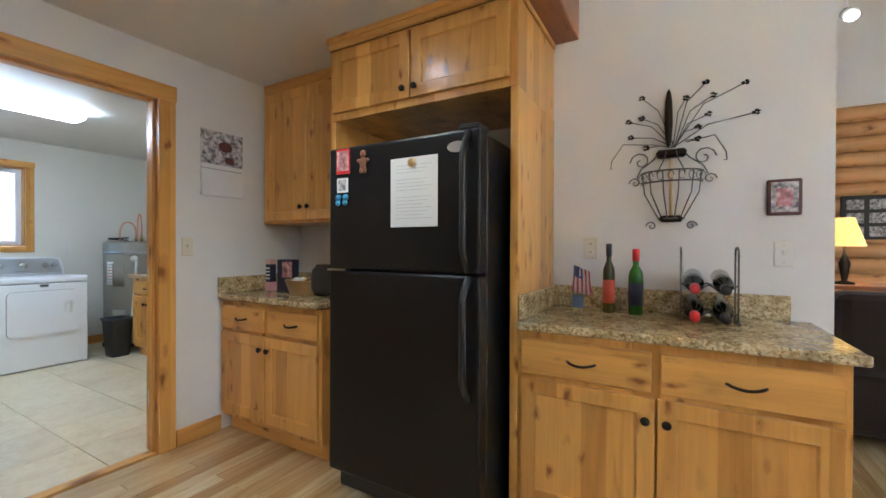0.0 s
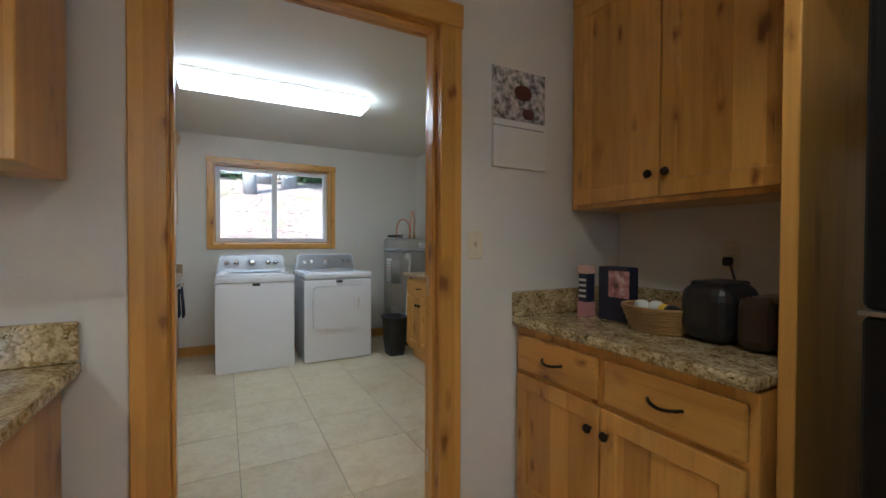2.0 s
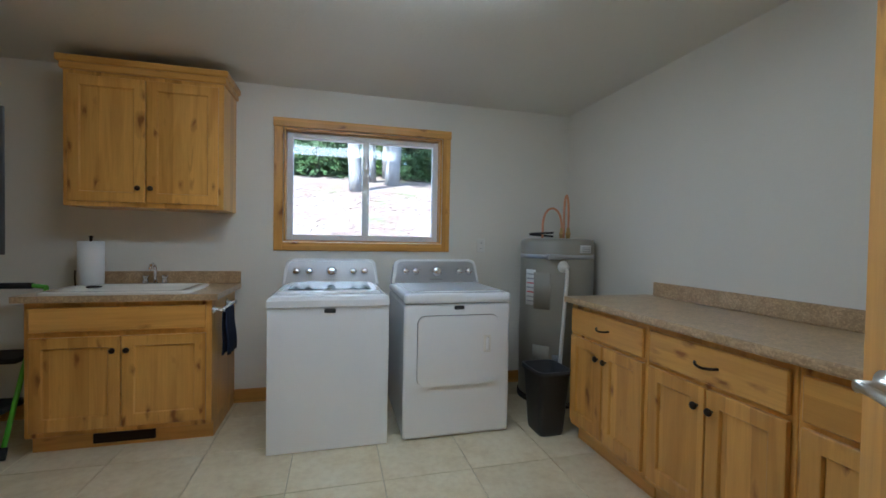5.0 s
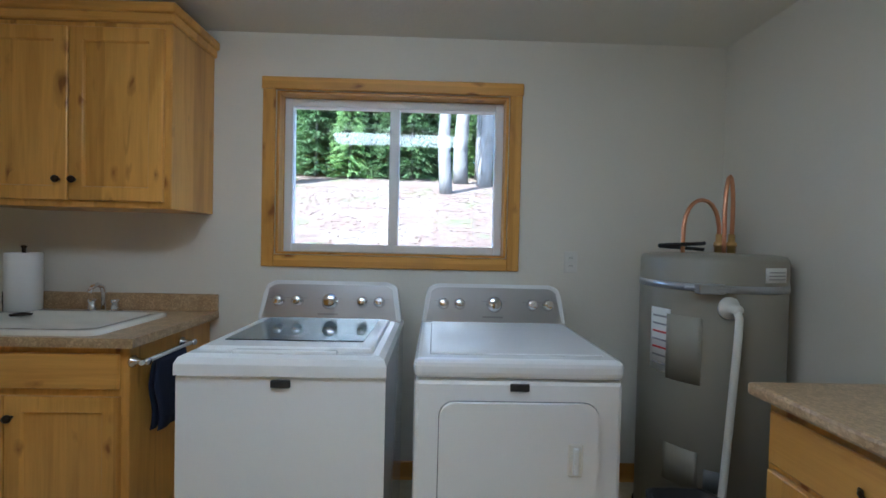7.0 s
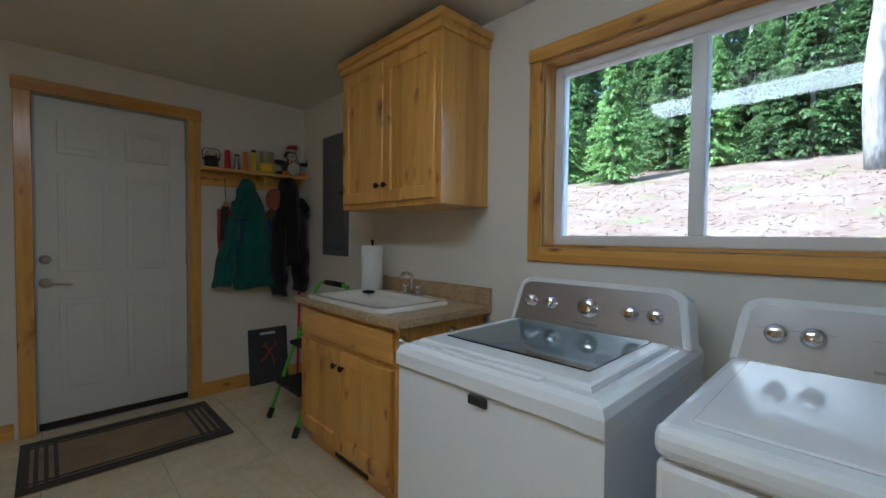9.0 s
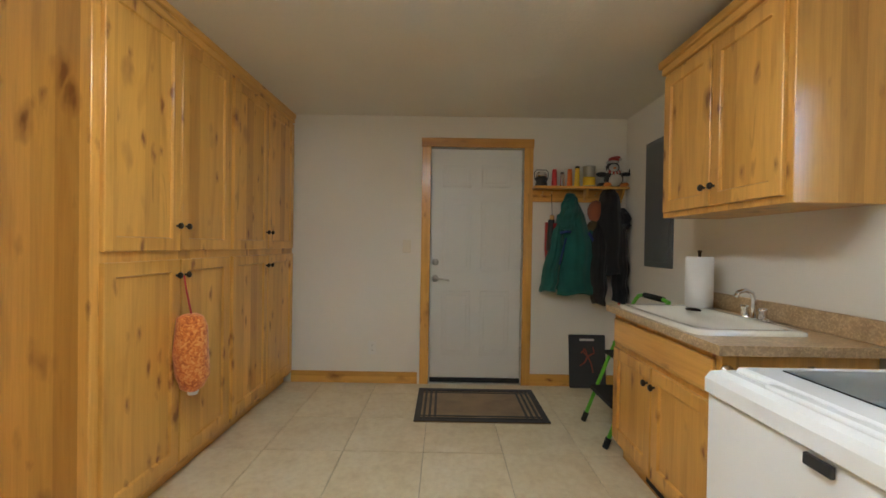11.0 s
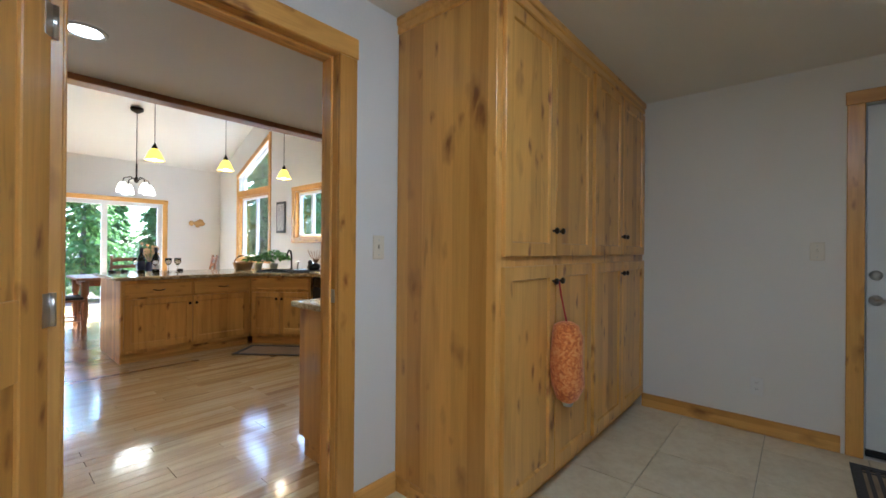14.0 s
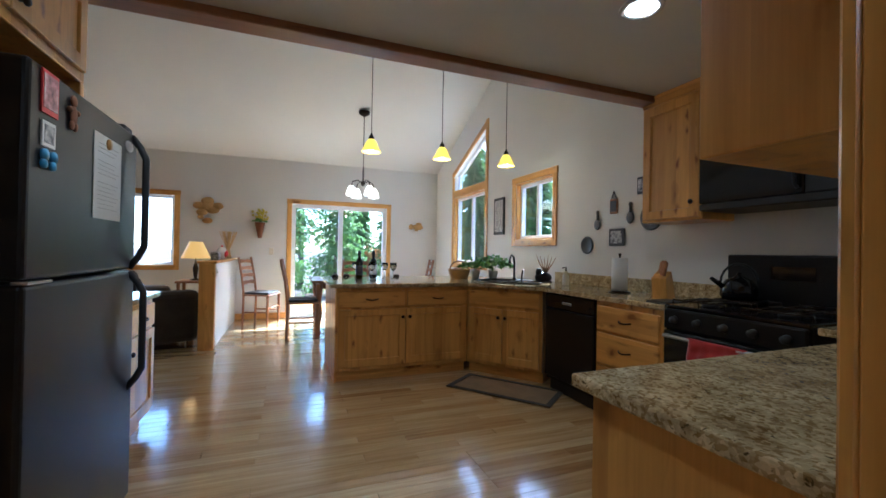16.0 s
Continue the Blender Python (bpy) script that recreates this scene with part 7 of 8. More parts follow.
for x, y in ((-0.22, 0.59), (1.52, 0.58)):
    dl = thing("downlight", (x, y, ZC), "round recessed ceiling light, lit", "ceiling lamp", "kitchen downlights")
    part("trim_ring", lathe(bmesh.new(), [(0.075, -0.002), (0.10, -0.002), (0.095, -0.014), (0.075, -0.012), (0.075, -0.002)], 28), WHITE, dl)
    part("lens", lathe(bmesh.new(), [(0, -0.008), (0.076, -0.006)], 28), glow("downlight_lens", (1.0, 0.93, 0.8), 2.5), dl)
    la = bpy.data.lights.new("downlight_beam", "SPOT")
    la.energy, la.spot_size, la.spot_blend, la.shadow_soft_size, la.color = 2.1, radians(130), 0.6, 0.07, (1.0, 0.86, 0.66)
    o = new("downlight_beam", la)
    o.location = (x, y, ZC - 0.03)


def table_lamp(at, scale, label, base=0.0):
    t = thing("table_lamp", at, label, "lamp")
    part("foot", lathe(bmesh.new(), [(0.07, 0), (0.07, 0.015), (0.02, 0.03), (0.03, 0.1), (0.04, 0.18), (0.015, 0.26), (0.008, 0.30), (0.008, 0.40)], 18), IRON, t)
    part("shade", lathe(bmesh.new(), [(0.20 * scale, 0.33), (0.19 * scale, 0.345), (0.09 * scale, 0.58), (0.085 * scale, 0.58), (0.185 * scale, 0.345), (0.2 * scale, 0.33)], 28), glow("lit_lampshade", (1.0, 0.50, 0.08), 0.10, (0.8, 0.6, 0.35)), t)
    point_lamp("table_lamp_bulb", (at[0], at[1], at[2] + 0.44), 0.6, WARM)
    return t


# ---- dining and living room ----
pw = thing("pony_wall", (2.22, -4.6, 0), "white half-height wall with an alder cap and post", "half wall", "", "structure")
part("core", boxed(2.16, 2.29, YS, -3.56, 0, 1.0), WALL, pw, here=True)
part("cap", boxed(2.12, 2.33, YS, -3.46, 1.0, 1.03, bevel=0.006), WOOD_Y, pw, here=True)
part("end_post", boxed(2.14, 2.31, -3.56, -3.47, 0, 1.0, bevel=0.006), WOOD_Z, pw, here=True)
plate("outlet", (2.16, -3.75, 0.88), FACE_W, "white switch on the half wall", "switch", PLASTIC_W)


def ladder_chair(m, label):
    c = thing("dining_chair", m, label, "chair", "dining chairs")
    for x in (-0.21, 0.21):
        part("back_leg", tube(bmesh.new(), [(x, 0.20, 0), (x, 0.19, 0.45), (x * 0.98, 0.23, 0.75), (x * 0.96, 0.29, 1.05)], 0.019, 8), CHAIRWOOD, c)
        part("front_leg", lathe(bmesh.new(), [(0.015, 0), (0.022, 0.05), (0.015, 0.08), (0.024, 0.2), (0.018, 0.3), (0.024, 0.43)], 12, (x, -0.2, 0)), CHAIRWOOD, c)
        part("side_rail", tube(bmesh.new(), [(x, -0.2, 0.18), (x, 0.195, 0.18)], 0.011, 8), CHAIRWOOD, c)
    part("stretcher", tube(bmesh.new(), [(-0.21, -0.2, 0.24), (0.21, -0.2, 0.24)], 0.012, 8), CHAIRWOOD, c)
    part("seat", boxed(-0.235, 0.235, -0.23, 0.215, 0.43, 0.455, bevel=0.008), CHAIRWOOD, c)
    part("cushion", boxed(-0.215, 0.215, -0.21, 0.18, 0.456, 0.49, bevel=0.014, seg=2), CUSHION, c, "dark seat cushion")
    for k in range(4):
        z, y = 0.60 + 0.115 * k, 0.205 + 0.025 * k
        sl = bmesh.new()
        out = [(-0.2, 0), (-0.1, 0.012), (0, 0.02), (0.1, 0.012), (0.2, 0), (0.2, 0.055), (0.1, 0.075), (0, 0.062), (-0.1, 0.075), (-0.2, 0.055)]
        prism(sl, out, 0, 0.014)
        for v in sl.verts:
            v.co = Vector((v.co.x, y + v.co.z + 0.012 - 0.3 * v.co.x ** 2, z + v.co.y))
        part("back_slat", sl, CHAIRWOOD, c)
    return c


c1 = ladder_chair(pose(1.72, -5.30, 0, 0, 0, -112), "dark ladder-back chair with a dark cushion by the patio door")
for m in (pose(1.12, -4.15, 0, 0, 0, -92), pose(-0.75, -4.75, 0, 0, 0, 80), pose(0.25, -5.12, 0, 0, 0, 178 + 180)):
    copy_thing(c1, m)["label"] = "dark ladder-back chair drawn up to the dining table"
tbl = thing("dining_table", (0.2, -4.4, 0), "dark turned-leg dining table laid with dishes", "table")
part("tabletop", boxed(-0.6, 1.0, -4.9, -3.9, 0.72, 0.755, bevel=0.01, seg=2), CHAIRWOOD, tbl, here=True)
part("apron", boxed(-0.5, 0.9, -4.8, -4.0, 0.63, 0.72), CHAIRWOOD, tbl, here=True)
for x in (-0.5, 0.9):
    for y in (-4.8, -4.0):
        part("leg", lathe(bmesh.new(), [(0.025, 0), (0.035, 0.04), (0.022, 0.10), (0.045, 0.30), (0.03, 0.48), (0.045, 0.52), (0.045, 0.70)], 16, (x, y, 0)), CHAIRWOOD, tbl, here=True)
vs_ = thing("flower_vase", (0.05, -4.45, 0.755), "vase of pale dried flowers on the dining table", "vase")
part("jar", lathe(bmesh.new(), [(0.05, 0), (0.07, 0.08), (0.04, 0.18), (0.045, 0.2), (0, 0.19)], 18), NAVYLABEL, vs_)
DRIED = material("dried_flower", (0.62, 0.42, 0.18), 0.9)
_r5 = random.Random(12)
fb = bmesh.new()
for k in range(22):
    a, q = _r5.uniform(0, 6.3), _r5.uniform(0.02, 0.14)
    e = (q * math.cos(a), q * math.sin(a), 0.32 + 0.18 * _r5.random())
    tube(fb, [(0, 0, 0.18), (e[0] * 0.6, e[1] * 0.6, 0.3), e], 0.003, 5)
    ball(fb, e, 0.025, 0.025, 0.02, 6)
part("bouquet", fb, DRIED, vs_)
# things on the half wall and the south wall
table_lamp((2.62, -5.0, 0.70), 1.0, "table lamp with a glowing amber shade")
st = thing("side_table", (2.62, -5.0, 0), "small dark side table under a lamp", "table")
part("tabletop", boxed(2.4, 2.84, -5.22, -4.78, 0.67, 0.70, bevel=0.006), CHAIRWOOD, st, here=True)
for x in (2.44, 2.80):
    for y in (-5.18, -4.82):
        part("leg", boxed(x - 0.02, x + 0.02, y - 0.02, y + 0.02, 0, 0.67, bevel=0.004), CHAIRWOOD, st, here=True)
solid("box_ornament", boxed(2.17, 2.27, -4.1, -3.98, 1.03, 1.14, bevel=0.01), GREYPHOTO, "small pale blue box on the half wall", "ornament")
ap = thing("ornament", (2.2, -4.45, 1.03), "white jar painted with a red apple", "ornament")
part("jar", ball(bmesh.new(), (0, 0, 0.09), 0.07, 0.09, 0.09), PORCELAIN, ap)
part("motif", ball(bmesh.new(), (-0.045, 0.02, 0.08), 0.04, 0.05, 0.05), RED, ap)
part("lid", ball(bmesh.new(), (0, 0, 0.185), 0.015, 0.015, 0.015, 8), RED, ap)
sh = thing("wheat_sheaf", (2.2, -5.1, 1.03), "tied sheaf of dried wheat", "ornament")
wb2 = bmesh.new()
for k in range(40):
    a, q = _r5.uniform(0, 6.3), _r5.random()
    tube(wb2, [(0.05 * q * math.cos(a), 0.05 * q * math.sin(a), 0), (0.02 * math.cos(a) * q, 0.02 * math.sin(a) * q, 0.14), (0.10 * q * math.cos(a), 0.10 * q * math.sin(a), 0.34), (0.13 * q * math.cos(a), 0.13 * q * math.sin(a), 0.42)], 0.004, 5)
part("stalks", wb2, DRIED, sh)


def wicker_blob(name, cx, cz, parts_, label, mat):
    bm = bmesh.new()
    for dx, dz, rx, rz in parts_:
        ball(bm, (cx + dx, YS + 0.03, cz + dz), rx, 0.03, rz, 12)
    solid(name, bm, mat, label, "wall decoration")


BRAID = material("tan_woven_rush", (0.50, 0.30, 0.10), 0.8)
bump(BRAID, noise_tex(BRAID, coords(BRAID, (1, 1, 1), False), 60, 3), 0.8, 0.02)
wicker_blob("wall_wreath", 2.60, 1.85, [(-0.15, 0.05, 0.09, 0.06), (0.0, 0.13, 0.10, 0.07), (0.13, 0.05, 0.09, 0.06), (-0.08, -0.02, 0.10, 0.06), (0.08, -0.06, 0.09, 0.06), (0.0, -0.2, 0.08, 0.05), (0.1, -0.14, 0.05, 0.04), (0.0, 0.04, 0.12, 0.08)], "tan woven rush wall ornament", BRAID)
wicker_blob("wall_fish", -1.10, 1.68, [(0, 0, 0.11, 0.06), (0.14, 0.0, 0.05, 0.055), (-0.02, 0.06, 0.06, 0.03), (0.03, -0.06, 0.04, 0.025)], "carved pale wooden fish on the wall", BRAID)
wp = thing("wall_planter", (1.79, YS + 0.05, 1.38), "woven wall cone with yellow flowers", "wall decoration")
part("cone", lathe(bmesh.new(), [(0.03, 0), (0.05, 0.1), (0.085, 0.27), (0.075, 0.27), (0, 0.2)], 16), material("rust_wicker", (0.30, 0.12, 0.05), 0.8), wp)
fb = bmesh.new()
for k in range(34):
    a, q = _r5.uniform(0, 6.3), _r5.uniform(0.02, 0.16)
    ball(fb, (q * math.cos(a), 0.05 + 0.03 * math.sin(a), 0.30 + 0.20 * _r5.random() * (1.2 - q * 3)), 0.022, 0.018, 0.02, 6)
part("flowers", fb, material("yellow_flower", (0.65, 0.55, 0.05), 0.8), wp)
leafy("wall_sprig", (1.79, YS + 0.09, 1.55), "green sprigs in the wall cone", 40, 0.07, 0.08, HOUSELEAF, 9)
plate("outlet", (1.60, YS, 1.15), FACE_N, "almond switch beside the patio door", "switch")


def sofa(m, w, label, mat):
    s = thing("sofa", m, label, "sofa")
    part("base", boxed(-w / 2, w / 2, -0.42, 0.4, 0.06, 0.42, bevel=0.04, seg=2), mat, s)
    part("backrest", boxed(-w / 2, w / 2, 0.18, 0.44, 0.40, 0.92, bevel=0.09, seg=3), mat, s)
    for sx in (-1, 1):
        part("armrest", boxed(sx * w / 2 - 0.12, sx * w / 2 + 0.12, -0.42, 0.42, 0.06, 0.66, bevel=0.08, seg=3), mat, s)
    for k in range(2):
        part("seat_cushion", boxed(-w / 2 + 0.12 + k * (w - 0.24) / 2 + 0.005, -w / 2 + 0.12 + (k + 1) * (w - 0.24) / 2 - 0.005, -0.44, 0.2, 0.42, 0.55, bevel=0.05, seg=3), mat, s)
    for sx in (-1, 1):
        for sy in (-0.36, 0.36):
            part("foot", boxed(sx * (w / 2 - 0.05) - 0.03, sx * (w / 2 - 0.05) + 0.03, sy - 0.03, sy + 0.03, 0, 0.06), CHAIRWOOD, s)
    return s


sofa(pose(4.35, -2.6, 0, 0, 0, 90), 1.9, "dark brown leather sofa in the living room", SOFA)
sofa(pose(3.0, -4.1, 0, 0, 0, -60), 1.0, "patterned brown armchair behind the half wall", DARKSOFA)
st2 = thing("side_table", (5.4, -2.05, 0), "dark side table against the log wall", "table")
part("tabletop", boxed(5.15, 5.65, -2.5, -1.8, 0.84, 0.88, bevel=0.006), CHAIRWOOD, st2, here=True)
for x in (5.2, 5.6):
    for y in (-2.45, -1.85):
        part("leg", boxed(x - 0.025, x + 0.025, y - 0.025, y + 0.025, 0, 0.84, bevel=0.004), CHAIRWOOD, st2, here=True)
table_lamp((5.35, -2.08, 0.88), 0.72, "table lamp with a glowing cream shade by the log wall")
lp = thing("picture", (XLIV - 0.06, -2.45, 1.3), "dark collage frame with small photos on the logs", "picture")
part("frame", boxed(XLIV - 0.09, XLIV - 0.06, -2.62, -2.25, 1.28, 1.72, bevel=0.004), BLACKP, lp, here=True)
for r in range(3):
    for c in range(2):
        part("photo", boxed(XLIV - 0.093, XLIV - 0.0905, -2.59 + 0.17 * c, -2.46 + 0.17 * c, 1.31 + 0.135 * r, 1.41 + 0.135 * r), GREYPHOTO, lp, here=True)
sl = thing("spot_lamp", (5.0, -2.0, 3.05), "white ceiling spot lamp, lit", "ceiling lamp")
part("can", tube(bmesh.new(), [(0.03, 0, 0.06), (-0.07, 0, 0.0)], 0.05, 14), WHITE, sl)
part("lens", ball(bmesh.new(), (-0.075, 0, -0.003), 0.01, 0.045, 0.045, 12), HOT, sl)
part("stem", tube(bmesh.new(), [(0.03, 0, 0.06), (0.03, 0, roof_z(-2.0) - 3.05)], 0.012, 8), WHITE, sl)

# deck rail outside
dk = thing("deck", (1.4, -7.1, -0.35), "wooden deck outside the patio door", "deck", "", "structure")
for k in range(16):
    part("board", boxed(-3.0, 6.5, -8.2 + 0.142 * k, -8.07 + 0.142 * k, -0.10, -0.06), WOOD_X, dk, here=True)
rl = thing("deck_railing", (4.4, -8.15, -0.06), "white deck railing with thin balusters", "railing")
part("top_rail", boxed(2.3, 6.5, -8.2, -8.1, 0.86, 0.90), WHITE, rl, here=True)
for k in range(35):
    part("baluster", boxed(2.3 + 0.12 * k, 2.33 + 0.12 * k, -8.17, -8.13, -0.06, 0.86), WHITE, rl, here=True)

# ---- outdoors ----
GROUND = material("pale_gravel_ground", (0.42, 0.36, 0.28), 0.95)
_c = coords(GROUND, (1, 1, 1), False)
_n1, _n2 = noise_tex(GROUND, _c, 0.5, 5, 0.6), noise_tex(GROUND, _c, 7.0, 5, 0.7)
_far = ramp(GROUND, _n1, ((0.36, (0.135, 0.108, 0.083)), (0.56, (0.105, 0.066, 0.046)), (0.70, (0.09, 0.115, 0.04))))
color(GROUND, mixc(GROUND, "MULTIPLY", 0.8, _far, ramp(GROUND, _n2, ((0.35, (0.55, 0.5, 0.45)), (0.6, (1.05, 1.05, 1.05))))))
bump(GROUND, _n2, 0.6, 0.05)


def ground_height(x, y):
    up = max(0.0, y - 7.5)
    h = -0.35 + 0.235 * up if up < 60 else -0.35 + 0.235 * 60
    dn = max(0.0, -8.0 - y)
    return h - 0.05 * min(dn, 30) + 0.12 * noise.noise(Vector((x * 0.25, y * 0.25, 0)))


bm = bmesh.new()
xs = [-900, -300, -120] + [-60 + 2.5 * k for k in range(49)] + [120, 300, 900]
grid = [[bm.verts.new((x, y, ground_height(x, y))) for x in xs] for y in xs]
for j in range(len(xs) - 1):
    for i in range(len(xs) - 1):
        bm.faces.new((grid[j][i], grid[j][i + 1], grid[j + 1][i + 1], grid[j + 1][i])).smooth = True
structure("ground", bm, GROUND, "pale gravel and dirt yard sloping up to woods")

LEAF = material("conifer_foliage", (0.06, 0.11, 0.03), 0.7)
LEAF2 = material("leaf_foliage", (0.10, 0.17, 0.04), 0.6)
for m in (LEAF, LEAF2):
    oi = nd(m, "ShaderNodeNewGeometry").outputs["Random Per Island"]
    b = (0.055, 0.10, 0.028) if m is LEAF else (0.12, 0.20, 0.05)
    color(m, ramp(m, oi, ((0.0, tuple(v * 0.6 for v in b)), (0.6, b), (1.0, tuple(v * 1.9 for v in b)))))
    _mx, _tl = nd(m, "ShaderNodeMixShader"), nd(m, "ShaderNodeBsdfTranslucent")
    _tl.inputs[0].default_value = (*(1.6 * v for v in b), 1)
    _mx.inputs[0].default_value = 0.45
    ln(m, m.node_tree.nodes["Principled BSDF"].outputs[0], _mx.inputs[1])
    ln(m, _tl.outputs[0], _mx.inputs[2])
    ln(m, _mx.outputs[0], m.node_tree.nodes["Material Output"].inputs[0])
BARK = material("grey_bark", (0.22, 0.19, 0.16), 0.95)
_b = noise_tex(BARK, coords(BARK, (9, 9, 1.6)), 1.5, 5, 0.7)
color(BARK, ramp(BARK, _b, ((0.35, (0.07, 0.058, 0.045)), (0.65, (0.22, 0.205, 0.19)))))
bump(BARK, _b, 0.8, 0.03)


def conifer_meshes(seed, h, spread, n, mat, start=0.18, blades=9, size=1.0):
    """Trunk and crown of a conifer: whorls of drooping sprays of small blades."""
    rng = random.Random(seed)
    t = tube(bmesh.new(), [(0.02 * math.sin(k), 0.02 * math.cos(2 * k), h * k / 8) for k in range(9)], 0.028 * h ** 0.8, 9, taper=0.01)
    verts, faces = [], []
    for k in range(n):
        s = start + (1 - start) * (k / n)
        z = h * s
        reach = spread * (1 - s) ** 0.8 * rng.uniform(0.55, 1.1) + 0.15
        a = rng.uniform(0, 2 * math.pi)
        for j in range(blades):
            q = (j + rng.random()) / blades
            r = reach * (0.15 + 0.85 * q)
            cx, cy, cz = r * math.cos(a), r * math.sin(a), z - 0.22 * r * q + rng.uniform(-0.08, 0.08)
            for side in (-1, 1):
                b = a + side * rng.uniform(0.5, 1.3)
                ln2, wd = size * rng.uniform(0.18, 0.42) * (1.1 - 0.5 * q), size * rng.uniform(0.04, 0.09)
                tip = (cx + ln2 * math.cos(b), cy + ln2 * math.sin(b), cz - rng.uniform(0.02, 0.16))
                i = len(verts)
                verts += [(cx, cy, cz + 0.03), (cx + 0.5 * (tip[0] - cx) - wd * math.sin(b), cy + 0.5 * (tip[1] - cy) + wd * math.cos(b), cz - 0.02),
                          tip, (cx + 0.5 * (tip[0] - cx) + wd * math.sin(b), cy + 0.5 * (tip[1] - cy) - wd * math.cos(b), cz + 0.01)]
                faces.append((i, i + 1, i + 2, i + 3))
    me = bpy.data.meshes.new("crown")
    me.from_pydata(verts, [], faces)
    me.materials.append(mat)
    return mesh_of("trunk", t, BARK), me


def tree(meshes, x, y, label, turn, s=1.0):
    t = thing("tree", Matrix.Translation((x, y, ground_height(x, y) - 0.1)) @ Matrix.Rotation(turn, 4, "Z") @ Matrix.Diagonal((s, s, s, 1)), label, "tree", "trees round the house")
    for n, me in zip(("trunk", "crown"), meshes):
        ob = new(n, me)
        ob.parent = t
    return t


KINDS = [conifer_meshes(5, 11, 2.6, 340, LEAF, 0.24, 11, 0.8), conifer_meshes(8, 15, 3.0, 380, LEAF, 0.34, 11, 0.8), conifer_meshes(11, 7, 1.9, 300, LEAF2, 0.05, 11, 0.75), conifer_meshes(14, 18, 2.8, 300, LEAF, 0.5), conifer_meshes(21, 8, 2.1, 520, LEAF2, 0.04, 16, 0.62)]
_r = random.Random(4)
for k in range(46):
    x, y = -26 + 52 * ((k * 0.618) % 1.0), 34 + _r.uniform(0, 10)
    tree(KINDS[(0, 1, 3, 2, 1)[k % 5]], x, y, "tall dark conifer at the edge of the woods", _r.uniform(0, 6), _r.uniform(0.8, 1.2))
UNDER = conifer_meshes(31, 6.5, 2.6, 330, LEAF, 0.03, 11, 0.85)
for k in range(44):
    x, y = -24 + 50 * ((k * 0.618 + 0.41) % 1.0), 33.5 + _r.uniform(0, 6)
    tree(UNDER, x, y, "low dark conifer in the undergrowth of the woods", _r.uniform(0, 6), _r.uniform(0.8, 1.4))
for k in range(70):
    x, y = -40 + 80 * ((k * 0.618 + 0.17) % 1.0), 45 + _r.uniform(0, 14)
    tree(KINDS[(0, 1, 0, 2)[k % 4]], x, y, "tall dark conifer deep in the woods", _r.uniform(0, 6), _r.uniform(1.3, 1.8))
for x, y, k in ((-8.6, 28.5, 4), (-13.0, 31, 4), (-16.5, 28.0, 4), (-4.6, 33.5, 4), (10.5, 30, 4)):
    tree(KINDS[k], x, y, "young bright green conifer at the edge of the yard", k + x, 1.0)
for k in range(30):
    x, y = -18 + 36 * ((k * 0.618 + 0.3) % 1.0), -15 - _r.uniform(0, 14)
    tree(KINDS[(2, 4, 2, 0)[k % 4]], x, y, "leafy green tree behind the house", _r.uniform(0, 6), _r.uniform(0.8, 1.2))
for k in range(16):
    x, y = -12 - _r.uniform(0, 12), -14 + 18 * ((k * 0.618) % 1.0)
    tree(KINDS[(2, 0, 2)[k % 3]], x, y, "leafy green tree beside the house", _r.uniform(0, 6), _r.uniform(0.8, 1.15))
for x, y, r, h in ((2.25, 25.8, 0.33, 17), (3.45, 30.8, 0.46, 19), (4.9, 29.4, 0.44, 18)):
    z = ground_height(x, y) - 0.2
    t = thing("tree", (x, y, z), "tall tree with a bare pale trunk in the yard", "tree", "trees round the house")
    part("trunk", tube(bmesh.new(), [(0.10 * math.sin(k * 0.9 + x), 0.08 * math.cos(k * 1.3), h * k / 14) for k in range(15)], r * 1.12, 14, taper=r * 0.4), BARK, t)
    cr = new("crown", KINDS[3][1])
    cr.parent = t
DUFF = material("dry_duff", (0.3, 0.18, 0.1), 0.95)
_v, _f, _r2 = [], [], random.Random(9)
for k in range(9000):
    x, y = _r2.uniform(-14, 12), 7.5 + 20 * _r2.random()
    z, a, l = ground_height(x, y) + 0.02, _r2.uniform(0, 6.3), _r2.uniform(0.04, 0.20)
    i = len(_v)
    _v += [(x, y, z), (x + l * math.cos(a), y + l * math.sin(a), z + 0.03), (x + l * 0.3 * math.sin(a), y - l * 0.3 * math.cos(a), z + 0.01)]
    _f.append((i, i + 1, i + 2))
me = bpy.data.meshes.new("debris")
me.from_pydata(_v, [], _f)
me.materials.append(DUFF)
tagged(new("ground_litter", me), "scattered twigs and bark on the slope", "litter", "", "stuff")

# ---- floor pieces: tiles and planks ----
def piece_mesh(name, w, d, h, mat, bevel=0.002):
    return mesh_of(name, boxed(0, w, 0, d, -h, 0, bevel=bevel), mat)


def lay(me, name, parent, x, y, z=0.0):
    ob = new(name, me)
    ob.location = (x, y, z)
    ob.parent = parent
    return ob


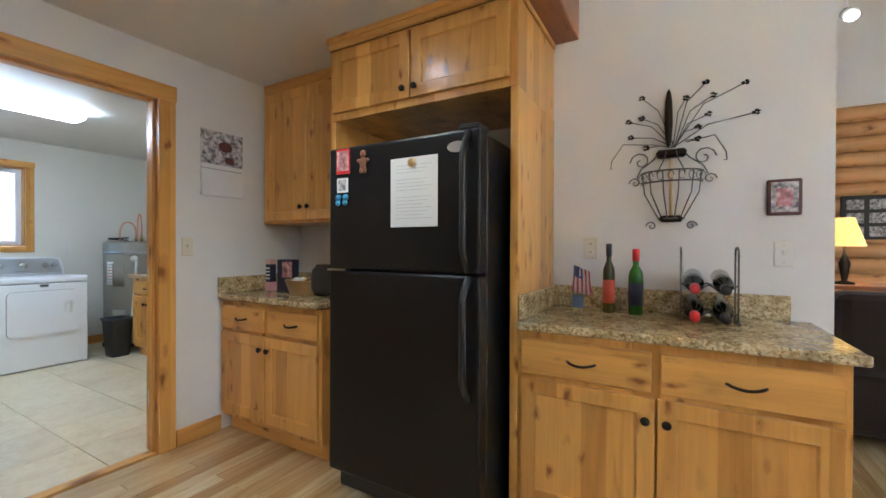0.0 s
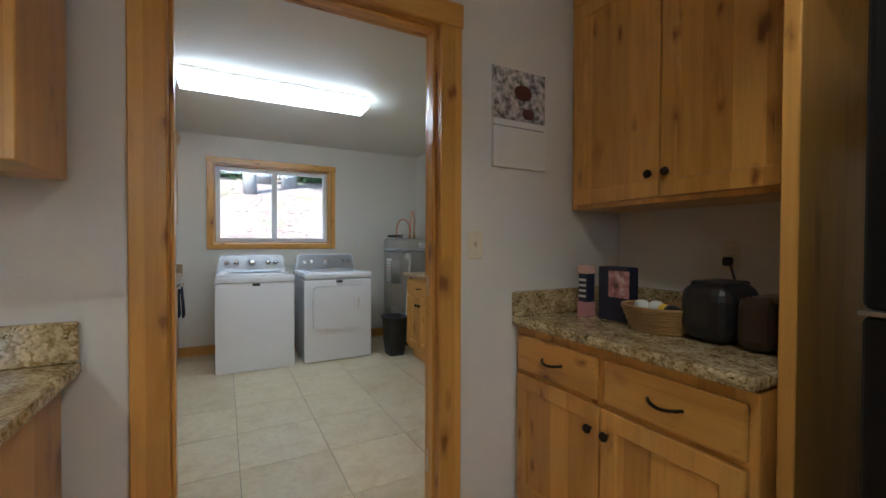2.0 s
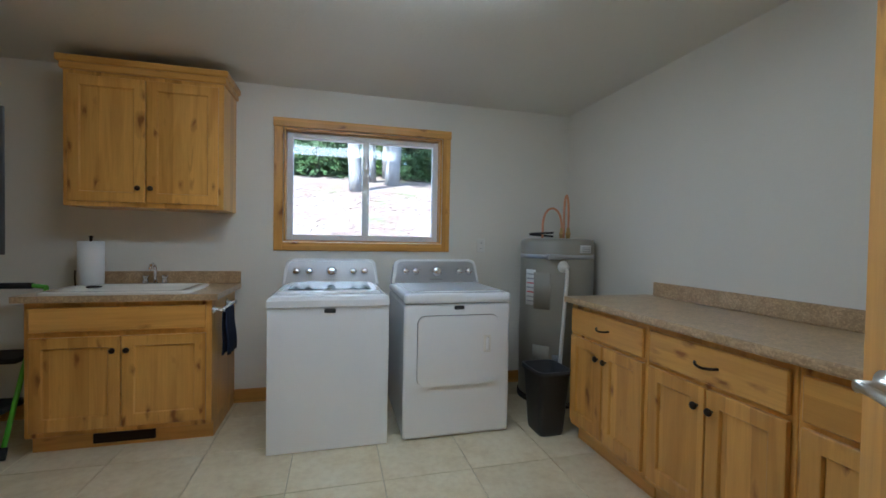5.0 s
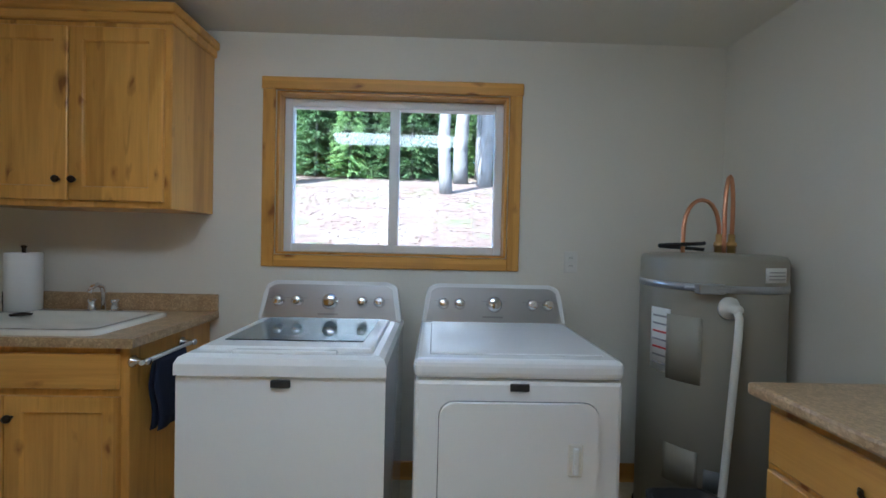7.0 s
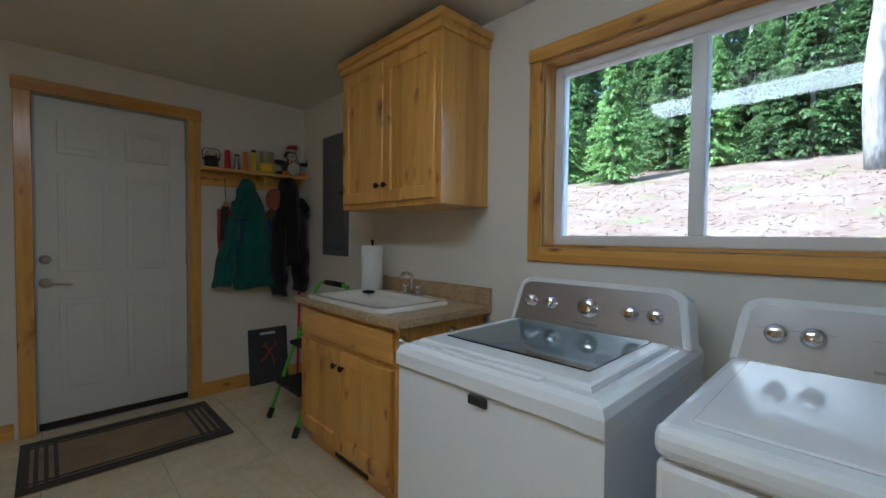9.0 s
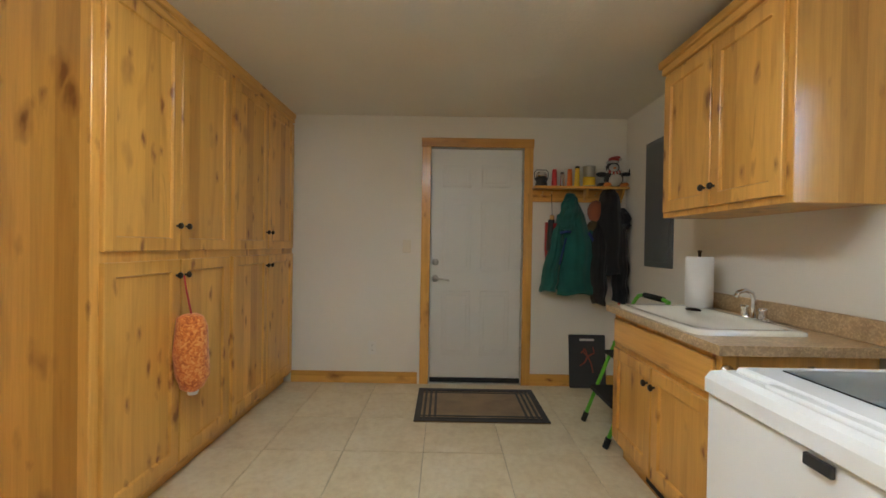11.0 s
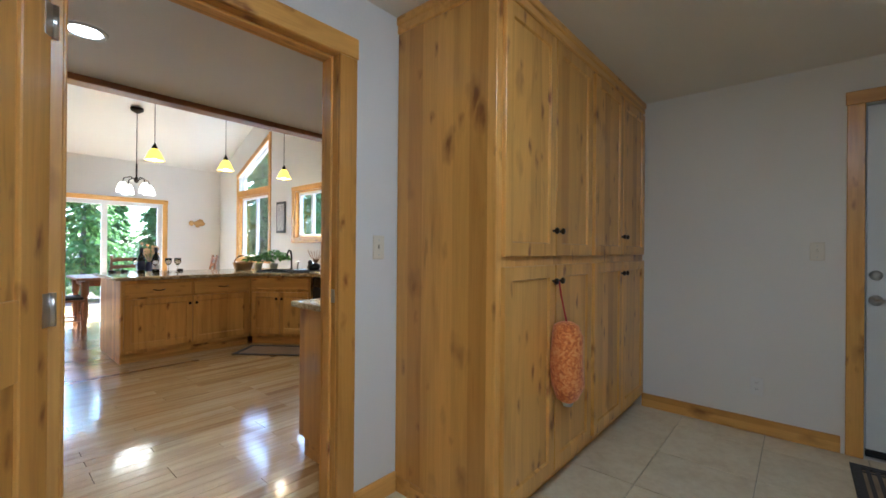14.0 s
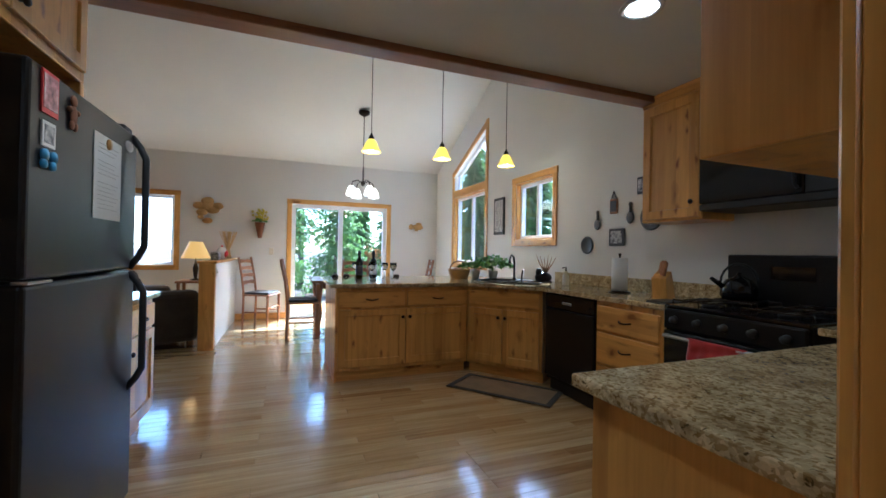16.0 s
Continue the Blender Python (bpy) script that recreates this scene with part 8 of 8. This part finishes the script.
fl = bpy.data.objects["floor_laundry"]
TP, TG = 0.484, 0.004
tile_cache = {}
_xs = [XW] + [x for x in (1.06 + TP * k for k in range(-6, 6)) if XW < x < XE] + [XE]
_ys = [YL - 0.03] + [y for y in (3.83 + TP * k for k in range(-5, 5)) if YL - 0.03 < y < YN] + [YN]
for xa, xb in zip(_xs, _xs[1:]):
    for ya, yb in zip(_ys, _ys[1:]):
        key = (round(xb - xa, 3), round(yb - ya, 3))
        if key not in tile_cache:
            tile_cache[key] = piece_mesh("tile", key[0] - TG, key[1] - TG, 0.012, TILE)
        lay(tile_cache[key], "tile", fl, xa + TG / 2, ya + TG / 2)
fk = bpy.data.objects["floor_kitchen"]
PW = 0.083
rng = random.Random(21)
plank_cache, count = {}, 0
fv, ff = [], []
row = 0
y = YL - 0.035 - PW
while y > YS - 0.02:
    x = XK - 0.1 - rng.choice((0.2, 0.5, 0.8))
    while x < XLIV:
        L = rng.choice((0.6, 0.9, 1.2, 1.5))
        a, b = max(x, XK - 0.02), min(x + L, XLIV)
        if b - a > 0.05:
            if -1.5 < a < 2.9 and y > -1.75 - 0.6 and count < 300:
                if L not in plank_cache:
                    plank_cache[L] = piece_mesh("plank", L - 0.0016, PW - 0.0012, 0.012, PLANK, 0.0012)
                key = L
                me = plank_cache[key]
                if a > x + 1e-6 or b < x + L - 1e-6:
                    me = piece_mesh("plank", b - a - 0.0016, PW - 0.0012, 0.012, PLANK, 0.0012)
                lay(me, "plank", fk, a, y)
                count += 1
            else:
                i = len(fv)
                g = 0.0008
                fv += [(a + g, y + g, -0.012), (b - g, y + g, -0.012), (b - g, y + PW - g, -0.012), (a + g, y + PW - g, -0.012),
                       (a + g, y + g, 0), (b - g, y + g, 0), (b - g, y + PW - g, 0), (a + g, y + PW - g, 0)]
                ff += [tuple(i + k for k in q) for q in ((4, 5, 6, 7), (0, 1, 5, 4), (1, 2, 6, 5), (2, 3, 7, 6), (3, 0, 4, 7))]
        x += L
    y -= PW
me = bpy.data.meshes.new("planks")
me.from_pydata(fv, [], ff)
me.materials.append(PLANKFAR)
ob = tagged(new("planks", me), "honey hickory floor planks", "", "", "stuff")
ob.parent = fk

# ---- floor level: the finished floor lies 4 cm under the datum, and all that stands on it reaches down to it ----
FLOOR_DROP, REACH = 0.04, 0.25


def settle():
    bpy.context.view_layer.update()
    done = set()
    for ob in list(bpy.data.objects):
        if ob.type != "MESH":
            continue
        m = ob.matrix_world.copy()
        top = max((m @ Vector(c)).z for c in ob.bound_box)
        low = min((m @ Vector(c)).z for c in ob.bound_box)
        if low >= REACH:
            continue
        if ob.data.users > 1 and top < 0.03:
            ob.location.z -= FLOOR_DROP
            continue
        if ob.data.name in done:
            continue
        done.add(ob.data.name)
        inv = m.inverted()
        for v in ob.data.vertices:
            w = m @ v.co
            if w.z < REACH:
                w.z -= FLOOR_DROP * min(1.0, (REACH - w.z) / REACH)
                v.co = inv @ w


settle()
